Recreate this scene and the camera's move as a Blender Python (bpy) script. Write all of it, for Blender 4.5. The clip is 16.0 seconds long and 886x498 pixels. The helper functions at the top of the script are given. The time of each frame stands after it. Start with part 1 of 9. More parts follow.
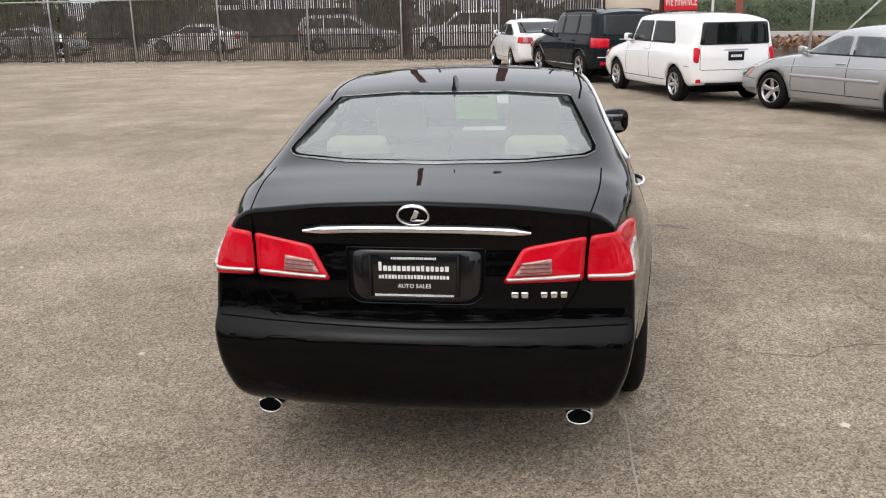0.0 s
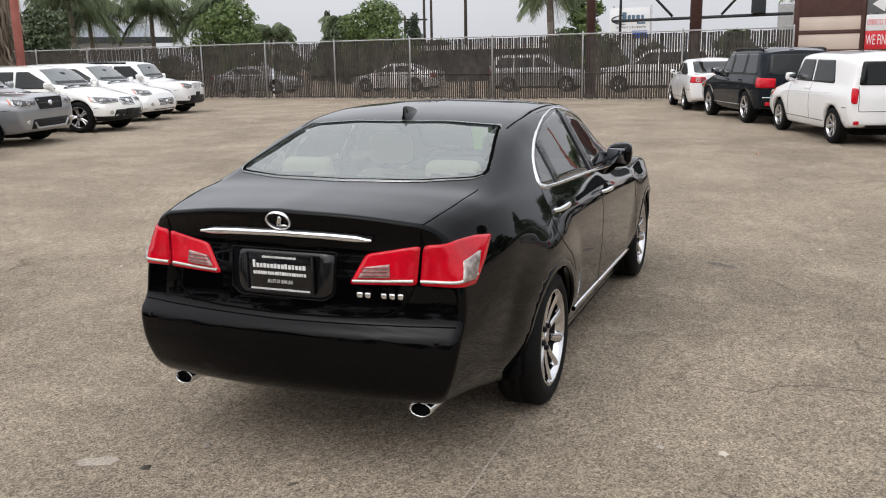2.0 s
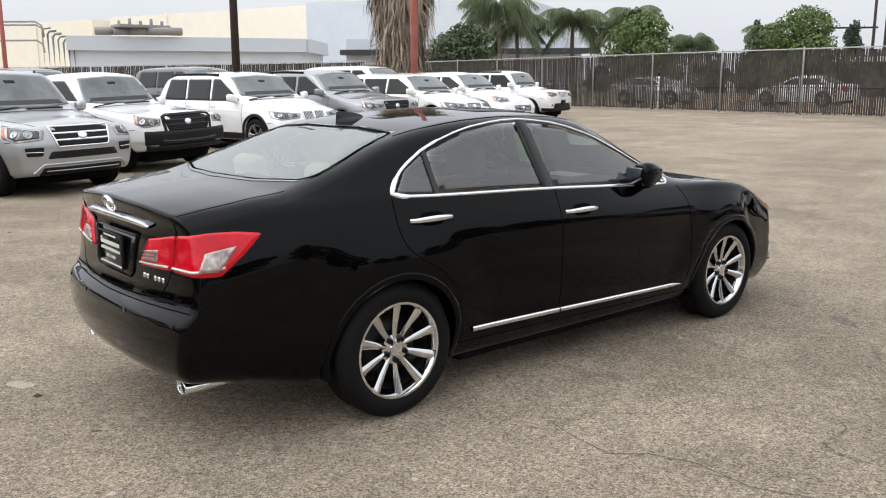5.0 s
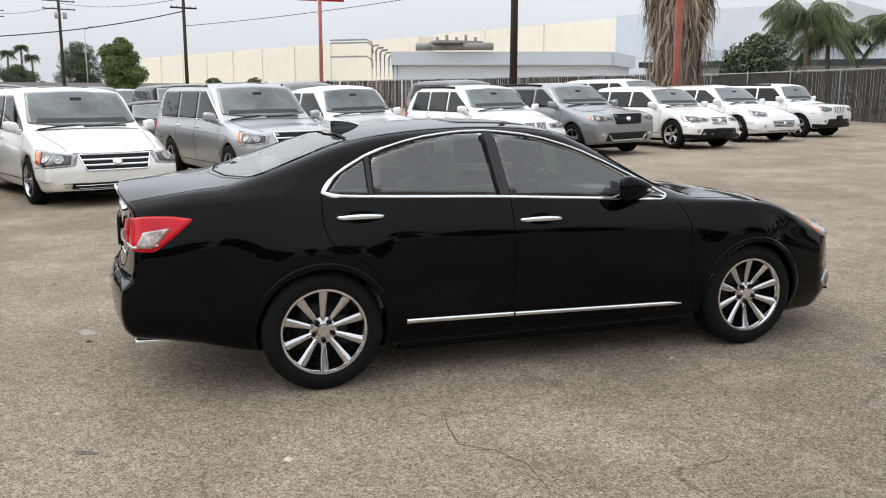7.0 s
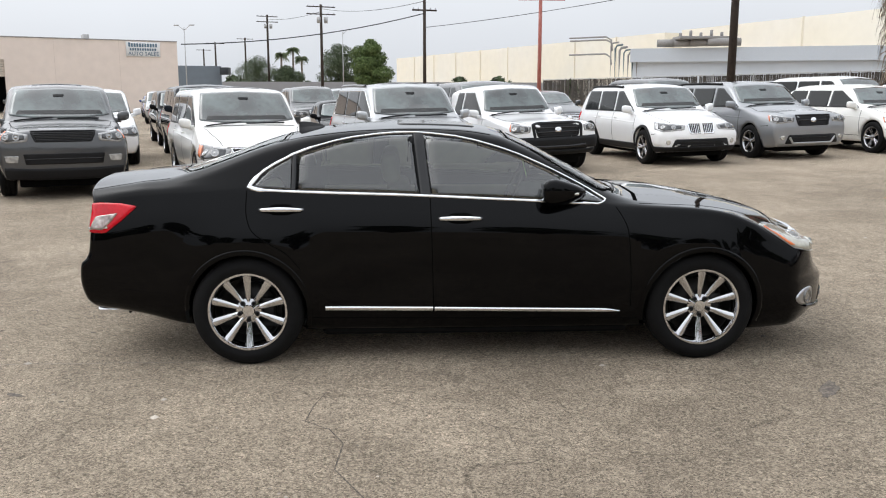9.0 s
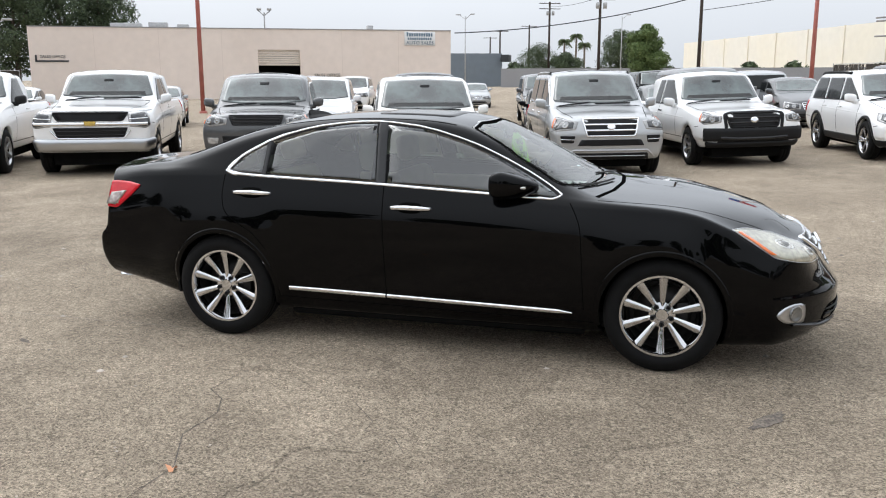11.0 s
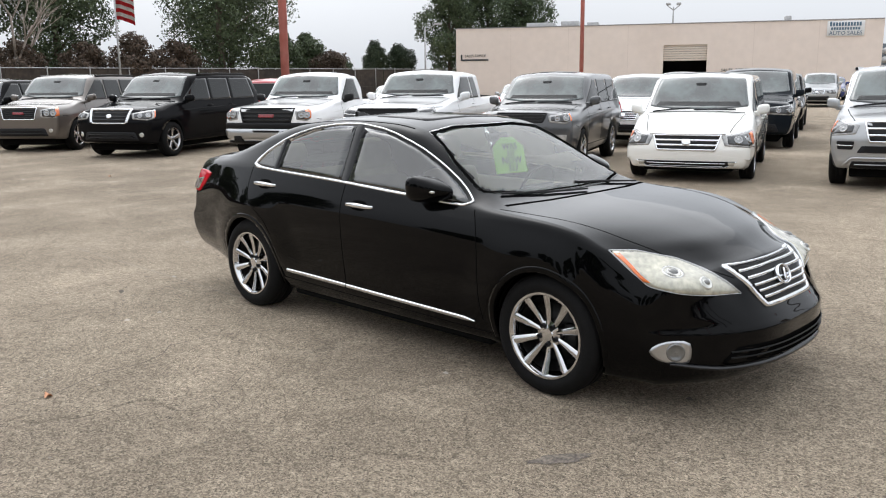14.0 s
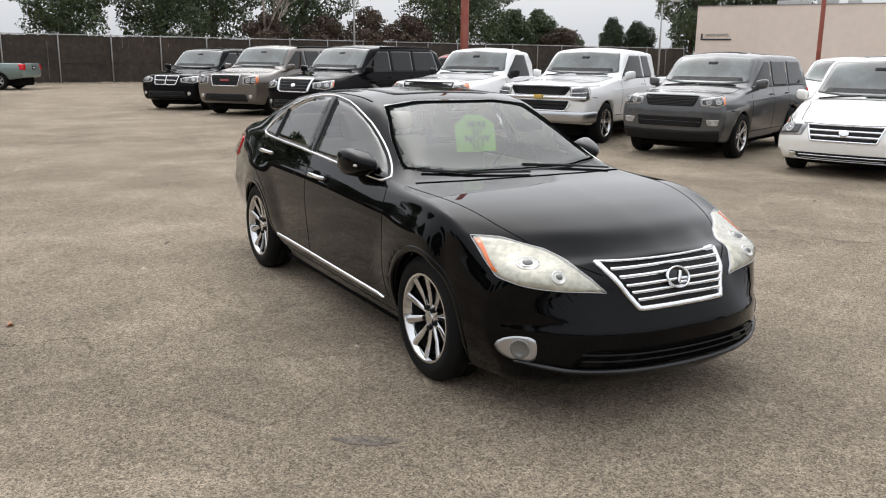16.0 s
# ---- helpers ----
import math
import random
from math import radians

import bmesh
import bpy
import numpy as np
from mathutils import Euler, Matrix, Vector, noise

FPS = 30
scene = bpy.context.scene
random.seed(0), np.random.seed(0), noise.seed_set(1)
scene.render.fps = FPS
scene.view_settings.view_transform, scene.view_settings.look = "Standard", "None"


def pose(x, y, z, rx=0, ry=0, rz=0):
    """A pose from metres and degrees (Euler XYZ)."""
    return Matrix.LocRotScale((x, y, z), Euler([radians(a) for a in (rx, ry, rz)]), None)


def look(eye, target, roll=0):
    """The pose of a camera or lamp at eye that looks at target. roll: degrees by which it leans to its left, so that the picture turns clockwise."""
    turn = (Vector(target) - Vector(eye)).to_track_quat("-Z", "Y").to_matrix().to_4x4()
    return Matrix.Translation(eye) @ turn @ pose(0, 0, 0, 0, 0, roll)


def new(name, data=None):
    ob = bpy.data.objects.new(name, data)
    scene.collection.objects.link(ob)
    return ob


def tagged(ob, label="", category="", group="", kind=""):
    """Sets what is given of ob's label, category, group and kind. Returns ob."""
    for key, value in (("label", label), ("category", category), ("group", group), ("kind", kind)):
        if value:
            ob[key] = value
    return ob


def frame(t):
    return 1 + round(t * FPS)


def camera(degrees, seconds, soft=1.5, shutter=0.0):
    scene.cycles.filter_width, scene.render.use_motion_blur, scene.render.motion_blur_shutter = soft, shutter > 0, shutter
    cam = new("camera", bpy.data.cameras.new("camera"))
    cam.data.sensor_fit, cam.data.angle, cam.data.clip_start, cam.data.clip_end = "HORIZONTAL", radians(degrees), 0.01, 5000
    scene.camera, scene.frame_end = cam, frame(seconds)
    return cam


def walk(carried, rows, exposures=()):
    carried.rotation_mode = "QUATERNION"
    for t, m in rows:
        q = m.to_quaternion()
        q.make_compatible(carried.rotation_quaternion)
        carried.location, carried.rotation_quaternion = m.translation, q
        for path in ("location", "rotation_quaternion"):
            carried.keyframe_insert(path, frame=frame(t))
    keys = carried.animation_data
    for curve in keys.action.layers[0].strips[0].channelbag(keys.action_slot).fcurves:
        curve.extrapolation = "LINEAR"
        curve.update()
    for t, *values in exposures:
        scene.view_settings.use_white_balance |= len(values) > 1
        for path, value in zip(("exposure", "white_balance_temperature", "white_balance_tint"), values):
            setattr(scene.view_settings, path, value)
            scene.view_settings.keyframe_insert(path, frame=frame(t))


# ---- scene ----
from mathutils import bvhtree

cam = camera(54.7, 16.0, soft=1.1)
PATH = [
    (0, (0.479, -5.24, 1.681), (0.223, -3.323, 1.172), -1.1),
    (0.5, (0.783, -5.478, 1.654), (0.46, -3.564, 1.171), -0.7),
    (1, (1.045, -5.487, 1.632), (0.609, -3.59, 1.175), -0.4),
    (1.5, (1.395, -5.363, 1.648), (0.807, -3.499, 1.227), -0.5),
    (2, (1.872, -5.328, 1.641), (1.149, -3.51, 1.226), -1.0),
    (2.5, (2.264, -5.139, 1.61), (1.408, -3.379, 1.2), -1.1),
    (3, (2.691, -4.928, 1.606), (1.67, -3.253, 1.218), -1.3),
    (3.2, (2.881, -4.831, 1.596), (1.799, -3.196, 1.204), -1.4),
    (5.3, (4.226, -3.547, 1.597), (2.64, -2.384, 1.232), -0.2),
    (5.5, (4.358, -3.418, 1.605), (2.725, -2.32, 1.253), -0.3),
    (6, (4.735, -3.07, 1.605), (3.017, -2.105, 1.264), 0.0),
    (6.5, (4.997, -2.659, 1.613), (3.195, -1.86, 1.271), 0.4),
    (7, (5.335, -2.251, 1.598), (3.474, -1.607, 1.245), 0.1),
    (7.5, (5.558, -1.825, 1.587), (3.664, -1.31, 1.201), -0.1),
    (8, (5.757, -1.371, 1.621), (3.833, -0.968, 1.251), 0.6),
    (8.5, (5.92, -0.921, 1.631), (3.966, -0.679, 1.278), 0.8),
    (8.7, (5.941, -0.737, 1.632), (3.982, -0.557, 1.277), 0.5),
    (10.8, (5.755, 1.294, 1.642), (3.845, 0.84, 1.263), -0.3),
    (11, (5.72, 1.484, 1.653), (3.834, 0.945, 1.265), -0.1),
    (11.5, (5.549, 1.943, 1.667), (3.725, 1.226, 1.268), 0.3),
    (12, (5.422, 2.446, 1.669), (3.676, 1.548, 1.287), 0.0),
    (12.5, (5.216, 2.879, 1.671), (3.553, 1.84, 1.28), -0.3),
    (13, (5.022, 3.317, 1.686), (3.456, 2.136, 1.297), -0.4),
    (13.5, (4.769, 3.728, 1.686), (3.308, 2.422, 1.286), -0.5),
    (14, (4.412, 4.068, 1.697), (3.004, 2.703, 1.304), -0.6),
    (14.5, (4.065, 4.463, 1.689), (2.736, 3.017, 1.311), -0.9),
    (15, (3.671, 4.721, 1.682), (2.452, 3.184, 1.29), -0.9),
    (15.5, (3.279, 4.953, 1.682), (2.191, 3.326, 1.273), -0.2),
    (16, (2.926, 5.153, 1.68), (1.957, 3.461, 1.237), 0.7),
]
LIGHT = [(0, 0.05, 6620, 12.5), (0.5, 0.0, 6620, 12.5), (1, -0.10, 6600, 12.5), (2.5, -0.05, 6500, 11.5), (3.2, 0.03, 6430, 10.5), (5.5, 0.10, 6480, 10), (6.5, 0.02, 6440, 10), (8.5, 0.02, 6440, 10), (11, 0.08, 6330, 9.5), (12, 0.04, 6270, 9), (13.5, 0.09, 6420, 10), (14.5, 0.0, 6430, 10), (15.5, -0.07, 6560, 10.5), (16, -0.08, 6560, 10.5)]
walk(cam, [(t, look(eye, target, roll)) for t, eye, target, roll in PATH], exposures=LIGHT)

# ---- world, sun, exposure ----
world = bpy.data.worlds.new("overcast_sky")
scene.world = world
world.use_nodes = True
wn = world.node_tree.nodes
wl = world.node_tree.links
wn.clear()
w_out = wn.new("ShaderNodeOutputWorld")
w_bg = wn.new("ShaderNodeBackground")
w_sky = wn.new("ShaderNodeTexSky")
w_sky.sky_type, w_sky.sun_disc = "NISHITA", False
w_sky.sun_elevation, w_sky.sun_rotation = radians(52), radians(200)
w_sky.dust_density, w_sky.air_density, w_sky.ozone_density = 6.0, 1.0, 1.0
w_sat = wn.new("ShaderNodeHueSaturation")
w_sat.inputs["Saturation"].default_value = 0.12
w_mix = wn.new("ShaderNodeMixRGB")
w_mix.inputs["Fac"].default_value = 0.72
w_mix.inputs["Color2"].default_value = (7.45, 7.75, 8.2, 1)
# overcast: the cloud deck brightens from the horizon to the zenith
w_dir = wn.new("ShaderNodeTexCoord")
w_sep = wn.new("ShaderNodeSeparateXYZ")
wl.new(w_dir.outputs["Generated"], w_sep.inputs[0])
w_up = wn.new("ShaderNodeMapRange")
for key, v in (("From Min", 0.0), ("From Max", 1.0), ("To Min", 1.0), ("To Max", 1.95)):
    w_up.inputs[key].default_value = v
wl.new(w_sep.outputs["Z"], w_up.inputs["Value"])
w_noise = wn.new("ShaderNodeTexNoise")
w_noise.inputs["Scale"].default_value, w_noise.inputs["Detail"].default_value = 2.2, 5
w_ramp = wn.new("ShaderNodeMapRange")
w_ramp.inputs["To Min"].default_value, w_ramp.inputs["To Max"].default_value = 0.86, 1.1
w_mul = wn.new("ShaderNodeMixRGB")
w_mul.blend_type, w_mul.inputs["Fac"].default_value = "MULTIPLY", 1.0
wl.new(w_sky.outputs[0], w_sat.inputs["Color"])
wl.new(w_sat.outputs[0], w_mix.inputs["Color1"])
wl.new(w_noise.outputs["Fac"], w_ramp.inputs["Value"])
wl.new(w_mix.outputs[0], w_mul.inputs["Color1"])
wl.new(w_ramp.outputs[0], w_mul.inputs["Color2"])
w_deck = wn.new("ShaderNodeMixRGB")
w_deck.blend_type, w_deck.inputs["Fac"].default_value = "MULTIPLY", 1.0
wl.new(w_mul.outputs[0], w_deck.inputs["Color1"])
wl.new(w_up.outputs[0], w_deck.inputs["Color2"])
wl.new(w_deck.outputs[0], w_bg.inputs["Color"])
wl.new(w_bg.outputs[0], w_out.inputs["Surface"])
w_bg.inputs["Strength"].default_value = 0.123

sun = new("sun", bpy.data.lights.new("sun", "SUN"))
sun.data.energy, sun.data.angle, sun.data.color = 0.5, radians(100), (1.0, 0.965, 0.92)
sun.matrix_world = look((-10, -20, 32), (0, 0, 0))


# ---- materials ----
def mat(name, color, rough=0.5, metal=0.0, coat=0.0, spread=0.0, scale=8.0, bump=0.0, bump_scale=60.0, spec=0.5,
        second=None, second_scale=1.2, detail=6.0):
    """A procedural surface: base colour with variation at two scales and a fine relief."""
    m = bpy.data.materials.new(name)
    m.use_nodes = True
    nt = m.node_tree
    b = nt.nodes["Principled BSDF"]
    b.inputs["Roughness"].default_value, b.inputs["Metallic"].default_value = rough, metal
    b.inputs["Coat Weight"].default_value = coat
    b.inputs["Coat Roughness"].default_value = 0.02
    b.inputs["Specular IOR Level"].default_value = spec
    b.inputs["Base Color"].default_value = (*color, 1)
    if spread or second:
        co = nt.nodes.new("ShaderNodeTexCoord")
        fine = nt.nodes.new("ShaderNodeTexNoise")
        fine.inputs["Scale"].default_value, fine.inputs["Detail"].default_value = scale, detail
        nt.links.new(co.outputs["Object"], fine.inputs["Vector"])
        mr = nt.nodes.new("ShaderNodeMapRange")
        mr.inputs["From Min"].default_value, mr.inputs["From Max"].default_value = 0.25, 0.75
        mr.inputs["To Min"].default_value, mr.inputs["To Max"].default_value = 1 - spread, 1 + spread
        nt.links.new(fine.outputs["Fac"], mr.inputs["Value"])
        base = nt.nodes.new("ShaderNodeMixRGB")
        base.inputs["Color1"].default_value = (*color, 1)
        base.inputs["Color2"].default_value = (*(second or color), 1)
        big = nt.nodes.new("ShaderNodeTexNoise")
        big.inputs["Scale"].default_value, big.inputs["Detail"].default_value = second_scale, 5
        nt.links.new(co.outputs["Object"], big.inputs["Vector"])
        sharp = nt.nodes.new("ShaderNodeMapRange")
        sharp.inputs["From Min"].default_value, sharp.inputs["From Max"].default_value = 0.38, 0.66
        nt.links.new(big.outputs["Fac"], sharp.inputs["Value"])
        nt.links.new(sharp.outputs[0], base.inputs["Fac"])
        mul = nt.nodes.new("ShaderNodeMixRGB")
        mul.blend_type, mul.inputs["Fac"].default_value = "MULTIPLY", 1.0
        nt.links.new(base.outputs[0], mul.inputs["Color1"])
        nt.links.new(mr.outputs[0], mul.inputs["Color2"])
        nt.links.new(mul.outputs[0], b.inputs["Base Color"])
    if bump:
        co2 = nt.nodes.new("ShaderNodeTexCoord")
        bn = nt.nodes.new("ShaderNodeTexNoise")
        bn.inputs["Scale"].default_value, bn.inputs["Detail"].default_value = bump_scale, 4
        nt.links.new(co2.outputs["Object"], bn.inputs["Vector"])
        bp = nt.nodes.new("ShaderNodeBump")
        bp.inputs["Strength"].default_value, bp.inputs["Distance"].default_value = bump, 0.01
        nt.links.new(bn.outputs["Fac"], bp.inputs["Height"])
        nt.links.new(bp.outputs[0], b.inputs["Normal"])
    return m


def glass(name, tint, gloss=1.0, rough=0.0, veil=0.0, ior=1.7):
    """A pane: tinted see-through with the gloss of glass; veil: share of pale colour painted in for sky glare."""
    m = bpy.data.materials.new(name)
    m.use_nodes = True
    nt = m.node_tree
    nt.nodes.clear()
    out = nt.nodes.new("ShaderNodeOutputMaterial")
    clear = nt.nodes.new("ShaderNodeBsdfTransparent")
    clear.inputs["Color"].default_value = (*tint, 1)
    shine = nt.nodes.new("ShaderNodeBsdfGlossy")
    shine.inputs["Roughness"].default_value = rough
    shine.inputs["Color"].default_value = (gloss, gloss, gloss, 1)
    fr = nt.nodes.new("ShaderNodeFresnel")
    fr.inputs["IOR"].default_value = ior
    mix = nt.nodes.new("ShaderNodeMixShader")
    body = clear
    if veil:
        # pale diffuse colour brightens the pane in place of reflected sky
        sheen = nt.nodes.new("ShaderNodeBsdfDiffuse")
        sheen.inputs["Color"].default_value = (0.6, 0.68, 0.64, 1)
        mv = nt.nodes.new("ShaderNodeMixShader")
        mv.inputs["Fac"].default_value = veil
        nt.links.new(clear.outputs[0], mv.inputs[1])
        nt.links.new(sheen.outputs[0], mv.inputs[2])
        body = mv
    nt.links.new(fr.outputs[0], mix.inputs["Fac"])
    nt.links.new(body.outputs[0], mix.inputs[1])
    nt.links.new(shine.outputs[0], mix.inputs[2])
    nt.links.new(mix.outputs[0], out.inputs["Surface"])
    return m


def paint(name, color, metal=0.0, rough=0.35, spec=0.5, coat_ior=1.5, deep=0.0):
    """Lacquered paint; deep: how much gloss is left where the lacquer is looked at straight on."""
    m = mat(name, color, rough=rough, metal=metal, coat=1.0, spread=0.03, scale=3.0, spec=spec)
    nt = m.node_tree
    nt.nodes["Principled BSDF"].inputs["Coat IOR"].default_value = coat_ior
    if deep:
        lw = nt.nodes.new("ShaderNodeLayerWeight")
        mr = nt.nodes.new("ShaderNodeMapRange")
        for key, v in (("From Min", 0.56), ("From Max", 0.80), ("To Min", deep), ("To Max", 1.0)):
            mr.inputs[key].default_value = v
        nt.links.new(lw.outputs["Facing"], mr.inputs["Value"])
        nt.links.new(mr.outputs[0], nt.nodes["Principled BSDF"].inputs["Coat Weight"])
    return m


def lacquer(name, color, straight=0.014, grazing=1.0, power=4.6, rough=0.015):
    """Deep glossy lacquer: a dark ground under a clear mirror coat."""
    m = bpy.data.materials.new(name)
    m.use_nodes = True
    nt = m.node_tree
    nt.nodes.clear()
    out = nt.nodes.new("ShaderNodeOutputMaterial")
    base = nt.nodes.new("ShaderNodeBsdfDiffuse")
    base.inputs["Color"].default_value = (*color, 1)
    shine = nt.nodes.new("ShaderNodeBsdfGlossy")
    shine.inputs["Color"].default_value = (0.98, 0.99, 1.0, 1)
    co = nt.nodes.new("ShaderNodeTexCoord")
    sheen = nt.nodes.new("ShaderNodeTexNoise")
    sheen.inputs["Scale"].default_value, sheen.inputs["Detail"].default_value = 5.0, 6
    nt.links.new(co.outputs["Object"], sheen.inputs["Vector"])
    mr = nt.nodes.new("ShaderNodeMapRange")
    for key, v in (("From Min", 0.3), ("From Max", 0.75), ("To Min", rough), ("To Max", rough * 3)):
        mr.inputs[key].default_value = v
    nt.links.new(sheen.outputs["Fac"], mr.inputs["Value"])
    nt.links.new(mr.outputs[0], shine.inputs["Roughness"])
    lw = nt.nodes.new("ShaderNodeLayerWeight")
    lw.inputs["Blend"].default_value = 0.5
    steep = nt.nodes.new("ShaderNodeMath")
    steep.operation = "POWER"
    steep.inputs[1].default_value = power
    nt.links.new(lw.outputs["Facing"], steep.inputs[0])
    less = nt.nodes.new("ShaderNodeMapRange")
    less.inputs["To Min"].default_value, less.inputs["To Max"].default_value = straight, grazing
    nt.links.new(steep.outputs[0], less.inputs["Value"])
    mix = nt.nodes.new("ShaderNodeMixShader")
    nt.links.new(less.outputs[0], mix.inputs["Fac"])
    nt.links.new(base.outputs[0], mix.inputs[1])
    nt.links.new(shine.outputs[0], mix.inputs[2])
    nt.links.new(mix.outputs[0], out.inputs["Surface"])
    return m


M_BLACK = lacquer("black_paint", (0.0012, 0.0012, 0.0015))
M_CHROME = mat("chrome", (0.82, 0.83, 0.85), rough=0.07, metal=1.0)
M_SATIN = mat("satin_metal", (0.5, 0.51, 0.53), rough=0.28, metal=1.0)
M_ALLOY = mat("alloy_wheel", (0.58, 0.58, 0.6), rough=0.22, metal=1.0)
M_TYRE = mat("tyre_rubber", (0.0045, 0.0045, 0.0048), rough=0.75, spread=0.25, scale=30, bump=0.25, bump_scale=120, spec=0.2)
M_PLASTIC = mat("black_plastic", (0.010, 0.010, 0.011), rough=0.5, spec=0.22, spread=0.1, bump=0.1, bump_scale=200)
M_GLOSSBLACK = mat("gloss_black_trim", (0.006, 0.006, 0.007), rough=0.12)
M_GROOVE = mat("shut_line", (0.002, 0.002, 0.002), rough=0.9, spec=0.05)
M_SEAL = mat("rubber_seal", (0.004, 0.004, 0.004), rough=1.0, spec=0.0)
M_UNDER = mat("underbody", (0.006, 0.006, 0.006), rough=0.95, spread=0.3, spec=0.05)
M_DARKGLASS = mat("dark_window_glass", (0.006, 0.008, 0.008), rough=0.03, spec=0.38)
# opaque panes: reflected sky is painted in as pale teal blotches over dark
M_SHIELD = mat("sky_toned_window_glass", (0.080, 0.108, 0.104), rough=0.025, spec=1.0, coat=0.6, spread=0.45, scale=1.6, second=(0.010, 0.014, 0.014), second_scale=2.1)
M_RED = mat("red_lamp_lens", (0.62, 0.003, 0.016), rough=0.10, coat=0.25, spec=0.3, spread=0.12, scale=60, second=(0.50, 0.002, 0.012), second_scale=5)
M_RIBBED = mat("ribbed_reverse_lens", (0.42, 0.27, 0.25), rough=0.2, metal=0.3, coat=0.3, spread=0.35, scale=40)
M_TAILCLEAR = mat("clear_tail_lens", (0.52, 0.47, 0.44), rough=0.16, metal=0.5, coat=0.5, spread=0.55, scale=32, second=(0.30, 0.22, 0.21), second_scale=20)
M_DEEPRED = mat("dark_red_lens", (0.25, 0.004, 0.01), rough=0.1, coat=1.0, spread=0.2, scale=60)
M_CLEAR = mat("clear_lamp_lens", (0.62, 0.62, 0.58), rough=0.12, metal=0.55, coat=1.0, spread=0.2, scale=25)
M_HEADLAMP = mat("headlamp_lens", (0.50, 0.485, 0.395), rough=0.22, metal=0.45, coat=0.8, spread=0.28, scale=34, second=(0.40, 0.39, 0.33), second_scale=13)
M_AMBER = mat("amber_lens", (0.75, 0.16, 0.03), rough=0.12, coat=1.0, spread=0.1)
M_LEATHER = mat("cream_leather", (0.62, 0.57, 0.43), rough=0.5, spread=0.08, scale=12, bump=0.1)
M_DASH = mat("dark_dash", (0.03, 0.03, 0.03), rough=0.6, spread=0.1, bump=0.1)
M_WHITEPLASTIC = mat("white_paint_matte", (0.78, 0.78, 0.76), rough=0.5)
M_GLASS = glass("tinted_side_glass", (0.27, 0.32, 0.285), ior=2.0)
M_REARGLASS = glass("rear_glass", (0.74, 0.84, 0.77), veil=0.18, ior=2.2)
M_FRONTGLASS = glass("front_glass", (0.78, 0.87, 0.84), veil=0.03, ior=1.75)


# ---- small builders ----
def curve(*knots):
    """A smooth curve through (at, value) knots that never overshoots them."""
    xs = [k[0] for k in knots]
    vs = [k[1] for k in knots]
    n = len(xs)
    d = [(vs[i + 1] - vs[i]) / (xs[i + 1] - xs[i]) for i in range(n - 1)]
    s = [d[0]] + [0 if d[i - 1] * d[i] <= 0 else 2 * d[i - 1] * d[i] / (d[i - 1] + d[i]) for i in range(1, n - 1)] + [d[-1]]

    def f(x):
        if x <= xs[0]:
            return vs[0]
        if x >= xs[-1]:
            return vs[-1]
        i = max(k for k in range(n - 1) if xs[k] <= x)
        h = xs[i + 1] - xs[i]
        t = (x - xs[i]) / h
        return ((2 * t**3 - 3 * t**2 + 1) * vs[i] + (t**3 - 2 * t**2 + t) * h * s[i]
                + (-2 * t**3 + 3 * t**2) * vs[i + 1] + (t**3 - t**2) * h * s[i + 1])
    return f


def smooth(a, b, x):
    t = min(1.0, max(0.0, (x - a) / (b - a)))
    return t * t * (3 - 2 * t)


def link_mesh(name, bm, material, smooth_shade=True):
    me = bpy.data.meshes.new(name)
    bm.to_mesh(me)
    bm.free()
    for m in (material if isinstance(material, (list, tuple)) else [material]):
        me.materials.append(m)
    if smooth_shade:
        me.shade_smooth()
    return me


def part(name, bm, material, parent, label="", smooth_shade=True, m=None):
    """One bmesh as one mesh object under a thing or a part."""
    me = bm if isinstance(bm, bpy.types.Mesh) else link_mesh(name, bm, material, smooth_shade)
    ob = new(name, me)
    ob.parent = parent
    if m is not None:
        ob.matrix_basis = m
    if label:
        ob["label"] = label
    return ob


def thing(name, label, category, group="", m=None, kind=""):
    ob = new(name)
    ob.empty_display_size = 0.2
    if m is not None:
        ob.matrix_basis = m
    return tagged(ob, label, category, group, kind)


def box(bm, x0, x1, y0, y1, z0, z1, bevel=0.0, seg=2, m=None):
    """A box with rounded edges, added to bm."""
    t = bmesh.new()
    bmesh.ops.create_cube(t, size=1)
    for v in t.verts:
        v.co = Vector((x0 + (v.co.x + 0.5) * (x1 - x0), y0 + (v.co.y + 0.5) * (y1 - y0), z0 + (v.co.z + 0.5) * (z1 - z0)))
    if bevel:
        bmesh.ops.bevel(t, geom=t.edges[:], offset=bevel, segments=seg, affect="EDGES", profile=0.5)
    join(bm, t, m)
    return bm


def join(bm, t, m=None):
    if m is not None:
        t.transform(m)
        if m.determinant() < 0:
            bmesh.ops.reverse_faces(t, faces=t.faces[:])
    new_v = [bm.verts.new(v.co) for v in t.verts]
    t.verts.index_update()
    for f in t.faces:
        nf = bm.faces.new([new_v[v.index] for v in f.verts])
        nf.material_index, nf.smooth = f.material_index, f.smooth
    t.free()


def lathe(bm, profile, seg=40, m=None, closed=False):
    """Turn a profile of (radius, along) round the x axis."""
    t = bmesh.new()
    rings = []
    for k in range(seg):
        a = 2 * math.pi * k / seg
        rings.append([t.verts.new((x, r * math.cos(a), r * math.sin(a))) for r, x in profile])
    n = len(profile)
    for k in range(seg):
        p, q = rings[k], rings[(k + 1) % seg]
        for i in range(n if closed else n - 1):
            t.faces.new((p[i], p[(i + 1) % n], q[(i + 1) % n], q[i]))
    bmesh.ops.recalc_face_normals(t, faces=t.faces[:])
    join(bm, t, m)
    return bm


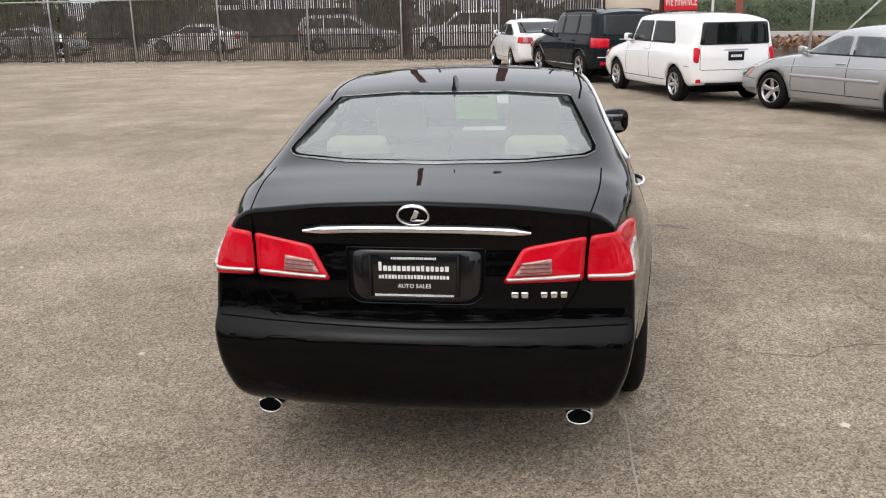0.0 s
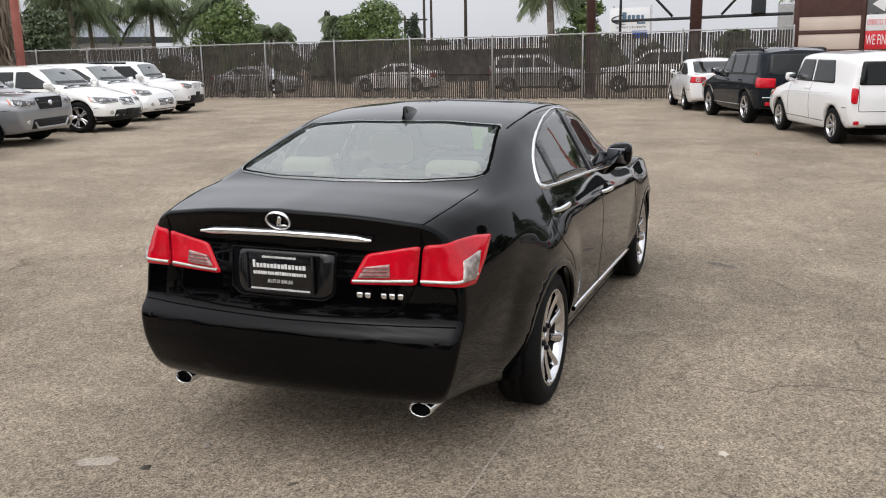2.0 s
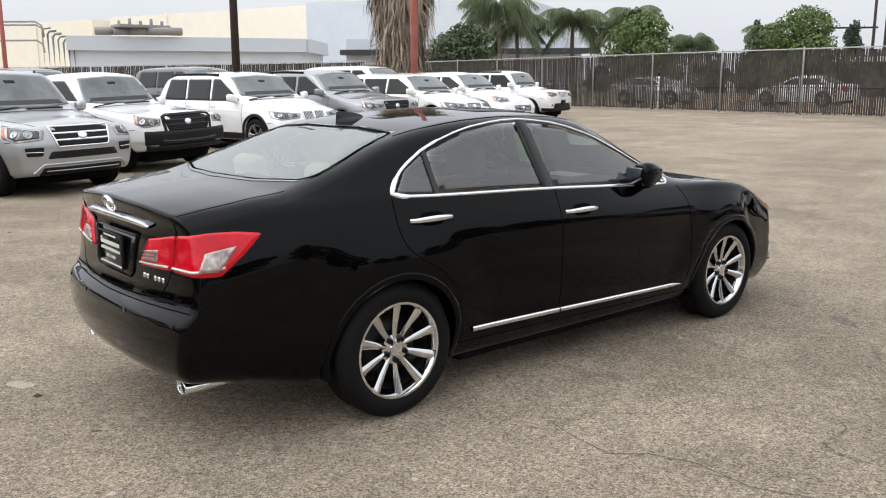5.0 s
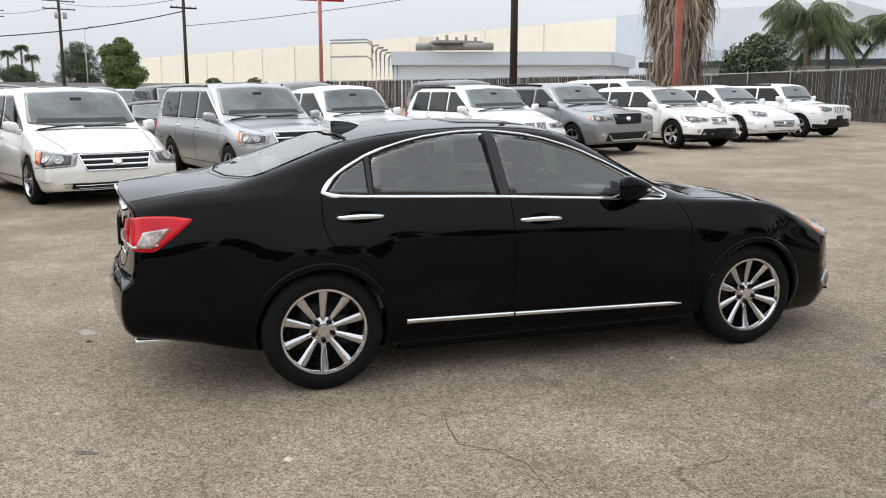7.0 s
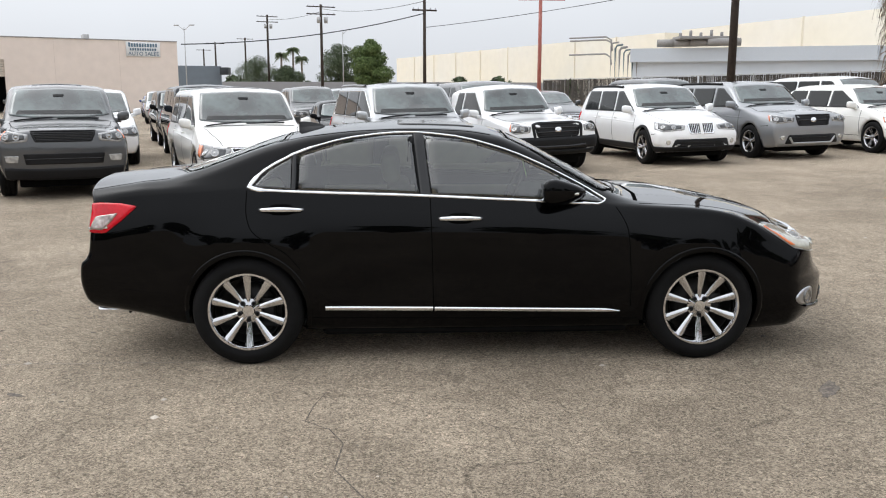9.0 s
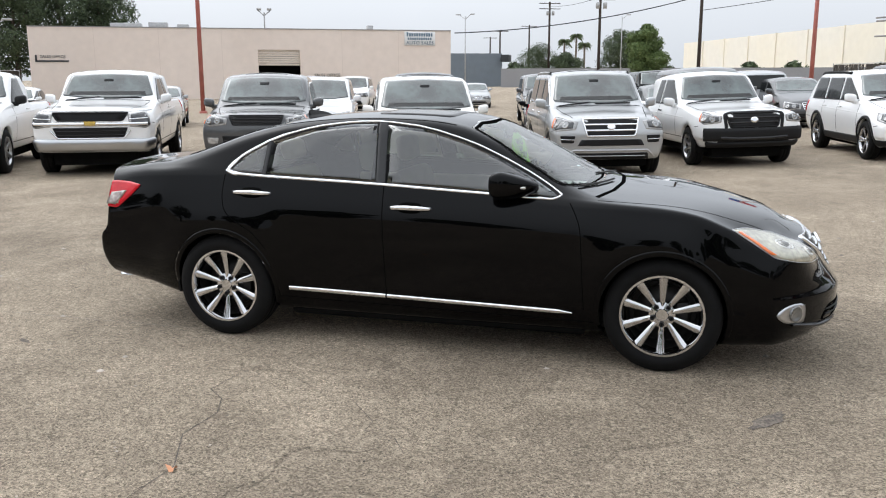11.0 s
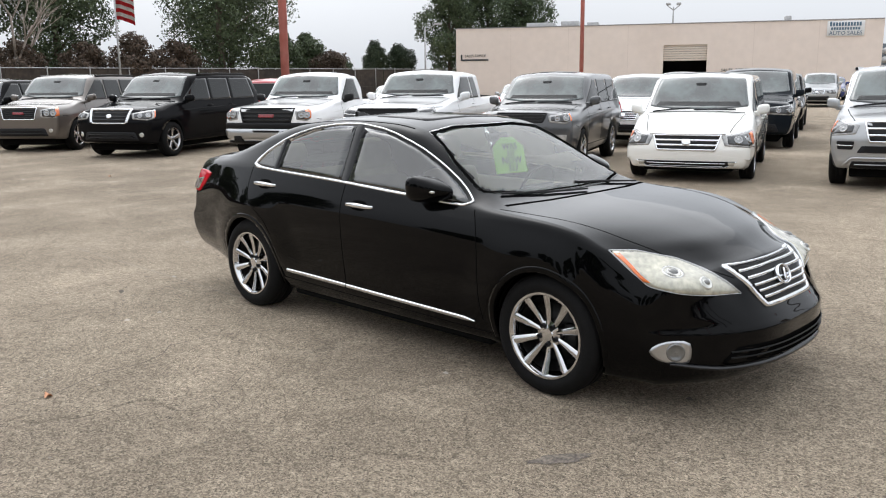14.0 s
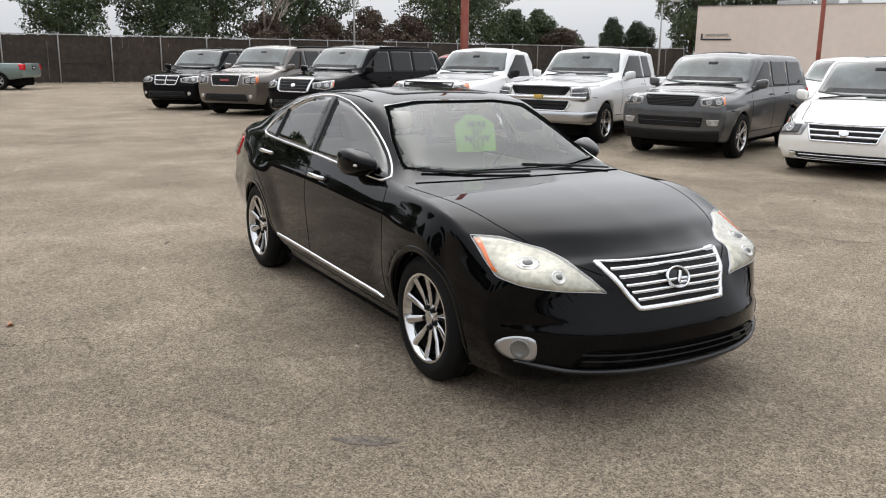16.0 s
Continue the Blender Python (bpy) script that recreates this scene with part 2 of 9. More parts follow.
def rod(bm, a, b, r0, r1=None, seg=10):
    """A tapered round bar from a to b."""
    a, b = Vector(a), Vector(b)
    r1 = r0 if r1 is None else r1
    q = (b - a).to_track_quat("X", "Z").to_matrix().to_4x4()
    lathe(bm, [(0.0001, 0), (r0, 0), (r1, (b - a).length), (0.0001, (b - a).length)], seg, Matrix.Translation(a) @ q)
    return bm


def inside(poly, u, v):
    hit = False
    for i in range(len(poly)):
        (a, b), (c, d) = poly[i], poly[i - 1]
        if (b > v) != (d > v) and u < (c - a) * (v - b) / (d - b) + a:
            hit = not hit
    return hit


def resample(poly, n, closed=True):
    """n even points along a line of corners."""
    pts = [Vector(p) for p in poly]
    if closed:
        pts.append(pts[0])
    lens = [0.0]
    for a, b in zip(pts, pts[1:]):
        lens.append(lens[-1] + (b - a).length)
    out = []
    for k in range(n):
        d = lens[-1] * k / (n if closed else n - 1)
        i = min(max(j for j in range(len(lens)) if lens[j] <= d + 1e-9), len(pts) - 2)
        f = (d - lens[i]) / max(1e-9, lens[i + 1] - lens[i])
        out.append(pts[i].lerp(pts[i + 1], f))
    return out


def rounded(poly, rounds=2, closed=True):
    """Corner cutting: a polygon with softer corners."""
    pts = [Vector(p) for p in poly]
    for _ in range(rounds):
        out = [] if closed else [pts[0]]
        for i in range(len(pts) if closed else len(pts) - 1):
            a, b = pts[i], pts[(i + 1) % len(pts)]
            out += [a.lerp(b, 0.22), a.lerp(b, 0.78)]
        if not closed:
            out.append(pts[-1])
        pts = out
    return [tuple(p) for p in pts]


def shrink(poly, d):
    """Move the sides of a polygon inwards by d (outwards when negative)."""
    pts = [Vector(p) for p in poly]
    n = len(pts)
    area = sum(pts[i].x * pts[(i + 1) % n].y - pts[(i + 1) % n].x * pts[i].y for i in range(n))
    sgn = 1 if area > 0 else -1
    out = []
    for i in range(n):
        e1 = (pts[i] - pts[i - 1]).normalized()
        e2 = (pts[(i + 1) % n] - pts[i]).normalized()
        n1, n2 = Vector((-e1.y, e1.x)), Vector((-e2.y, e2.x))
        b = (n1 + n2)
        b = b / max(0.5, b.length_squared / 2)
        out.append(tuple(pts[i] + sgn * d * b))
    return out

# ---- ground ----
def lot_z(x, y):
    """The lot is level round the saloon and climbs gently to the north-west."""
    s = y - 0.3 * x
    return float(np.interp(s, [-99, 3, 8, 14, 22, 33, 60, 999], [0, 0, 0.14, 0.27, 0.34, 0.42, 0.5, 0.5]))


def asphalt():
    m = bpy.data.materials.new("worn_asphalt")
    m.use_nodes = True
    nt = m.node_tree
    b = nt.nodes["Principled BSDF"]
    b.inputs["Roughness"].default_value, b.inputs["Specular IOR Level"].default_value = 0.88, 0.25
    co = nt.nodes.new("ShaderNodeTexCoord")

    def noise_of(scale, detail, rough=0.55, stretch=None):
        n = nt.nodes.new("ShaderNodeTexNoise")
        n.inputs["Scale"].default_value, n.inputs["Detail"].default_value, n.inputs["Roughness"].default_value = scale, detail, rough
        src = co.outputs["Object"]
        if stretch:
            mp = nt.nodes.new("ShaderNodeMapping")
            mp.inputs["Scale"].default_value = stretch
            mp.inputs["Rotation"].default_value = (0, 0, 0.35)
            nt.links.new(src, mp.inputs["Vector"])
            src = mp.outputs[0]
        nt.links.new(src, n.inputs["Vector"])
        return n.outputs["Fac"]

    def ramp(val, lo, hi, a=0.0, c=1.0):
        r = nt.nodes.new("ShaderNodeMapRange")
        for key, v in (("From Min", lo), ("From Max", hi), ("To Min", a), ("To Max", c)):
            r.inputs[key].default_value = v
        nt.links.new(val, r.inputs["Value"])
        return r.outputs[0]

    def mix(kind, fac, a, c):
        x = nt.nodes.new("ShaderNodeMixRGB")
        x.blend_type = kind
        for key, v in (("Fac", fac), ("Color1", a), ("Color2", c)):
            if isinstance(v, (int, float)):
                x.inputs[key].default_value = v if key == "Fac" else (v, v, v, 1)
            elif isinstance(v, tuple):
                x.inputs[key].default_value = (*v, 1)
            else:
                nt.links.new(v, x.inputs[key])
        return x.outputs[0]

    base = mix("MIX", ramp(noise_of(0.20, 6), 0.38, 0.62), (0.256, 0.210, 0.158), (0.338, 0.278, 0.210))
    base = mix("MIX", ramp(noise_of(0.8, 7, 0.65), 0.46, 0.70), base, (0.396, 0.327, 0.249))
    base = mix("MULTIPLY", 1.0, base, ramp(noise_of(0.5, 6, 0.65, (0.3, 1.7, 1)), 0.32, 0.68, 0.92, 1.07))
    base = mix("MULTIPLY", 1.0, base, ramp(noise_of(4.0, 7, 0.75), 0.32, 0.68, 0.88, 1.10))
    spots = nt.nodes.new("ShaderNodeTexVoronoi")
    spots.inputs["Scale"].default_value = 125
    nt.links.new(co.outputs["Object"], spots.inputs["Vector"])
    stone = mix("MULTIPLY", 1.0, base, ramp(spots.outputs["Color"], 0.05, 0.95, 0.40, 1.72))
    coarse = nt.nodes.new("ShaderNodeTexVoronoi")
    coarse.inputs["Scale"].default_value = 46
    nt.links.new(co.outputs["Object"], coarse.inputs["Vector"])
    stone = mix("MULTIPLY", 1.0, stone, ramp(coarse.outputs["Color"], 0.15, 0.85, 0.84, 1.17))
    grain = ramp(noise_of(300, 3, 0.85), 0.34, 0.66, 0.55, 1.48)
    base = mix("MULTIPLY", 1.0, stone, grain)
    base = mix("MIX", ramp(noise_of(1.3, 5, 0.6), 0.65, 0.73, 0, 0.38), base, (0.085, 0.074, 0.062))
    base = mix("MIX", ramp(noise_of(3.1, 4, 0.6, (0.5, 1.3, 1)), 0.71, 0.75, 0, 0.5), base, (0.075, 0.066, 0.056))
    cr = nt.nodes.new("ShaderNodeTexVoronoi")
    cr.feature = "DISTANCE_TO_EDGE"
    cr.inputs["Scale"].default_value = 0.34
    wob = nt.nodes.new("ShaderNodeTexNoise")
    wob.inputs["Scale"].default_value, wob.inputs["Detail"].default_value = 1.4, 6
    nt.links.new(co.outputs["Object"], wob.inputs["Vector"])
    add = nt.nodes.new("ShaderNodeVectorMath")
    add.operation = "MULTIPLY_ADD"
    add.inputs[1].default_value = (1.3, 1.3, 0)
    nt.links.new(wob.outputs["Color"], add.inputs[0])
    nt.links.new(co.outputs["Object"], add.inputs[2])
    nt.links.new(add.outputs[0], cr.inputs["Vector"])
    crack = ramp(cr.outputs["Distance"], 0.0008, 0.004, 0.66, 1.0)
    keep = ramp(noise_of(0.6, 2), 0.45, 0.6, 1.0, 0.0)
    crack = mix("MIX", keep, crack, 1.0)
    base = mix("MULTIPLY", 1.0, base, crack)
    nt.links.new(base, b.inputs["Base Color"])
    bp = nt.nodes.new("ShaderNodeBump")
    bp.inputs["Strength"].default_value, bp.inputs["Distance"].default_value = 0.8, 0.012
    hsum = mix("ADD", 1.0, ramp(spots.outputs["Distance"], 0, 0.6, 0.6, 0.0), ramp(noise_of(160, 3, 0.8), 0.2, 0.8, 0, 0.7))
    nt.links.new(hsum, bp.inputs["Height"])
    nt.links.new(bp.outputs[0], b.inputs["Normal"])
    return m


M_ASPHALT = asphalt()


def sheet(edges):
    bm = bmesh.new()
    rows = [[bm.verts.new((x, y, lot_z(x, y))) for x in edges] for y in edges]
    for a, b in zip(rows, rows[1:]):
        for i in range(len(edges) - 1):
            bm.faces.new((a[i], a[i + 1], b[i + 1], b[i]))
    return bm


edges = [-4000, -1500, -600, -300, -160, -100] + [-80 + 2 * i for i in range(81)] + [100, 160, 300, 600, 1500, 4000]
tagged(new("ground", link_mesh("ground", sheet(edges), M_ASPHALT)), "worn dusty grey-brown asphalt of a car lot with cracks and oil stains", "ground", kind="structure")

# ---- car bodies ----
def round_line(pts, radii, seg, k=4):
    """A line of corners with rounded corners and a fixed number of points."""
    P = [Vector(p) for p in pts]
    ends = []
    for i in range(len(P)):
        if i in (0, len(P) - 1):
            ends.append((P[i], P[i]))
            continue
        a, b = (P[i - 1] - P[i]), (P[i + 1] - P[i])
        r = min(radii[i], 0.46 * a.length, 0.46 * b.length)
        ends.append((P[i] + a.normalized() * r, P[i] + b.normalized() * r))
    out = [P[0]]
    for i in range(1, len(P)):
        a, b = ends[i - 1][1], ends[i][0]
        for j in range(1, seg[i - 1] + 1):
            out.append(a.lerp(b, j / seg[i - 1]))
        if i < len(P) - 1:
            c, d = ends[i]
            for j in range(1, k + 1):
                t = j / k
                out.append(c * (1 - t) ** 2 + P[i] * 2 * t * (1 - t) + d * t * t)
    return out


class Shell:
    """The outer skin of a car: y runs forwards, x to its right, z up. It can be shot at to lay lamps, panes and trim on it."""

    def __init__(self, sp):
        self.sp = sp
        bm = self.bm = bmesh.new()
        y0, y1, step = sp["y0"], sp["y1"], sp.get("step", 0.06)
        r = sp.get("end_r", 0.08)
        k = sp.get("k", 4)
        n = int((y1 - y0 - 2 * r) / step)
        stations = [(y0 + r - r * math.sin(a), r * (1 - math.cos(a))) for a in [math.pi / 2 * j / 6 for j in range(6, 0, -1)]]
        stations += [(y0 + r + (y1 - y0 - 2 * r) * j / n, 0.0) for j in range(n + 1)]
        stations += [(y1 - r + r * math.sin(a), r * (1 - math.cos(a))) for a in [math.pi / 2 * j / 6 for j in range(1, 7)]]
        rings = []
        for y, e in stations:
            half = self.section(y, k)
            T, S = half[0].y, half[-1].y
            zc, hz = (T + S) / 2, max(0.05, (T - S) / 2)
            wm = max(p.x for p in half)
            half = [Vector((p.x * (1 - e / wm), zc + (p.y - zc) * (1 - e / hz))) for p in half]
            loop = half + [Vector((-p.x, p.y)) for p in half[-2:0:-1]]
            rings.append([bm.verts.new((p.x, y, p.y)) for p in loop])
        m = len(rings[0])
        for a, b in zip(rings, rings[1:]):
            for i in range(m):
                bm.faces.new((a[i], a[(i + 1) % m], b[(i + 1) % m], b[i]))
        for ring, flip in ((rings[0], False), (rings[-1], True)):
            zs = [v.co.z for v in ring]
            zc, y = (max(zs) + min(zs)) / 2, ring[0].co.y
            last = ring
            caps = sp.get("caps", 9)
            for s in [1 - (j + 1) / (caps + 1) for j in range(caps)]:
                nxt = [bm.verts.new((v.co.x * s, y, zc + (v.co.z - zc) * s)) for v in ring]
                for i in range(m):
                    q = (last[i], last[(i + 1) % m], nxt[(i + 1) % m], nxt[i])
                    bm.faces.new(q if flip else q[::-1])
                last = nxt
            c = bm.verts.new((0, y, zc))
            for i in range(m):
                q = (last[i], last[(i + 1) % m], c)
                bm.faces.new(q if flip else q[::-1])
        for v in bm.verts:
            x, y, z = v.co
            if y > sp["warp_f"]:
                f = smooth(sp["warp_f"], y1, y)
                v.co.y += f * (-sp["bow_f"] * (abs(x) / sp["half"]) ** sp.get("bow_pf", 2.4) + sp["rake_f"](z) * sp.get("rake_fx", lambda u, w: 1.0)(abs(x), z))
            if y < sp["warp_r"]:
                f = smooth(sp["warp_r"], y0, y)
                v.co.y += f * (sp["bow_r"] * (abs(x) / sp["half"]) ** sp.get("bow_pr", 3.0) + sp["rake_r"](z))
            for cy, cz in sp.get("flares", ()):
                d = math.hypot(y - cy, z - cz)
                if abs(x) > 0.6 and z < 0.95 and d < 0.66:
                    v.co.x += math.copysign(0.026 * (1 - smooth(0.38, 0.66, d)) * smooth(0.30, 0.50, z) * (1 - smooth(0.80, 0.95, z)), x)
        bmesh.ops.recalc_face_normals(bm, faces=bm.faces[:])
        bm.normal_update()
        self.tree = bvhtree.BVHTree.FromBMesh(bm)

    def section(self, y, k):
        sp = self.sp
        T, B, wt, cr, wb, wm, zm, S = [sp[key](y) for key in ("top", "belt", "wt", "cr", "wb", "wm", "zm", "sill")]
        pts = [(0, T), (wt * 0.55, T - cr * 0.26), (wt, T - cr), (wb, B), (wm, min(zm + 0.1, B - 0.03)), (wm, zm - 0.12),
               (wm - sp.get("tuck", 0.035), S + 0.13), (wm - 0.09, S), (0, S)]
        if sp.get("crease"):
            pts[4] = (wm - 0.004, min(zm + 0.1, B - 0.03))
        return round_line(pts, [0, 0.2, (sp["r_roof"](y) if "r_roof" in sp else 0.09), sp.get("r_belt", 0.05), sp.get("r_side", 0.12), 0.2, 0.08, 0.05, 0],
                          sp.get("seg", (3, 4, 9, 3, 4, 5, 2, 4)), k)

    def shoot(self, origin, way):
        p, nrm, _, _ = self.tree.ray_cast(Vector(origin), Vector(way).normalized())
        if p is None:
            q = Vector(origin) + Vector(way).normalized() * (Vector(origin).length - 0.9)
            p, nrm, _, _ = self.tree.find_nearest(q)
        if nrm.dot(Vector(way)) > 0:
            nrm = -nrm
        return p, nrm

    def side(self, u, v):
        return self.shoot((4, u, v), (-1, 0, 0))

    def rear(self, u, v):
        return self.shoot((u, -7, v), (0, 1, 0))

    def front(self, u, v):
        return self.shoot((u, 7, v), (0, -1, 0))

    def above(self, u, v):
        return self.shoot((u, v, 5), (0, 0, -1))

    def rear_corner(self, u, v):
        h = u / math.sqrt(2)
        return self.shoot((h + 4, h - 4, v), (-1, 1, 0))

    def front_corner(self, u, v):
        h = u / math.sqrt(2)
        return self.shoot((h + 4, -h + 4, v), (-1, -1, 0))

    def cut(self, poly, look_at, facing):
        """Take the skin away inside a polygon that is seen along an axis ('side', 'rear', 'front', 'above')."""
        gone = []
        for f in self.bm.faces:
            c = f.calc_center_median()
            if facing == "side":
                u, v, ok = c.y, c.z, abs(f.normal.x) > 0.2 and abs(c.x) > 0.35
            elif facing == "rear":
                u, v, ok = c.x, c.z, f.normal.y < -0.1 and c.y < look_at
            elif facing == "front":
                u, v, ok = c.x, c.z, f.normal.y > 0.1 and c.y > look_at
            else:
                u, v, ok = c.x, c.y, f.normal.z > 0.3 and c.z > look_at
            if ok and inside(poly, u, v):
                gone.append(f)
        bmesh.ops.delete(self.bm, geom=gone, context="FACES")

    def arches(self, centres, R, inner=0.5, lip=0.06):
        """Cut the wheel openings and give them a folded lip."""
        bm = self.bm
        gone = []
        for f in bm.faces:
            c = f.calc_center_median()
            if abs(c.x) > inner and any((c.y - y) ** 2 + (c.z - z) ** 2 < R * R for y, z in centres):
                gone.append(f)
        bmesh.ops.delete(bm, geom=gone, context="FACES")
        rim = []
        for e in bm.edges:
            if e.is_boundary and all(abs(v.co.x) > inner - 0.1 for v in e.verts):
                if any(all(abs(math.hypot(v.co.y - y, v.co.z - z) - R) < 0.11 for v in e.verts) for y, z in centres):
                    rim.append(e)
        for v in {v for e in rim for v in e.verts}:
            y, z = min(centres, key=lambda c: abs(math.hypot(v.co.y - c[0], v.co.z - c[1]) - R))
            d = math.hypot(v.co.y - y, v.co.z - z)
            v.co.y, v.co.z = y + (v.co.y - y) * R / d, z + (v.co.z - z) * R / d
        out = bmesh.ops.extrude_edge_only(bm, edges=rim)
        for v in out["geom"]:
            if isinstance(v, bmesh.types.BMVert):
                v.co.x -= math.copysign(lip, v.co.x)
        bm.normal_update()


def spread_points(poly, n):
    """About n points round a polygon, its corners among them."""
    pts = [Vector((p[0], p[1], 0)) for p in poly]
    total = sum((pts[i] - pts[i - 1]).length for i in range(len(pts)))
    out = []
    for i, p in enumerate(pts):
        q = pts[(i + 1) % len(pts)]
        k = max(1, round((q - p).length / total * n))
        out += [p.lerp(q, j / k) for j in range(k)]
    return out


def soften(poly, r):
    """Round the corners of a polygon with a fixed radius."""
    pts = [Vector(p) for p in poly]
    out = []
    for i, p in enumerate(pts):
        a, b = pts[i - 1] - p, pts[(i + 1) % len(pts)] - p
        ra, rb = min(r, a.length * 0.45), min(r, b.length * 0.45)
        c, d = p + a.normalized() * ra, p + b.normalized() * rb
        out += [tuple(c), tuple(c * 0.25 + p * 0.5 + d * 0.25), tuple(d)]
    return out


def patch(cast, poly, off=0.004, n=44, rings=5, edge=0.012, smooth_corners=0, bulge=0.0):
    """A shell that follows the skin inside a polygon, standing off proud of it."""
    bm = bmesh.new()
    if smooth_corners:
        poly = soften(poly, 0.035 * smooth_corners)
    line = spread_points(poly, n)
    n = len(line)
    c = sum(line, Vector()) / n
    loops = []
    for k in range(rings + 1):
        s = 1.0 if k == 0 else 1 - (k - 1) / rings
        loop = []
        if s < 0.05:
            break
        for p in line:
            q = c + (p - c) * s
            at, nrm = cast(q.x, q.y)
            h = -edge if k == 0 else off + bulge * (1 - s * s)
            loop.append(bm.verts.new(at + nrm * h))
        loops.append(loop)
    at, nrm = cast(c.x, c.y)
    mid = bm.verts.new(at + nrm * (off + bulge))
    for a, b in zip(loops, loops[1:]):
        for i in range(n):
            bm.faces.new((a[i], a[(i + 1) % n], b[(i + 1) % n], b[i]))
    for i in range(n):
        bm.faces.new((loops[-1][i], loops[-1][(i + 1) % n], mid))
    bm.normal_update()
    if sum((f.normal.dot(nrm) for f in mid.link_faces), 0.0) < 0:
        bmesh.ops.reverse_faces(bm, faces=bm.faces[:])
    return bm


def strip(cast, pts, width, off=0.006, closed=False, n=60, sink=0.006, widths=None):
    """A moulding laid along a line on the skin."""
    bm = bmesh.new()
    line = resample([(*p, 0) for p in pts], n, closed)
    hit = [cast(p.x, p.y) for p in line]
    rows = []
    for i, (p, nrm) in enumerate(hit):
        a = hit[i - 1][0] if (closed or i) else p
        b = hit[(i + 1) % n][0] if (closed or i < n - 1) else p
        t = (b - a)
        t = t.normalized() if t.length > 1e-6 else Vector((0, 1, 0))
        s = t.cross(nrm).normalized()
        w = (widths(i / (n - 1)) if widths else width) / 2
        rows.append([bm.verts.new(p + s * w * u + nrm * h) for u, h in ((-1, -sink), (-0.95, off * 0.6), (-0.5, off), (0.5, off), (0.95, off * 0.6), (1, -sink))])
    for i in range(n if closed else n - 1):
        a, b = rows[i], rows[(i + 1) % n]
        for j in range(5):
            bm.faces.new((a[j], b[j], b[j + 1], a[j + 1]))
    bm.normal_update()
    if sum(f.normal.dot(hit[min(i // 5, n - 1)][1]) for i, f in enumerate(bm.faces)) < 0:
        bmesh.ops.reverse_faces(bm, faces=bm.faces[:])
    return bm


def mirrored(bm):
    t = bm.copy()
    for v in t.verts:
        v.co.x = -v.co.x
    bmesh.ops.reverse_faces(t, faces=t.faces[:])
    return t


def both(name, bm, material, parent, label="", smooth_shade=True):
    """The same part on the right and on the left flank."""
    a = part(name, mirrored(bm), material, parent, label, smooth_shade)
    return part(name, bm, material, parent, label, smooth_shade), a


M_BRAKE = mat("brake_iron_and_gap_shade", (0.022, 0.021, 0.020), rough=0.5, metal=0.5, spread=0.2)
WHEELS = {}


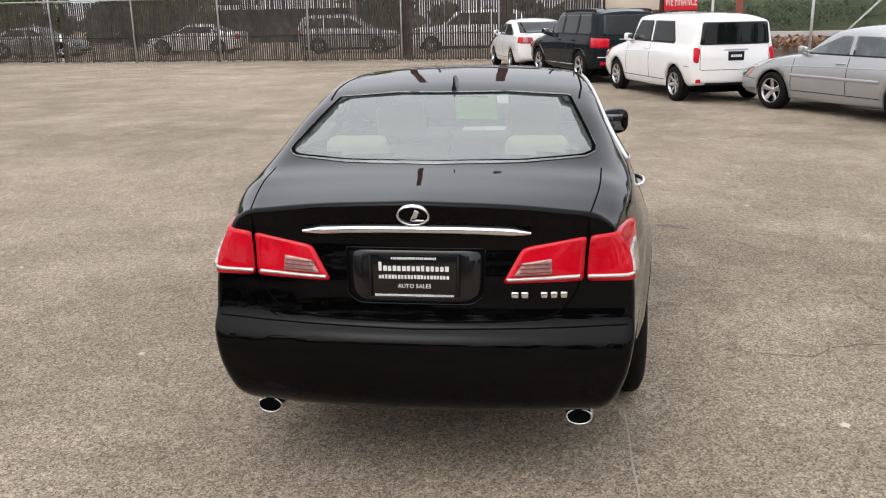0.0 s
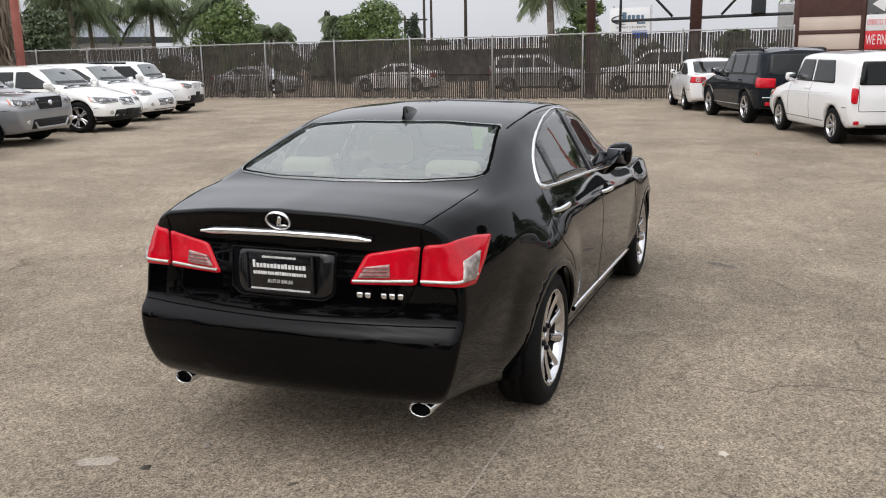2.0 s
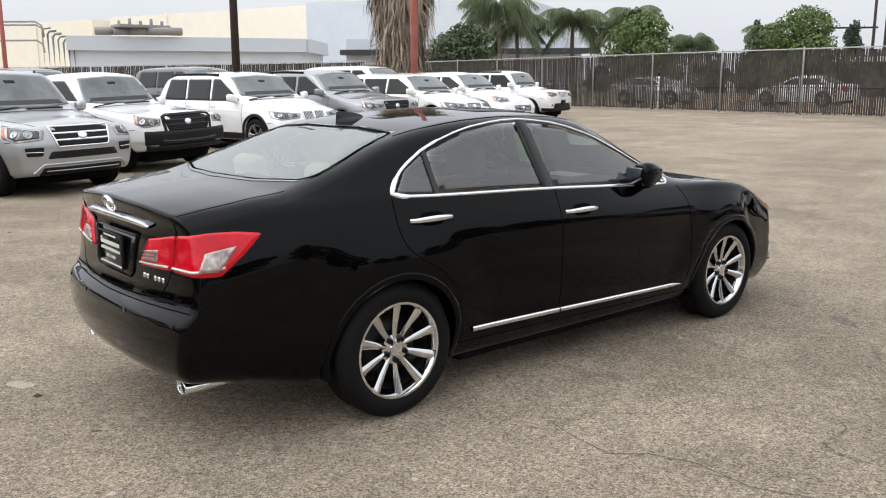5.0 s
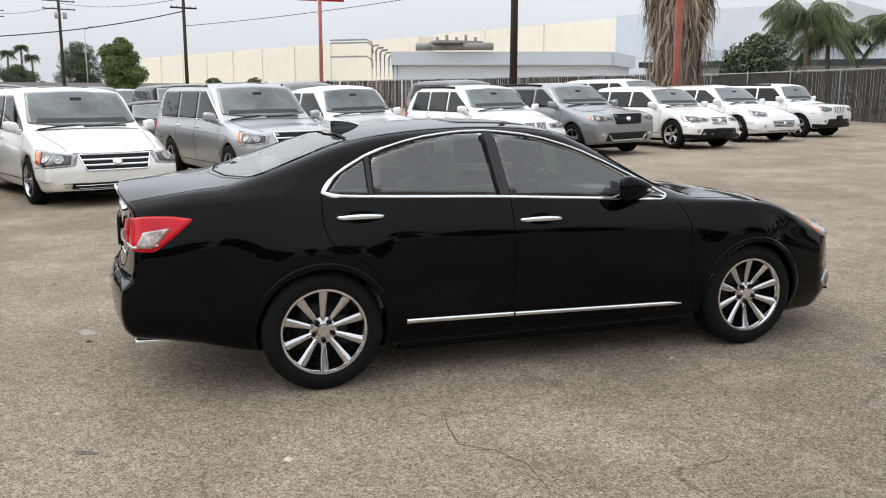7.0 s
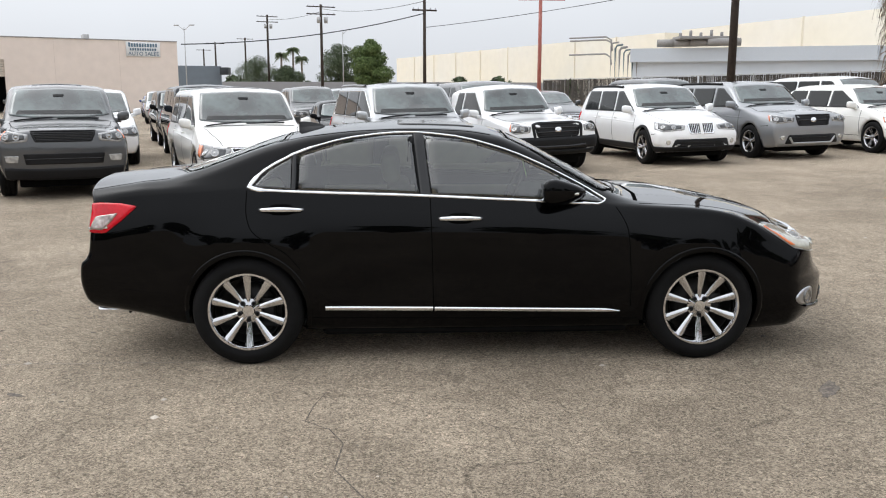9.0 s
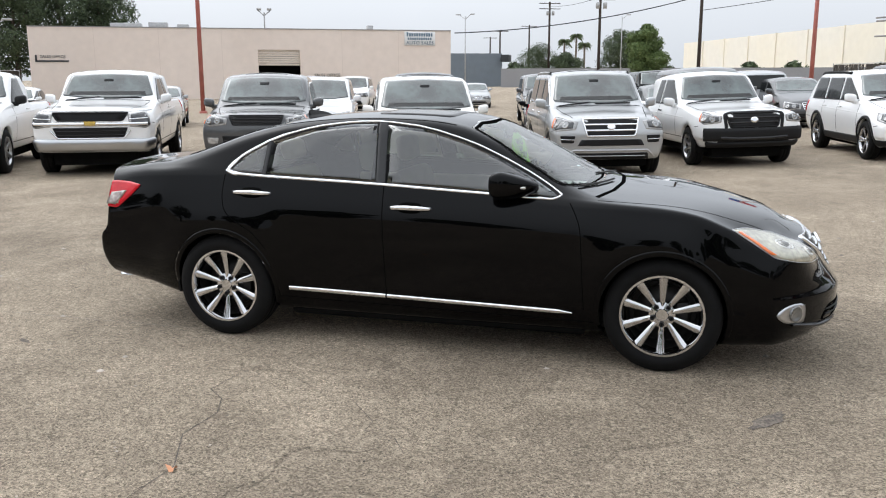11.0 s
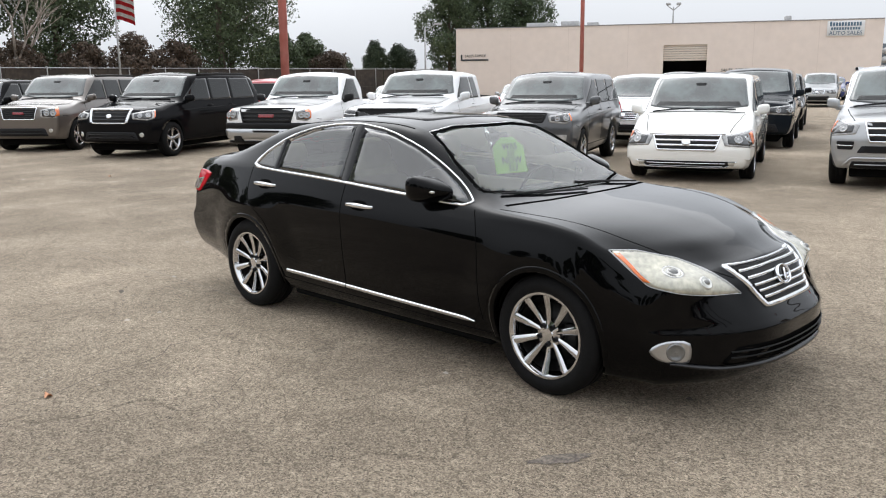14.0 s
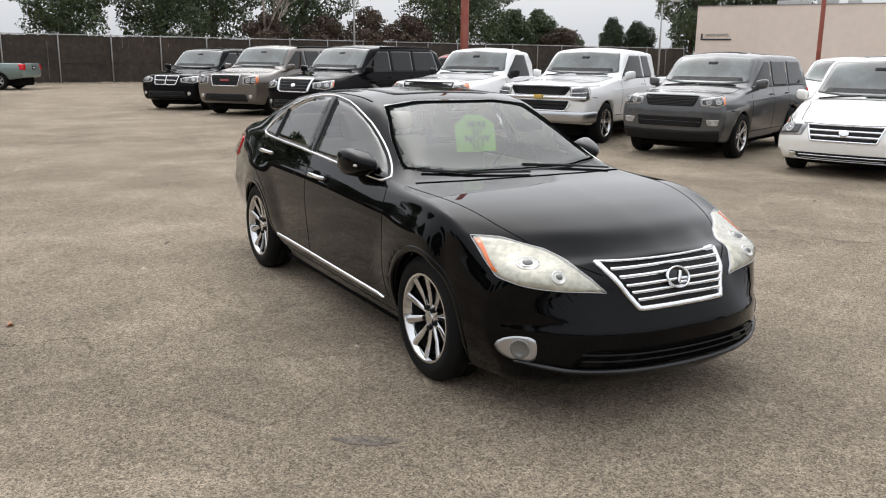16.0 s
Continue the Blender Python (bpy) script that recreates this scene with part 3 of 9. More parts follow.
def wheel_meshes(key, R, width, rim_r, spokes, rim_mat, twin=False, spoke_w=(0.026, 0.036), dish=0.03):
    """Tyre, rim, nuts and brake disc, with an added dark liner, of a wheel that turns round x; its outer face looks to
    +x.
    """
    if key in WHEELS:
        return WHEELS[key]
    h = width / 2
    t = bmesh.new()
    lathe(t, [(rim_r - 0.012, h - 0.022), (rim_r + 0.006, h - 0.004), (rim_r + 0.03, h + 0.006), (R - 0.045, h + 0.004), (R - 0.014, h - 0.012), (R, h - 0.035),
              (R, 0.035), (R - 0.008, 0.03), (R - 0.008, 0.02), (R, 0.015), (R, -0.015), (R - 0.008, -0.02), (R - 0.008, -0.03), (R, -0.035),
              (R, -h + 0.035), (R - 0.014, -h + 0.012), (R - 0.045, -h), (rim_r - 0.012, -h + 0.02)], 48)
    rim = bmesh.new()
    lathe(rim, [(rim_r - 0.014, h - 0.03), (rim_r + 0.004, h - 0.012), (rim_r + 0.002, h - 0.002), (rim_r - 0.010, h - 0.002), (rim_r - 0.022, h - 0.02), (rim_r - 0.03, h - 0.06), (rim_r - 0.045, -h + 0.03), (rim_r - 0.02, -h + 0.01)], 48)
    face = h - dish
    lathe(rim, [(0.0005, face + 0.004), (0.034, face + 0.004), (0.038, face - 0.002), (0.075, face - 0.012), (0.08, face - 0.05)], 30)
    for s in range(spokes):
        a0 = 2 * math.pi * s / spokes
        if twin:
            a0 = 2 * math.pi * (s // 2) / (spokes // 2) + (0.16 if s % 2 else -0.16) + 0.3
        m = Matrix.Rotation(a0, 4, "X")
        w0, w1 = spoke_w
        r0, r1 = 0.05, rim_r - 0.012
        sec = bmesh.new()
        rows = []
        for r, w, x in ((r0, w0, face - 0.006), ((r0 + r1) / 2, (w0 + w1) / 2, face + 0.006), (r1, w1, h - 0.008)):
            rows.append([sec.verts.new((xx, yy, r)) for xx, yy in ((x - 0.035, -w * 0.75), (x - 0.008, -w), (x, -w * 0.35), (x, w * 0.35), (x - 0.008, w), (x - 0.035, w * 0.75))])
        for a, b in zip(rows, rows[1:]):
            for i in range(6):
                sec.faces.new((a[i], a[(i + 1) % 6], b[(i + 1) % 6], b[i]))
        bmesh.ops.recalc_face_normals(sec, faces=sec.faces[:])
        join(rim, sec, m)
    disc = bmesh.new()
    lathe(disc, [(0.05, -0.005), (rim_r * 0.68, -0.005), (rim_r * 0.68, -0.03), (0.05, -0.03)], 32)
    lathe(disc, [(rim_r - 0.04, -h + 0.05), (0.03, -h + 0.05)], 24)
    # added dark sleeve inside the barrel, standing in for shade between the spokes
    lathe(disc, [(rim_r - 0.034, h - 0.045), (rim_r - 0.048, -h + 0.04)], 40)
    box(disc, -0.045, 0.02, 0.07, 0.15, -0.07, 0.07, 0.012)
    nut = bmesh.new()
    lathe(nut, [(0.0005, 0.006), (0.006, 0.006), (0.009, 0.014), (0.0135, 0.014), (0.0145, 0.0), (0.0145, -0.02)], 10, Matrix.Translation((face - 0.006, 0, 0.056)))
    WHEELS[key] = (link_mesh("tyre", t, M_TYRE), link_mesh("rim", rim, rim_mat), link_mesh("brake_disc_and_liner", disc, M_BRAKE), link_mesh("wheel_nut", nut, M_PLASTIC, False))
    WHEELS[key][1].set_sharp_from_angle(angle=radians(35))
    return WHEELS[key]


def add_wheels(parent, key, half, yr, yf, R, width):
    """Four wheels under a car."""
    for y in (yr, yf):
        for side in (1, -1):
            w = new("wheel")
            w.parent = parent
            w.matrix_basis = Matrix.Translation((side * half, y, R)) @ (Matrix.Identity(4) if side > 0 else Matrix.Rotation(math.pi, 4, "Z"))
            for name, me in zip(("tyre", "rim", "brake_disc_and_liner"), WHEELS[key]):
                part(name, me, None, w)
            if key == "main":
                for s in range(5):
                    part("wheel_nut", WHEELS[key][3], None, w, m=Matrix.Rotation(2 * math.pi * (s + 0.5) / 5, 4, "X"))


def wheel_wells(parent, half, centres, R, inner=0.5):
    """Dark liners behind the wheel openings."""
    for y, z in centres:
        bm = bmesh.new()
        rows = []
        for k in range(21):
            a = radians(-12 + 204 * k / 20)
            c, s = math.cos(a), math.sin(a)
            rows.append([bm.verts.new((x, y + r * c, max(0.06, z + r * s))) for x, r in ((half - 0.075, R + 0.004), (half - 0.09, R + 0.03), (inner, R + 0.03), (inner, 0.05))])
        for a, b in zip(rows, rows[1:]):
            for i in range(3):
                bm.faces.new((a[i], a[i + 1], b[i + 1], b[i]))
        both("wheel_arch_liner", bm, M_UNDER, parent)


def mirror_housing(y, z, x, w=0.2, d=0.16, h=0.15, sweep=0.06, taper=0.0):
    """A door mirror on a short foot, on the right flank."""
    bm = bmesh.new()
    t = bmesh.new()
    bmesh.ops.create_icosphere(t, subdivisions=3, radius=1)
    for v in t.verts:
        p = v.co
        for k in range(3):
            p[k] = math.copysign(abs(p[k]) ** 0.62, p[k])
        p.y = p.y * (0.55 if p.y < 0 else 1.0)
        fine = 1 - taper * max(0, p.y)
        v.co = Vector((p.x * w / 2 * (fine + 1) / 2, p.y * d / 2 - p.x * sweep / 2, p.z * h / 2 * fine + p.x * 0.012))
    join(bm, t, Matrix.Translation((x + w / 2 + 0.05, y, z)))
    box(bm, x - 0.04, x + 0.11, y - 0.03, y + 0.05, z - h / 2 - 0.03, z - h / 2 + 0.05, 0.018)
    return bm


def mirror_glass(y, z, x, w=0.2, d=0.16, h=0.15):
    bm = bmesh.new()
    box(bm, x + 0.075, x + w + 0.03, y - d * 0.275 - 0.012, y - d * 0.275 + 0.006, z - h * 0.38, z + h * 0.38, 0.005)
    return bm


def handle(y, z, x, length=0.2):
    """A pull handle that stands off the door."""
    bm = bmesh.new()
    n = 12
    rows = []
    for i in range(n + 1):
        t = i / n
        u = (t - 0.5) * length
        lift = 0.034 * math.sin(math.pi * t) ** 0.45
        r = 0.0135 * (0.75 + 0.4 * math.sin(math.pi * t))
        rows.append([bm.verts.new((x + lift + r * 0.7 * math.cos(a), y + u, z + r * math.sin(a) + 0.006 * math.sin(math.pi * t))) for a in [math.pi * 2 * j / 10 for j in range(10)]])
    for a, b in zip(rows, rows[1:]):
        for j in range(10):
            bm.faces.new((a[j], a[(j + 1) % 10], b[(j + 1) % 10], b[j]))
    bm.faces.new(rows[0])
    bm.faces.new(rows[-1][::-1])
    bmesh.ops.recalc_face_normals(bm, faces=bm.faces[:])
    return bm

# ---- the black saloon in the middle of the lot ----
MAIN = dict(
    y0=-2.45, y1=2.40, half=0.91, step=0.035, end_r=0.032, k=5, caps=44, warp_f=1.25, warp_r=-1.75, bow_f=0.50, bow_r=0.115, bow_pf=2.9, bow_pr=2.3,
    seg=(4, 5, 13, 4, 6, 6, 3, 4), r_roof=curve((-3, 0.07), (0.6, 0.08), (1.2, 0.3), (3, 0.3)), r_belt=0.035, r_side=0.16, tuck=0.03,
    top=curve((-2.42, 1.098), (-2.3, 1.111), (-2.1, 1.127), (-1.9, 1.145), (-1.62, 1.225), (-1.25, 1.352), (-1.0, 1.408), (-0.7, 1.438), (-0.4, 1.448), (-0.1, 1.44),
              (0.12, 1.412), (0.32, 1.34), (0.66, 1.17), (0.98, 1.005), (1.12, 0.988), (1.4, 0.968), (1.7, 0.930), (1.95, 0.876), (2.15, 0.818), (2.3, 0.775), (2.43, 0.745)),
    belt=curve((-2.42, 1.0), (-2.2, 1.04), (-1.8, 1.065), (-1.4, 1.065), (-1.08, 1.045), (-0.36, 1.022), (0.06, 1.0), (0.41, 0.98), (0.85, 0.96), (1.2, 0.952), (1.6, 0.922), (2.0, 0.855), (2.2, 0.785), (2.43, 0.69)),
    wt=curve((-2.42, 0.62), (-2.0, 0.68), (-1.6, 0.685), (-1.2, 0.655), (-0.6, 0.635), (0.0, 0.61), (0.3, 0.615), (0.7, 0.66), (1.0, 0.735), (1.5, 0.76), (2.0, 0.75), (2.43, 0.66)),
    cr=curve((-2.42, 0.048), (-2.2, 0.038), (-2.0, 0.028), (-1.6, 0.032), (-1.0, 0.036), (-0.2, 0.034), (0.2, 0.042), (0.7, 0.046), (1.0, 0.022), (1.5, 0.022), (2.0, 0.036), (2.43, 0.045)),
    wb=curve((-2.42, 0.69), (-2.1, 0.745), (-1.6, 0.798), (-1.0, 0.825), (0.0, 0.835), (0.8, 0.825), (1.4, 0.858), (1.9, 0.862), (2.2, 0.845), (2.43, 0.79)),
    wm=curve((-2.42, 0.768), (-2.2, 0.80), (-1.8, 0.850), (-1.35, 0.890), (-0.8, 0.898), (0.0, 0.900), (0.8, 0.898), (1.35, 0.896), (1.8, 0.896), (2.1, 0.888), (2.43, 0.85)),
    zm=curve((-2.42, 0.72), (-1.8, 0.78), (0.0, 0.76), (1.4, 0.70), (2.0, 0.58), (2.43, 0.50)),
    sill=curve((-2.42, 0.32), (-2.1, 0.28), (-1.7, 0.22), (-0.9, 0.19), (0.9, 0.19), (1.7, 0.18), (2.1, 0.165), (2.43, 0.175)),
    flares=((-1.3875, 0.334), (1.3875, 0.334)),
    rake_fx=lambda u, w: 1 - 0.85 * smooth(0.40, 0.78, u) * smooth(0.45, 0.53, w),
    rake_f=curve((0.15, -0.14), (0.24, -0.05), (0.32, 0.0), (0.45, 0.0), (0.50, -0.030), (0.542, -0.062), (0.62, -0.112), (0.66, -0.130), (0.74, -0.20), (0.79, -0.15), (0.86, -0.05), (1.0, 0.0)),
    rake_r=curve((0.28, 0.065), (0.40, -0.018), (0.50, -0.034), (0.60, -0.026), (0.625, -0.012), (0.66, 0.022), (0.71, 0.034), (0.82, 0.048), (0.97, 0.066), (1.03, 0.050), (1.09, 0.022)),
)
shell = Shell(MAIN)
saloon = thing("black_saloon_car", "glossy black four-door saloon with chrome wheels parked on the asphalt", "car")
AXLES = [(-1.3875, 0.334), (1.3875, 0.334)]

# outlines on the flank
DLO = [(-1.375, 1.068), (-1.33, 1.13), (-1.26, 1.19), (-1.07, 1.288), (-0.81, 1.36), (-0.55, 1.392), (-0.34, 1.396), (-0.06, 1.364), (0.22, 1.283), (0.44, 1.186), (0.64, 1.085), (0.84, 0.965),
       (0.41, 0.99), (0.06, 1.008), (-0.36, 1.03), (-1.08, 1.052)]
SHIELD = [(-0.53, 1.36), (-0.3, 1.388), (0.3, 1.388), (0.53, 1.36), (0.63, 1.20), (0.70, 1.035), (0.4, 1.008), (-0.4, 1.008), (-0.70, 1.035), (-0.63, 1.20)]
BACKLIGHT = [(-0.545, 1.352), (-0.27, 1.370), (0.27, 1.370), (0.545, 1.352), (0.60, 1.26), (0.645, 1.185), (0.638, 1.164), (0.60, 1.152), (0.36, 1.143), (-0.36, 1.143), (-0.60, 1.152), (-0.638, 1.164), (-0.645, 1.185), (-0.60, 1.26)]
door_f = [(-0.285, 1.03), (-0.325, 1.375), (-0.06, 1.348), (0.21, 1.268), (0.43, 1.172), (0.63, 1.07), (0.78, 0.983), (0.41, 1.002), (0.06, 1.02)]
door_r = [(-1.085, 1.062), (-1.085, 1.262), (-0.81, 1.343), (-0.55, 1.376), (-0.39, 1.380), (-0.345, 1.036), (-0.7, 1.05)]
quarter = [(-1.34, 1.078), (-1.25, 1.178), (-1.115, 1.25), (-1.115, 1.066)]
for poly in (door_f, door_r, quarter):
    shell.cut(shrink(poly, 0.012), 0, "side")
shell.cut(shrink(SHIELD, 0.02), 0.0, "front")
shell.cut(shrink(BACKLIGHT, 0.02), -1.0, "rear")
shell.arches(AXLES, 0.360, inner=0.5)
body = part("body", shell.bm, M_BLACK, saloon)
wheel_wells(saloon, 0.9, AXLES, 0.358)
under = bmesh.new()
box(under, -0.60, 0.60, -1.70, 1.95, 0.17, 0.34, 0.03)
part("underbody", under, M_UNDER, saloon)
under = bmesh.new()
box(under, -0.80, 0.80, -0.95, 0.95, 0.16, 0.26, 0.03)
part("floor_pan", under, M_UNDER, saloon)
for cy, cz in AXLES:
    arc = [(cy + 0.370 * math.cos(radians(t)), cz + 0.370 * math.sin(radians(t))) for t in range(-16, 197, 5)]
    both("wheel_arch_lip", strip(shell.side, arc, 0.034, 0.003, n=60, sink=0.014), M_BLACK, saloon)
M_WHEEL = mat("chromed_wheel", (0.66, 0.665, 0.68), rough=0.05, metal=1.0)
wheel_meshes("main", 0.334, 0.215, 0.236, 10, M_WHEEL, spoke_w=(0.012, 0.024), dish=0.035)
add_wheels(saloon, "main", 0.775, -1.3875, 1.3875, 0.334, 0.215)

for poly, name in ((door_f, "front_door_window"), (door_r, "rear_door_window"), (quarter, "quarter_window")):
    for ob in both(name, patch(shell.side, poly, 0.002, edge=-0.001), M_GLASS, saloon):
        ob.visible_shadow = False
part("windshield", patch(shell.front, SHIELD, 0.003, 60, 7, edge=-0.001), M_FRONTGLASS, saloon).visible_shadow = False
part("rear_window", patch(shell.rear, BACKLIGHT, 0.003, 60, 7, edge=-0.001), M_REARGLASS, saloon).visible_shadow = False
part("windshield_seal", strip(shell.front, shrink(SHIELD, 0.008), 0.022, 0.005, True, 140), M_SEAL, saloon)
part("rear_window_seal", strip(shell.rear, shrink(BACKLIGHT, 0.006), 0.016, 0.0045, True, 180), M_SEAL, saloon)
both("window_chrome_trim", strip(shell.side, rounded(DLO, 1), 0.02, 0.008, True, 190, widths=lambda t: 0.028 if (t < 0.02 or t > 0.988) else (0.012 if 0.10 < t < 0.55 else 0.018)), M_CHROME, saloon)
both("center_pillar", strip(shell.side, [(-0.352, 1.388), (-0.31, 1.028)], 0.062, 0.007, n=12), M_GLOSSBLACK, saloon)
both("quarter_divider", strip(shell.side, [(-1.10, 1.27), (-1.10, 1.06)], 0.026, 0.007, n=8), M_GLOSSBLACK, saloon)
both("rocker_chrome_strip", strip(shell.side, [(-0.92, 0.352), (-0.27, 0.342)], 0.028, 0.012, n=20), M_CHROME, saloon)
both("rocker_chrome_strip", strip(shell.side, [(-0.26, 0.342), (0.88, 0.318)], 0.026, 0.012, n=30, widths=lambda t: 0.026 * min(1, 12 * (1 - t) + 0.2)), M_CHROME, saloon)

# shut lines
GAP = 0.006
for line in ([(-1.375, 1.06), (-1.38, 0.93), (-1.35, 0.83), (-1.26, 0.765), (-1.14, 0.70), (-1.06, 0.60)], [(-0.285, 1.02), (-0.275, 0.7), (-0.265, 0.32)],
             [(0.845, 0.955), (0.88, 0.90), (0.915, 0.82), (0.93, 0.61), (0.945, 0.34)], [(-1.05, 0.29), (0.0, 0.275), (1.0, 0.26)]):
    both("door_gap", strip(shell.side, rounded(line, 2, False), GAP, 0.0012, n=40, sink=0.001), M_GROOVE, saloon)
part("trunk_gap", strip(shell.above, rounded([(-0.66, -1.86), (-0.645, -2.1), (-0.60, -2.36)], 2, False), GAP, 0.0012, n=24, sink=0.001), M_GROOVE, saloon)
part("trunk_gap", strip(shell.above, rounded([(0.66, -1.86), (0.645, -2.1), (0.60, -2.36)], 2, False), GAP, 0.0012, n=24, sink=0.001), M_GROOVE, saloon)
part("trunk_gap", strip(shell.rear, rounded([(-0.60, 1.05), (-0.585, 0.83), (-0.53, 0.72), (-0.44, 0.675), (0, 0.665), (0.44, 0.675), (0.53, 0.72), (0.585, 0.83), (0.60, 1.05)], 2, False), 0.008, 0.0012, n=90, sink=0.001), M_GROOVE, saloon)
part("hood_gap", strip(shell.above, rounded([(-0.78, 1.0), (-0.74, 1.4), (-0.66, 1.8), (-0.5, 2.1), (-0.38, 2.2)], 2, False), GAP, 0.0012, n=50, sink=0.001), M_GROOVE, saloon)
part("hood_gap", strip(shell.above, rounded([(0.78, 1.0), (0.74, 1.4), (0.66, 1.8), (0.5, 2.1), (0.38, 2.2)], 2, False), GAP, 0.0012, n=50, sink=0.001), M_GROOVE, saloon)
part("cowl", strip(shell.above, [(-0.72, 0.99), (-0.4, 1.06), (0, 1.085), (0.4, 1.06), (0.72, 0.99)], 0.028, 0.002, n=40, sink=0.002), M_SEAL, saloon)
for s in (1, -1):
    part("roof_gap", strip(shell.above, [(0.565 * s, 0.1), (0.585 * s, -0.4), (0.60 * s, -1.0), (0.585 * s, -1.20)], 0.010, 0.0015, n=30, sink=0.001), M_GROOVE, saloon)
part("sunroof", patch(shell.above, [(-0.38, 0.02), (0.38, 0.02), (0.40, -0.48), (-0.40, -0.48)], 0.003, 48, 5, 0.004, 2), M_GLOSSBLACK, saloon, "closed dark glass sunroof")

# lamps
TAIL_IN = [(-1.478, 0.805), (-1.412, 0.928), (-1.236, 0.966), (-1.259, 0.812)]
TAIL_OUT = [(-1.248, 0.812), (-1.226, 0.968), (-1.10, 0.980), (-0.99, 0.980), (-0.892, 0.966), (-0.95, 0.888), (-1.032, 0.803), (-1.14, 0.808)]
for poly, name in ((TAIL_IN, "trunk_tail_lamp"), (TAIL_OUT, "tail_lamp")):
    r, l = both(name, patch(shell.rear_corner, poly, 0.008, 48, 6, smooth_corners=0.4, bulge=0.003), M_RED, saloon, "red tail lamp lens")
    inset = [(-1.445, 0.832), (-1.418, 0.876), (-1.340, 0.890), (-1.344, 0.838)] if name == "trunk_tail_lamp" else [(-1.108, 0.826), (-1.095, 0.898), (-0.985, 0.920), (-1.01, 0.872), (-1.045, 0.822)]
    a = patch(shell.rear_corner, inset, 0.019, 30, 4, 0.004)
    b = mirrored(a)
    lens_mat = M_RIBBED if name == "trunk_tail_lamp" else M_TAILCLEAR
    part("clear_lens", a, lens_mat, r)
    part("clear_lens", b, lens_mat, l)
    low = strip(shell.rear_corner, [(-1.465, 0.818), (-1.268, 0.828)] if name == "trunk_tail_lamp" else [(-1.245, 0.828), (-1.13, 0.826), (-1.02, 0.838)], 0.014, 0.016, n=16)
    b = mirrored(low)
    part("white_reflector_line", low, M_CLEAR, r)
    part("white_reflector_line", b, M_CLEAR, l)
    if name == "trunk_tail_lamp":
        for z in (0.842, 0.856, 0.870):
            s = strip(shell.rear_corner, [(-1.43, z), (-1.345, z + 0.005)], 0.005, 0.024, n=8, sink=-0.012)
            b = mirrored(s)
            part("lamp_rib", s, M_DEEPRED, r)
            part("lamp_rib", b, M_DEEPRED, l)
M_LAMPRING = mat("lamp_bezel", (0.52, 0.515, 0.49), rough=0.16, metal=0.8, coat=0.5, spread=0.2, scale=30)
M_LENSDARK = mat("projector_glass", (0.16, 0.16, 0.155), rough=0.06, metal=0.4, coat=1.0)
HEAD = [(-0.648, 0.838), (-0.80, 0.830), (-1.0, 0.788), (-1.15, 0.732), (-1.24, 0.678), (-1.312, 0.620), (-1.12, 0.640), (-0.95, 0.662), (-0.815, 0.690), (-0.73, 0.762)]
hr, hl = both("headlamp", patch(shell.front_corner, HEAD, 0.006, 60, 6, smooth_corners=1, bulge=0.006), M_HEADLAMP, saloon, "slightly hazed clear headlamp")
for poly, name, m_ in (([(-0.672, 0.822), (-0.70, 0.822), (-0.80, 0.722), (-0.825, 0.706), (-0.795, 0.708), (-0.735, 0.768)], "amber_marker", M_AMBER),):
    a = patch(shell.front_corner, poly, 0.011, 28, 3, 0.003)
    b = mirrored(a)
    part(name, a, m_, hr, "amber side marker")
    part(name, b, m_, hl, "amber side marker")
for u, z, r, m_ in ((-0.945, 0.738, 0.056, M_LAMPRING), (-1.095, 0.695, 0.036, M_CLEAR)):
    at, nrm = shell.front_corner(u, z)
    q = nrm.to_track_quat("X", "Z").to_matrix().to_4x4()
    a = bmesh.new()
    lathe(a, [(r, -0.004), (r, 0.014), (r * 0.8, 0.016), (r * 0.74, 0.010), (r * 0.4, 0.019), (0.0005, 0.022)], 28, Matrix.Translation(at) @ q)
    b = mirrored(a)
    p1 = part("projector", a, m_, hr)
    p2 = part("projector", b, m_, hl)
    a = bmesh.new()
    lathe(a, [(r * 0.5, 0.012), (r * 0.42, 0.021), (r * 0.25, 0.027), (0.0005, 0.028)], 24, Matrix.Translation(at) @ q)
    b = mirrored(a)
    part("projector_lens", a, M_LENSDARK, p1)
    part("projector_lens", b, M_LENSDARK, p2)
a, b = both("headlamp_rim", strip(shell.front_corner, HEAD, 0.005, 0.007, True, 80), M_SATIN, saloon)

# grille
GRILLE = [(-0.378, 0.742), (0.378, 0.742), (0.258, 0.548), (-0.258, 0.548)]
gr = part("grille", patch(shell.front, shrink(GRILLE, 0.012), 0.002, 48, 5), M_PLASTIC, saloon, "chrome-barred front grille")
part("grille_frame", strip(shell.front, [GRILLE[i] for i in (1, 2, 3, 0)], 0.03, 0.015, True, 100, widths=lambda t: 0.028 if t < 0.62 else 0.013), M_CHROME, gr)
for k in range(5):
    z = 0.582 + 0.032 * k
    hw = 0.258 + (0.378 - 0.258) * (z - 0.548) / 0.194 - 0.02
    part("grille_bar", strip(shell.front, [(-hw, z), (0, z + 0.004), (hw, z)], 0.018, 0.02, n=30, sink=-0.002), M_CHROME, gr)


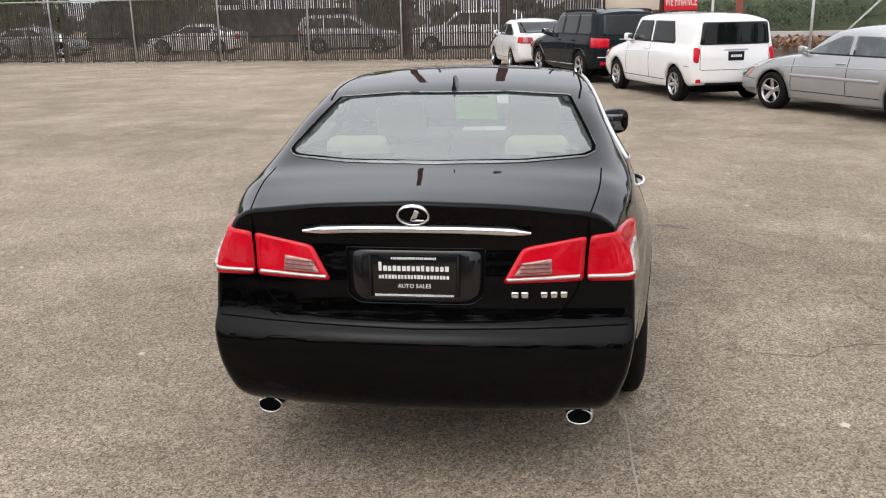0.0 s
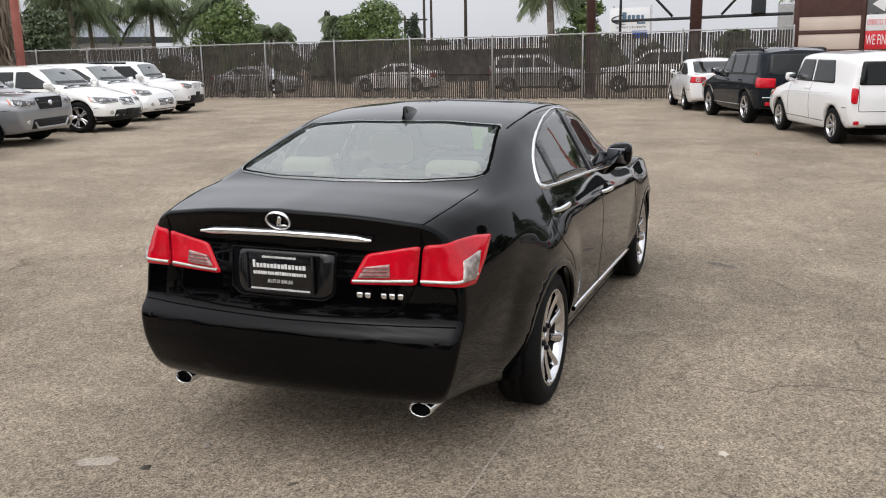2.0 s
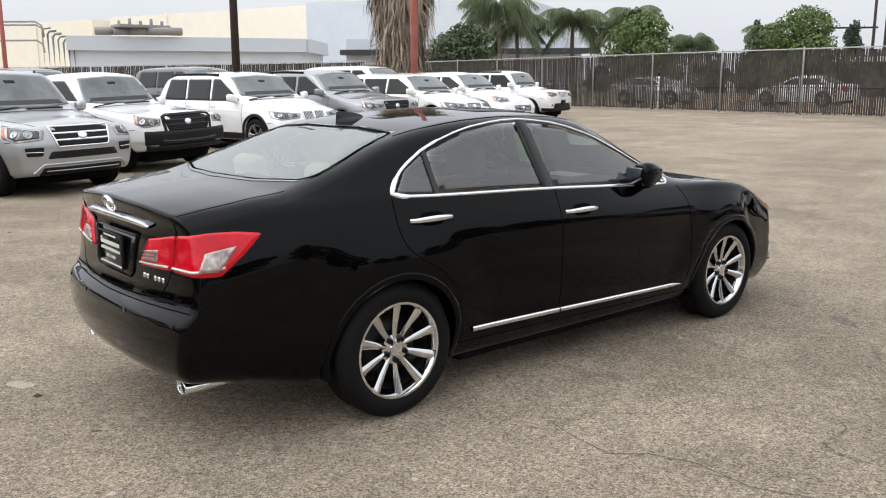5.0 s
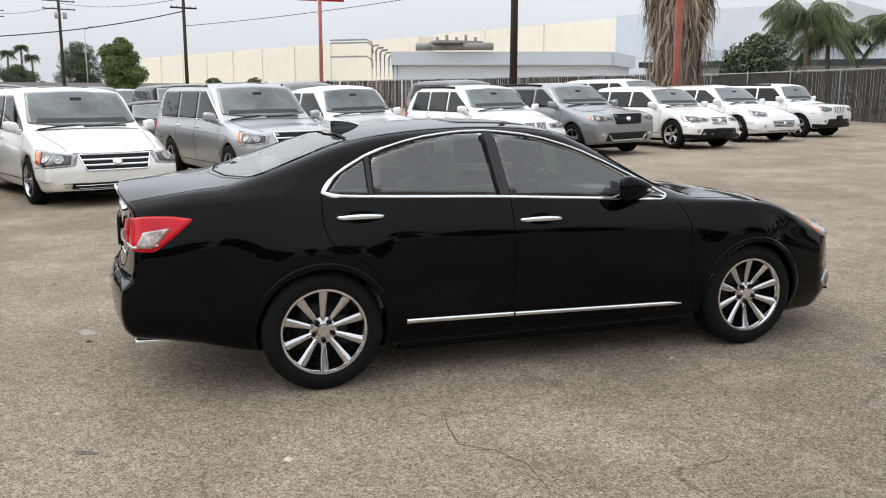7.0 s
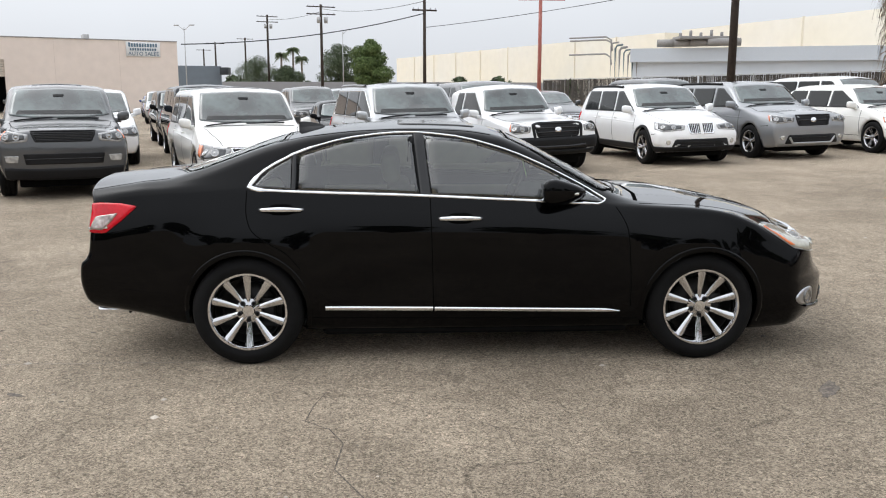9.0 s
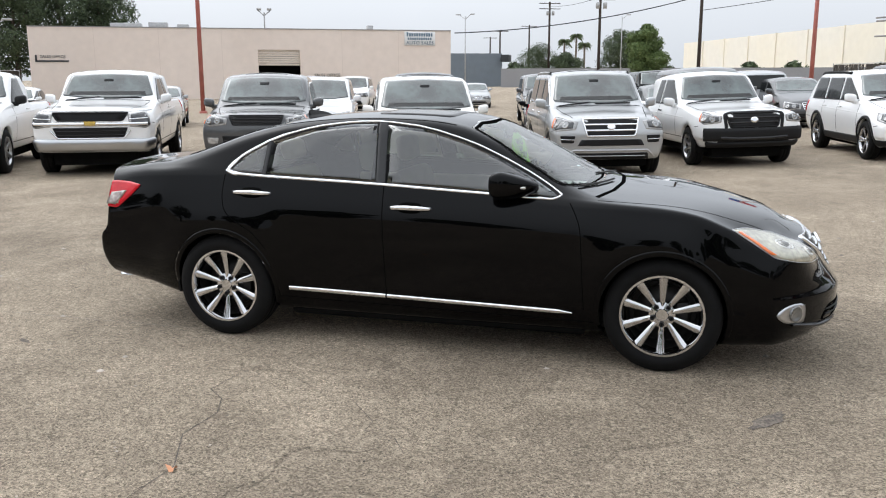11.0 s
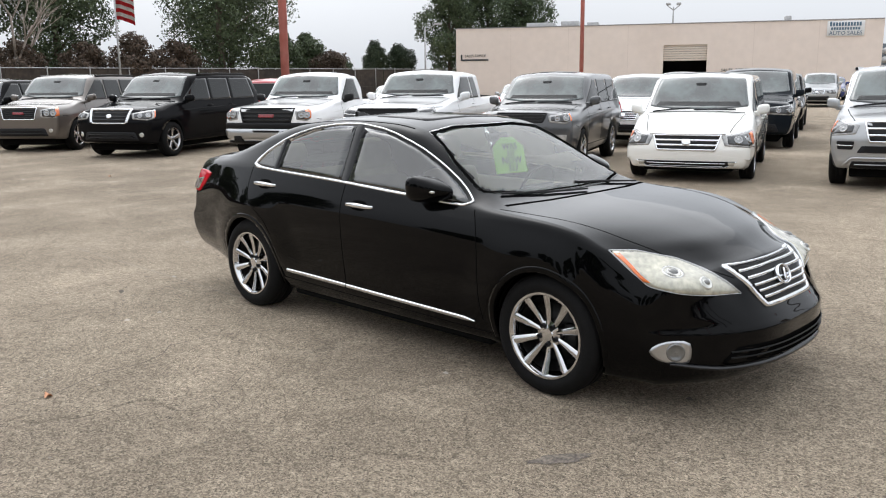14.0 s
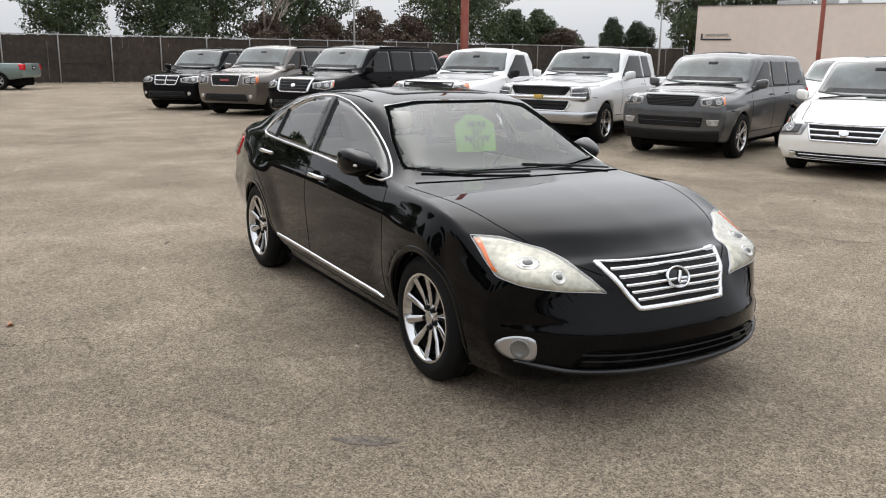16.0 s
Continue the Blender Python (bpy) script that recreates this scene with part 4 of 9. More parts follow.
def ring_badge(parent, at, nrm, w, h, ry=1, cast_mat=M_CHROME):
    """An oval ring with one bent stroke in it."""
    q = nrm.to_track_quat("X", "Z").to_matrix().to_4x4()
    bm = bmesh.new()
    n = 40
    rows = []
    for i in range(n):
        a = 2 * math.pi * i / n
        rows.append([bm.verts.new((x, w * s * math.cos(a), h * s * math.sin(a))) for s, x in ((1.0, -0.004), (1.0, 0.007), (0.93, 0.011), (0.85, 0.007), (0.84, -0.004))])
    for i in range(n):
        a, b = rows[i], rows[(i + 1) % n]
        for j in range(4):
            bm.faces.new((a[j], a[j + 1], b[j + 1], b[j]))
    box(bm, 0.0, 0.01, *sorted((-0.006 * ry, 0.012 * ry)), -0.55 * h, 0.62 * h, 0.003, 1, Matrix.Translation((0, ry * 0.05 * w, 0)) @ Matrix.Rotation(radians(-24 * ry), 4, "X"))
    box(bm, 0.0, 0.01, *sorted((-0.05 * w * ry, 0.62 * w * ry)), -0.60 * h, -0.36 * h, 0.003, 1)
    bmesh.ops.recalc_face_normals(bm, faces=bm.faces[:])
    return part("badge", bm, cast_mat, parent, "chrome oval ring badge", m=Matrix.Translation(at) @ q)


at, nrm = shell.front(0, 0.655)
disc = bmesh.new()
lathe(disc, [(0.0005, 0.018), (0.055, 0.018), (0.06, 0.012), (0.06, -0.01)], 36, Matrix.Translation(at) @ nrm.to_track_quat("X", "Z").to_matrix().to_4x4() @ Matrix.Diagonal((1, 1.12, 0.88, 1)))
part("badge_back", disc, M_GLOSSBLACK, gr)
ring_badge(gr, at + nrm * 0.02, nrm, 0.072, 0.054, 1)
at, nrm = shell.rear(0, 1.05)
ring_badge(saloon, at + nrm * 0.003, nrm, 0.058, 0.042)

# lower front
part("lower_intake", patch(shell.front, [(-0.52, 0.385), (0.52, 0.385), (0.6, 0.30), (-0.6, 0.30)], 0.003, 60, 4, 0.02, 1), M_SEAL, saloon)
for z in (0.325, 0.355):
    part("intake_bar", strip(shell.front, [(-0.55, z + 0.006), (0, z), (0.55, z + 0.006)], 0.008, 0.008, n=40), M_PLASTIC, saloon)
part("front_lip", strip(shell.front, [(-0.78, 0.315), (-0.6, 0.285), (0, 0.272), (0.6, 0.285), (0.78, 0.315)], 0.016, 0.02, n=60), M_GLOSSBLACK, saloon)
FOG = [(-1.022, 0.314), (-1.022, 0.426), (-0.94, 0.432), (-0.86, 0.415), (-0.81, 0.375), (-0.86, 0.328), (-0.94, 0.312)]
fr, fl = both("fog_lamp", patch(shell.front_corner, FOG, 0.006, 40, 5, 0.006, 1), M_SATIN, saloon, "clear fog lamp in a chrome surround")
at, nrm = shell.front_corner(-0.945, 0.372)
a = bmesh.new()
lathe(a, [(0.046, 0.0), (0.046, 0.012), (0.04, 0.016), (0.033, 0.008), (0.0005, 0.014)], 26, Matrix.Translation(at) @ nrm.to_track_quat("X", "Z").to_matrix().to_4x4())
b = mirrored(a)
part("bulb_bowl", a, M_LENSDARK, fr)
part("bulb_bowl", b, M_LENSDARK, fl)

# rear details
bar = strip(shell.rear, [(-0.40, 0.985), (-0.2, 0.994), (0, 0.996), (0.2, 0.994), (0.40, 0.985)], 0.03, 0.022, n=60, widths=lambda t: 0.032 * min(1, 8 * t + 0.35, 8 * (1 - t) + 0.35))
part("trunk_chrome_bar", bar, M_CHROME, saloon)
recess = [(-0.245, 0.925), (0.245, 0.925), (0.24, 0.76), (0.20, 0.73), (-0.20, 0.73), (-0.24, 0.76)]
part("plate_recess", patch(shell.rear, recess, 0.003, 48, 4, 0.01, 1), M_GLOSSBLACK, saloon)
part("recess_edge", strip(shell.rear, recess, 0.008, 0.008, True, 70), M_BLACK, saloon)
py = shell.rear(0, 0.835)[0].y
plate = bmesh.new()
box(plate, -0.153, 0.153, py - 0.022, py - 0.006, 0.755, 0.912, 0.006)
plate = part("dealer_plate", plate, M_GLOSSBLACK, saloon, "black dealer plate with white lettering")
rim = bmesh.new()
for x0, x1, z0, z1 in ((-0.158, 0.158, 0.908, 0.916), (-0.158, 0.158, 0.751, 0.759), (-0.158, -0.150, 0.759, 0.908), (0.150, 0.158, 0.759, 0.908)):
    box(rim, x0, x1, py - 0.028, py - 0.018, z0, z1, 0.002, 1)
part("plate_frame", rim, M_PLASTIC, plate)
for z, w, h in ((0.898, 0.080, 0.009), (0.862, 0.125, 0.020), (0.831, 0.125, 0.014), (0.764, 0.14, 0.008)):
    n = max(6, int(w * 2 / h / 0.8))
    rng = random.Random(int(z * 1000))
    for i in range(n):
        bars = bmesh.new()
        x0 = -w + 2 * w * i / n
        tall = h * rng.uniform(0.8, 1.0) * (1.7 if (i == 0 and h == 0.02) else 1)
        box(bars, x0, x0 + 2 * w / n * rng.uniform(0.6, 0.8), py - 0.0245, py - 0.0215, z - h / 2, z - h / 2 + tall)
        part("plate_bar", bars, M_WHITEPLASTIC, plate, smooth_shade=False)


def text_mesh(words, size, extrude=0.001, align="CENTER"):
    """Words as a mesh in the x-y plane, made with the built-in font."""
    cu = bpy.data.curves.new("words", "FONT")
    cu.body, cu.size, cu.extrude, cu.align_x, cu.align_y, cu.resolution_u = words, size, extrude, align, "CENTER", 2
    ob = bpy.data.objects.new("words", cu)
    scene.collection.objects.link(ob)
    bpy.context.view_layer.update()
    me = bpy.data.meshes.new_from_object(ob.evaluated_get(bpy.context.evaluated_depsgraph_get()))
    bpy.data.objects.remove(ob)
    return me


def words(parent, text, size, m, material, name="lettering", extrude=0.001):
    me = text_mesh(text, size, extrude)
    me.materials.clear()
    me.materials.append(material)
    return part(name, me, None, parent, m=m)


words(plate, "AUTO SALES", 0.021, pose(0, py - 0.0235, 0.797, 90, 0, 0), M_WHITEPLASTIC)
at, nrm = shell.rear(0.43, 0.763)
for i, w in enumerate((0.026, 0.026, 0.0, 0.024, 0.024, 0.024)):
    x0 = 0.335 + i * 0.034
    if w:
        p_ = shell.rear(x0, 0.763)[0].y
        mb = bmesh.new()
        box(mb, x0, x0 + w, p_ - 0.005, p_ + 0.004, 0.752, 0.776, 0.003, 1)
        part("model_badge_bar", mb, M_CHROME, saloon)
part("bumper_line", strip(shell.rear, [(-0.74, 0.655), (0, 0.645), (0.74, 0.655)], 0.006, 0.0012, n=60, sink=0.001), M_GROOVE, saloon)
for s in (1, -1):
    pipe = bmesh.new()
    prof = [(0.033, 0.18), (0.033, -0.002), (0.037, -0.008), (0.040, -0.002), (0.040, 0.18)]
    lathe(pipe, prof, 28, Matrix.Translation((0.58 * s, -2.352, 0.294)) @ Matrix.Rotation(radians(90), 4, "Z") @ Matrix.Diagonal((1, 1.25, 0.8, 1)))
    tip = part("exhaust_tip", pipe, M_CHROME, saloon, "oval chrome exhaust tip")
    # dark plug that closes the pipe a little way in
    hole = bmesh.new()
    lathe(hole, [(0.0005, 0.03), (0.033, 0.025), (0.033, 0.01)], 20, Matrix.Translation((0.58 * s, -2.352, 0.294)) @ Matrix.Rotation(radians(90), 4, "Z") @ Matrix.Diagonal((1, 1.25, 0.8, 1)))
    part("dark_inside", hole, M_UNDER, tip)
    for x in (0.27, 0.68):
        at, nrm = shell.rear(x * s, 0.60)
        k = bmesh.new()
        lathe(k, [(0.012, 0.001), (0.010, 0.003), (0.0005, 0.003)], 16, Matrix.Translation(at) @ nrm.to_track_quat("X", "Z").to_matrix().to_4x4())
        part("parking_sensor", k, M_BLACK, saloon)

# roof aerial
fin = bmesh.new()
rows = []
for i in range(9):
    t = i / 8
    y = -1.15 + 0.18 * t
    hgt = 0.066 * (1 - t) ** 0.75 * (1 if i else 0.92) + 0.004
    w = 0.017 * math.sin(math.pi * min(0.98, 0.12 + 0.86 * t)) + 0.006
    base = shell.above(0, y)[0].z - 0.004
    rows.append([fin.verts.new((x, y, z)) for x, z in ((-w, base), (-w * 0.45, base + hgt * 0.4), (-0.002, base + hgt), (0.002, base + hgt), (w * 0.45, base + hgt * 0.4), (w, base))])
for a, b in zip(rows, rows[1:]):
    for j in range(5):
        fin.faces.new((a[j], b[j], b[j + 1], a[j + 1]))
fin.faces.new(rows[0])
fin.faces.new(rows[-1][::-1])
bmesh.ops.recalc_face_normals(fin, faces=fin.faces[:])
part("roof_aerial", fin, M_GLOSSBLACK, saloon, smooth_shade=False)

# handles, mirrors, wipers
for y, z in ((-1.17, 0.95), (-0.105, 0.895)):
    x = shell.side(y, z)[0].x
    both("door_handle", handle(y, z, x - 0.004, 0.27), M_CHROME, saloon, "chrome door handle")
    both("handle_cup", patch(shell.side, rounded([(y - 0.075, z - 0.03), (y + 0.075, z - 0.03), (y + 0.075, z + 0.034), (y - 0.075, z + 0.034)], 2), 0.001, 28, 3, 0.001), M_GROOVE, saloon)
mx = shell.side(0.60, 1.0)[0].x
hb = mirror_housing(0.49, 1.045, mx - 0.085, 0.185, 0.31, 0.165, 0.09, 0.55)
M_MIRROR = mat("mirror_glass", (0.16, 0.17, 0.185), rough=0.02, metal=1.0)
both("door_mirror", hb, M_BLACK, saloon)
both("mirror_glass", mirror_glass(0.49, 1.045, mx - 0.085, 0.175, 0.33, 0.135), M_MIRROR, saloon)
sig = bmesh.new()
box(sig, mx + 0.05, mx + 0.118, 0.565, 0.60, 1.035, 1.051, 0.006, 2)
both("turn_signal", sig, M_CLEAR, saloon)
for pts in ([(-0.03, 1.02), (0.3, 0.955), (0.62, 0.87)], [(-0.66, 0.98), (-0.35, 0.935), (-0.05, 0.90)]):
    part("wiper", strip(shell.above, pts, 0.011, 0.016, n=24, sink=-0.006), M_PLASTIC, saloon)

# cabin
def seat(x, y, w, h=0.62, lean=14):
    bm = bmesh.new()
    box(bm, -w / 2, w / 2, -0.05, 0.47, 0.30, 0.50, 0.06, 3)
    lm = Matrix.Translation((0, -0.03, 0.42)) @ Matrix.Rotation(radians(lean), 4, "X")
    box(bm, -w / 2, w / 2, -0.10, 0.07, 0.0, h, 0.06, 3, lm)
    return bm


for x in (-0.37, 0.37):
    s = part("front_seat", seat(x, 0, 0.50), M_LEATHER, saloon, "cream leather front seat", m=pose(x, -0.30, 0.0))
    hd = bmesh.new()
    box(hd, -0.14, 0.14, -0.07, 0.045, 0.0, 0.19, 0.05, 3)
    part("headrest", hd, M_LEATHER, s, m=pose(0, -0.20, 1.07, 8))
rb = part("rear_seat", seat(0, 0, 1.30, 0.62, 22), M_LEATHER, saloon, "cream leather rear bench", m=pose(0, -1.18, 0.0))
for x in (-0.40, 0.40):
    hd = bmesh.new()
    box(hd, -0.14, 0.14, -0.06, 0.05, 0.0, 0.155, 0.045, 3)
    part("headrest", hd, M_LEATHER, rb, m=pose(x, -0.27, 1.05, 14))
t = bmesh.new()
box(t, -0.64, 0.64, -1.92, -1.42, 1.03, 1.055, 0.01)
part("parcel_shelf", t, mat("grey_carpet", (0.10, 0.10, 0.09), rough=0.9, spread=0.1), saloon)
t = bmesh.new()
box(t, -0.74, 0.74, 0.42, 1.0, 0.62, 0.965, 0.08, 3)
part("dashboard", t, M_DASH, saloon)
t = bmesh.new()
box(t, -0.78, 0.78, -1.6, 1.1, 0.22, 0.26)
part("cabin_floor", t, M_DASH, saloon)
t = bmesh.new()
ro = Matrix.Translation((-0.37, 0.36, 0.93)) @ Matrix.Rotation(radians(90), 4, "Z") @ Matrix.Rotation(radians(24), 4, "Y")
lathe(t, [(0.185, 0.0), (0.175, 0.012), (0.165, 0.0), (0.175, -0.012)], 36, ro, closed=True)
box(t, -0.01, 0.02, -0.17, 0.17, -0.03, 0.03, 0.01, 2, ro)
part("steering_wheel", t, M_DASH, saloon)
t = bmesh.new()
box(t, 0.70, 0.75, -1.05, 0.80, 0.40, 0.93, 0.02)
both("door_lining", t, M_LEATHER, saloon)
t = bmesh.new()
box(t, -0.10, 0.10, 0.30, 0.33, 1.27, 1.33, 0.015)
part("interior_mirror", t, M_DASH, saloon)

# price tag behind the windshield
M_TAG = mat("fluorescent_green_card", (0.46, 0.90, 0.10), rough=0.6, spread=0.05, scale=6)
M_INK = mat("dark_green_ink", (0.05, 0.13, 0.05), rough=0.7)
tag_m = pose(-0.035, 0.385, 1.185, 74, 0, 180 - 8)
price = thing("price_tag", "bright green card price tag hung inside the windshield", "price tag", m=tag_m)
t = bmesh.new()
vs = [t.verts.new((x, y, 0)) for x, y in ((-0.14, -0.125), (0.14, -0.125), (0.14, 0.055), (0.05, 0.12), (-0.05, 0.12), (-0.14, 0.055))]
t.faces.new(vs)
bmesh.ops.solidify(t, geom=t.faces[:], thickness=0.003)
part("card", t, M_TAG, price, smooth_shade=False)
for text, y, size in (("WAS", 0.052, 0.062), ("337", 0.005, 0.05), ("NOW", -0.042, 0.068), ("327", -0.095, 0.06)):
    words(price, text, size, Matrix.Translation((0.01, y, 0.006)), M_INK, extrude=0.001)
t = bmesh.new()
box(t, -0.16, 0.14, 0.62, 0.83, 0.967, 0.971, 0.001, 1)
papers = part("papers", t, M_WHITEPLASTIC, None)
tagged(papers, "white paper sheets lying on the dashboard", "paper")

# ---- parked cars ----
PAINTS = {}
M_LAMPBOWL = mat('lamp_bowl', (0.35, 0.35, 0.35), rough=0.15, metal=0.9, spread=0.2, scale=30)
M_BEZEL = mat('dark_lamp_bowl', (0.085, 0.087, 0.09), rough=0.15, metal=0.5, coat=0.6, spread=0.4, scale=18)
M_PARKLAMP = mat('clear_headlamp', (0.52, 0.52, 0.51), rough=0.14, metal=0.4, coat=1.0, spread=0.4, scale=14, second=(0.26, 0.26, 0.265), second_scale=9)


def colour(key):
    table = dict(white=((0.88, 0.88, 0.88), 0.0, 0.35), pearl=((0.87, 0.86, 0.82), 0.0, 0.35), silver=((0.42, 0.43, 0.44), 0.55, 0.35), grey=((0.20, 0.205, 0.215), 0.5, 0.35),
                 dark=((0.006, 0.006, 0.007), 0.0, 0.3), navy=((0.012, 0.0155, 0.020), 0.0, 0.3), tan=((0.14, 0.12, 0.105), 0.4, 0.38), gun=((0.075, 0.077, 0.081), 0.4, 0.33), blue=((0.02, 0.035, 0.16), 0.3, 0.3),
                 red=((0.35, 0.01, 0.02), 0.1, 0.3), teal=((0.16, 0.21, 0.2), 0.2, 0.5), steel=((0.30, 0.31, 0.325), 0.5, 0.35))
    if key not in PAINTS:
        c, m, r = table[key]
        PAINTS[key] = paint(key + "_paint", c, m, r, *((0.0, 1.5, 0.2) if max(c) < 0.04 else ()))
    return PAINTS[key]


def car_spec(L, W, H, wb, fo, kind, hood=0.98, cowl=1.08, belt=1.06, nose=0.86, sill=0.24, ws_base=None, ws_top=None, roof_end=None, deck=None, tail_lean=0.25, tuck=0.04, roof_w=0.80, box_nose=False, bed=None):
    """Curves of a car body from its main sizes; the front axle stands at +wb/2."""
    yf = wb / 2
    y1, y0 = yf + fo, yf + fo - L
    wsb = yf - 0.42 if ws_base is None else ws_base
    wst = wsb - 0.78 if ws_top is None else ws_top
    hw = W / 2
    low_front = [(wsb, cowl), (wsb + 0.18, cowl - 0.02), (yf + 0.15, hood), (y1 - 0.25, hood - 0.5 * (hood - nose)), (y1, nose)]
    if box_nose:
        low_front = [(wsb, cowl), (wsb + 0.15, cowl - 0.01), (yf, hood), (y1 - 0.3, hood - 0.025), (y1, nose)]
    if kind == "saloon":
        d = deck or belt + 0.06
        re_ = y0 + 1.55 if roof_end is None else roof_end
        top = [(y0, d - 0.02), (y0 + 0.55, d + 0.01), (re_ - 0.2, H - 0.09), (re_ + 0.25, H - 0.015), (wst - 0.35, H), (wst, H - 0.03)]
    elif kind == "pickup":
        top = [(y0, bed[1]), (bed[0] - 0.06, bed[1]), (bed[0] + 0.03, H - 0.10), (bed[0] + 0.25, H - 0.02), (wst - 0.35, H), (wst, H - 0.03)]
    else:
        top = [(y0, H - 0.09), (y0 + 0.7, H - 0.015), (wst - 0.5, H), (wst, H - 0.04)]
    top += low_front
    rw = hw * roof_w
    base = bed[0] if kind == "pickup" else y0 + 0.3
    wt = [(y0, hw * 0.86 if kind in ("saloon", "pickup") else rw * 0.95), (base, rw if kind != "pickup" else hw * 0.9), (base + 0.1 if kind == "pickup" else wst - 0.8, rw), (wst, rw), (wsb, hw * 0.84), (yf + 0.2, hw * 0.82), (y1, hw * (0.84 if box_nose else 0.74))]
    if kind == "saloon":
        wt = [(y0, hw * 0.70), (y0 + 0.6, hw * 0.72), (y0 + 1.5, rw), (wst, rw), (wsb, hw * 0.80), (yf + 0.2, hw * 0.76), (y1, hw * 0.64)]
    crw = 0.035 if box_nose else 0.055
    cr = [(y0, 0.06 if kind != "pickup" else 0.01), (base, 0.06 if kind != "pickup" else 0.01), (base + 0.2, 0.06), (wst, 0.06), (wsb, 0.04), (yf + 0.2, crw), (y1, 0.05)]
    fender = hood - (0.10 if box_nose else 0.13)
    bl = [(y0, min(belt + 0.02, (bed[1] - 0.05) if kind == "pickup" else 9, (deck or 9) - 0.05)), (y0 + 0.9, belt + 0.01 if kind != "pickup" else bed[1] - 0.05), (0.0, belt), (wsb, min(belt, cowl - 0.07)), (yf + 0.2, fender), (y1 - 0.2, nose - 0.10), (y1, nose - 0.14)]
    wbl = [(y0, hw * 0.90), (y0 + 0.5, hw * 0.925), (0, hw * 0.935), (wsb, hw * 0.93), (yf + 0.3, hw * 0.94), (y1, hw * (0.92 if box_nose else 0.87))]
    wm = [(y0, hw * 0.965), (y0 + 0.5, hw), (yf + 0.35, hw), (y1, hw * 0.95)]
    zlow = sill
    return dict(y0=y0, y1=y1, half=hw, step=0.065, end_r=0.06, k=3, seg=(2, 3, 6, 2, 3, 4, 2, 2), warp_f=yf + 0.05, warp_r=y0 + 0.85, bow_f=0.12 if box_nose else 0.19, bow_pf=3.6 if box_nose else 3.0, r_side=0.08, r_belt=0.03, bow_r=0.09, tuck=tuck,
                top=curve(*top), belt=curve(*bl), wt=curve(*wt), cr=curve(*cr), wb=curve(*wbl), wm=curve(*wm), zm=curve((y0, belt - 0.28), (0, belt - 0.28), (y1, nose - 0.34)),
                sill=curve((y0, zlow + 0.12), (y0 + 0.6, zlow + 0.03), (0, zlow), (yf + 0.5, zlow), (y1, zlow + 0.04)),
                rake_f=curve((zlow, -0.07), (zlow + 0.15, -0.01), (nose - 0.32, 0.0), (nose - 0.05, -0.04 if box_nose else -0.10), (nose + 0.1, -0.06 if box_nose else -0.16)),
                rake_r=curve((zlow, 0.08), (zlow + 0.2, 0.0), (belt - 0.25, 0.0), (belt, 0.03), (H, 0.03 + (tail_lean if kind not in ("saloon", "pickup") else 0.0))),
                yf=yf, yr=yf - wb, wsb=wsb, wst=wst, H=H, beltz=belt, cowl=cowl, hood=hood, nose=nose, silz=sill, kind=kind, roof_w=rw, bed=bed, W=W)


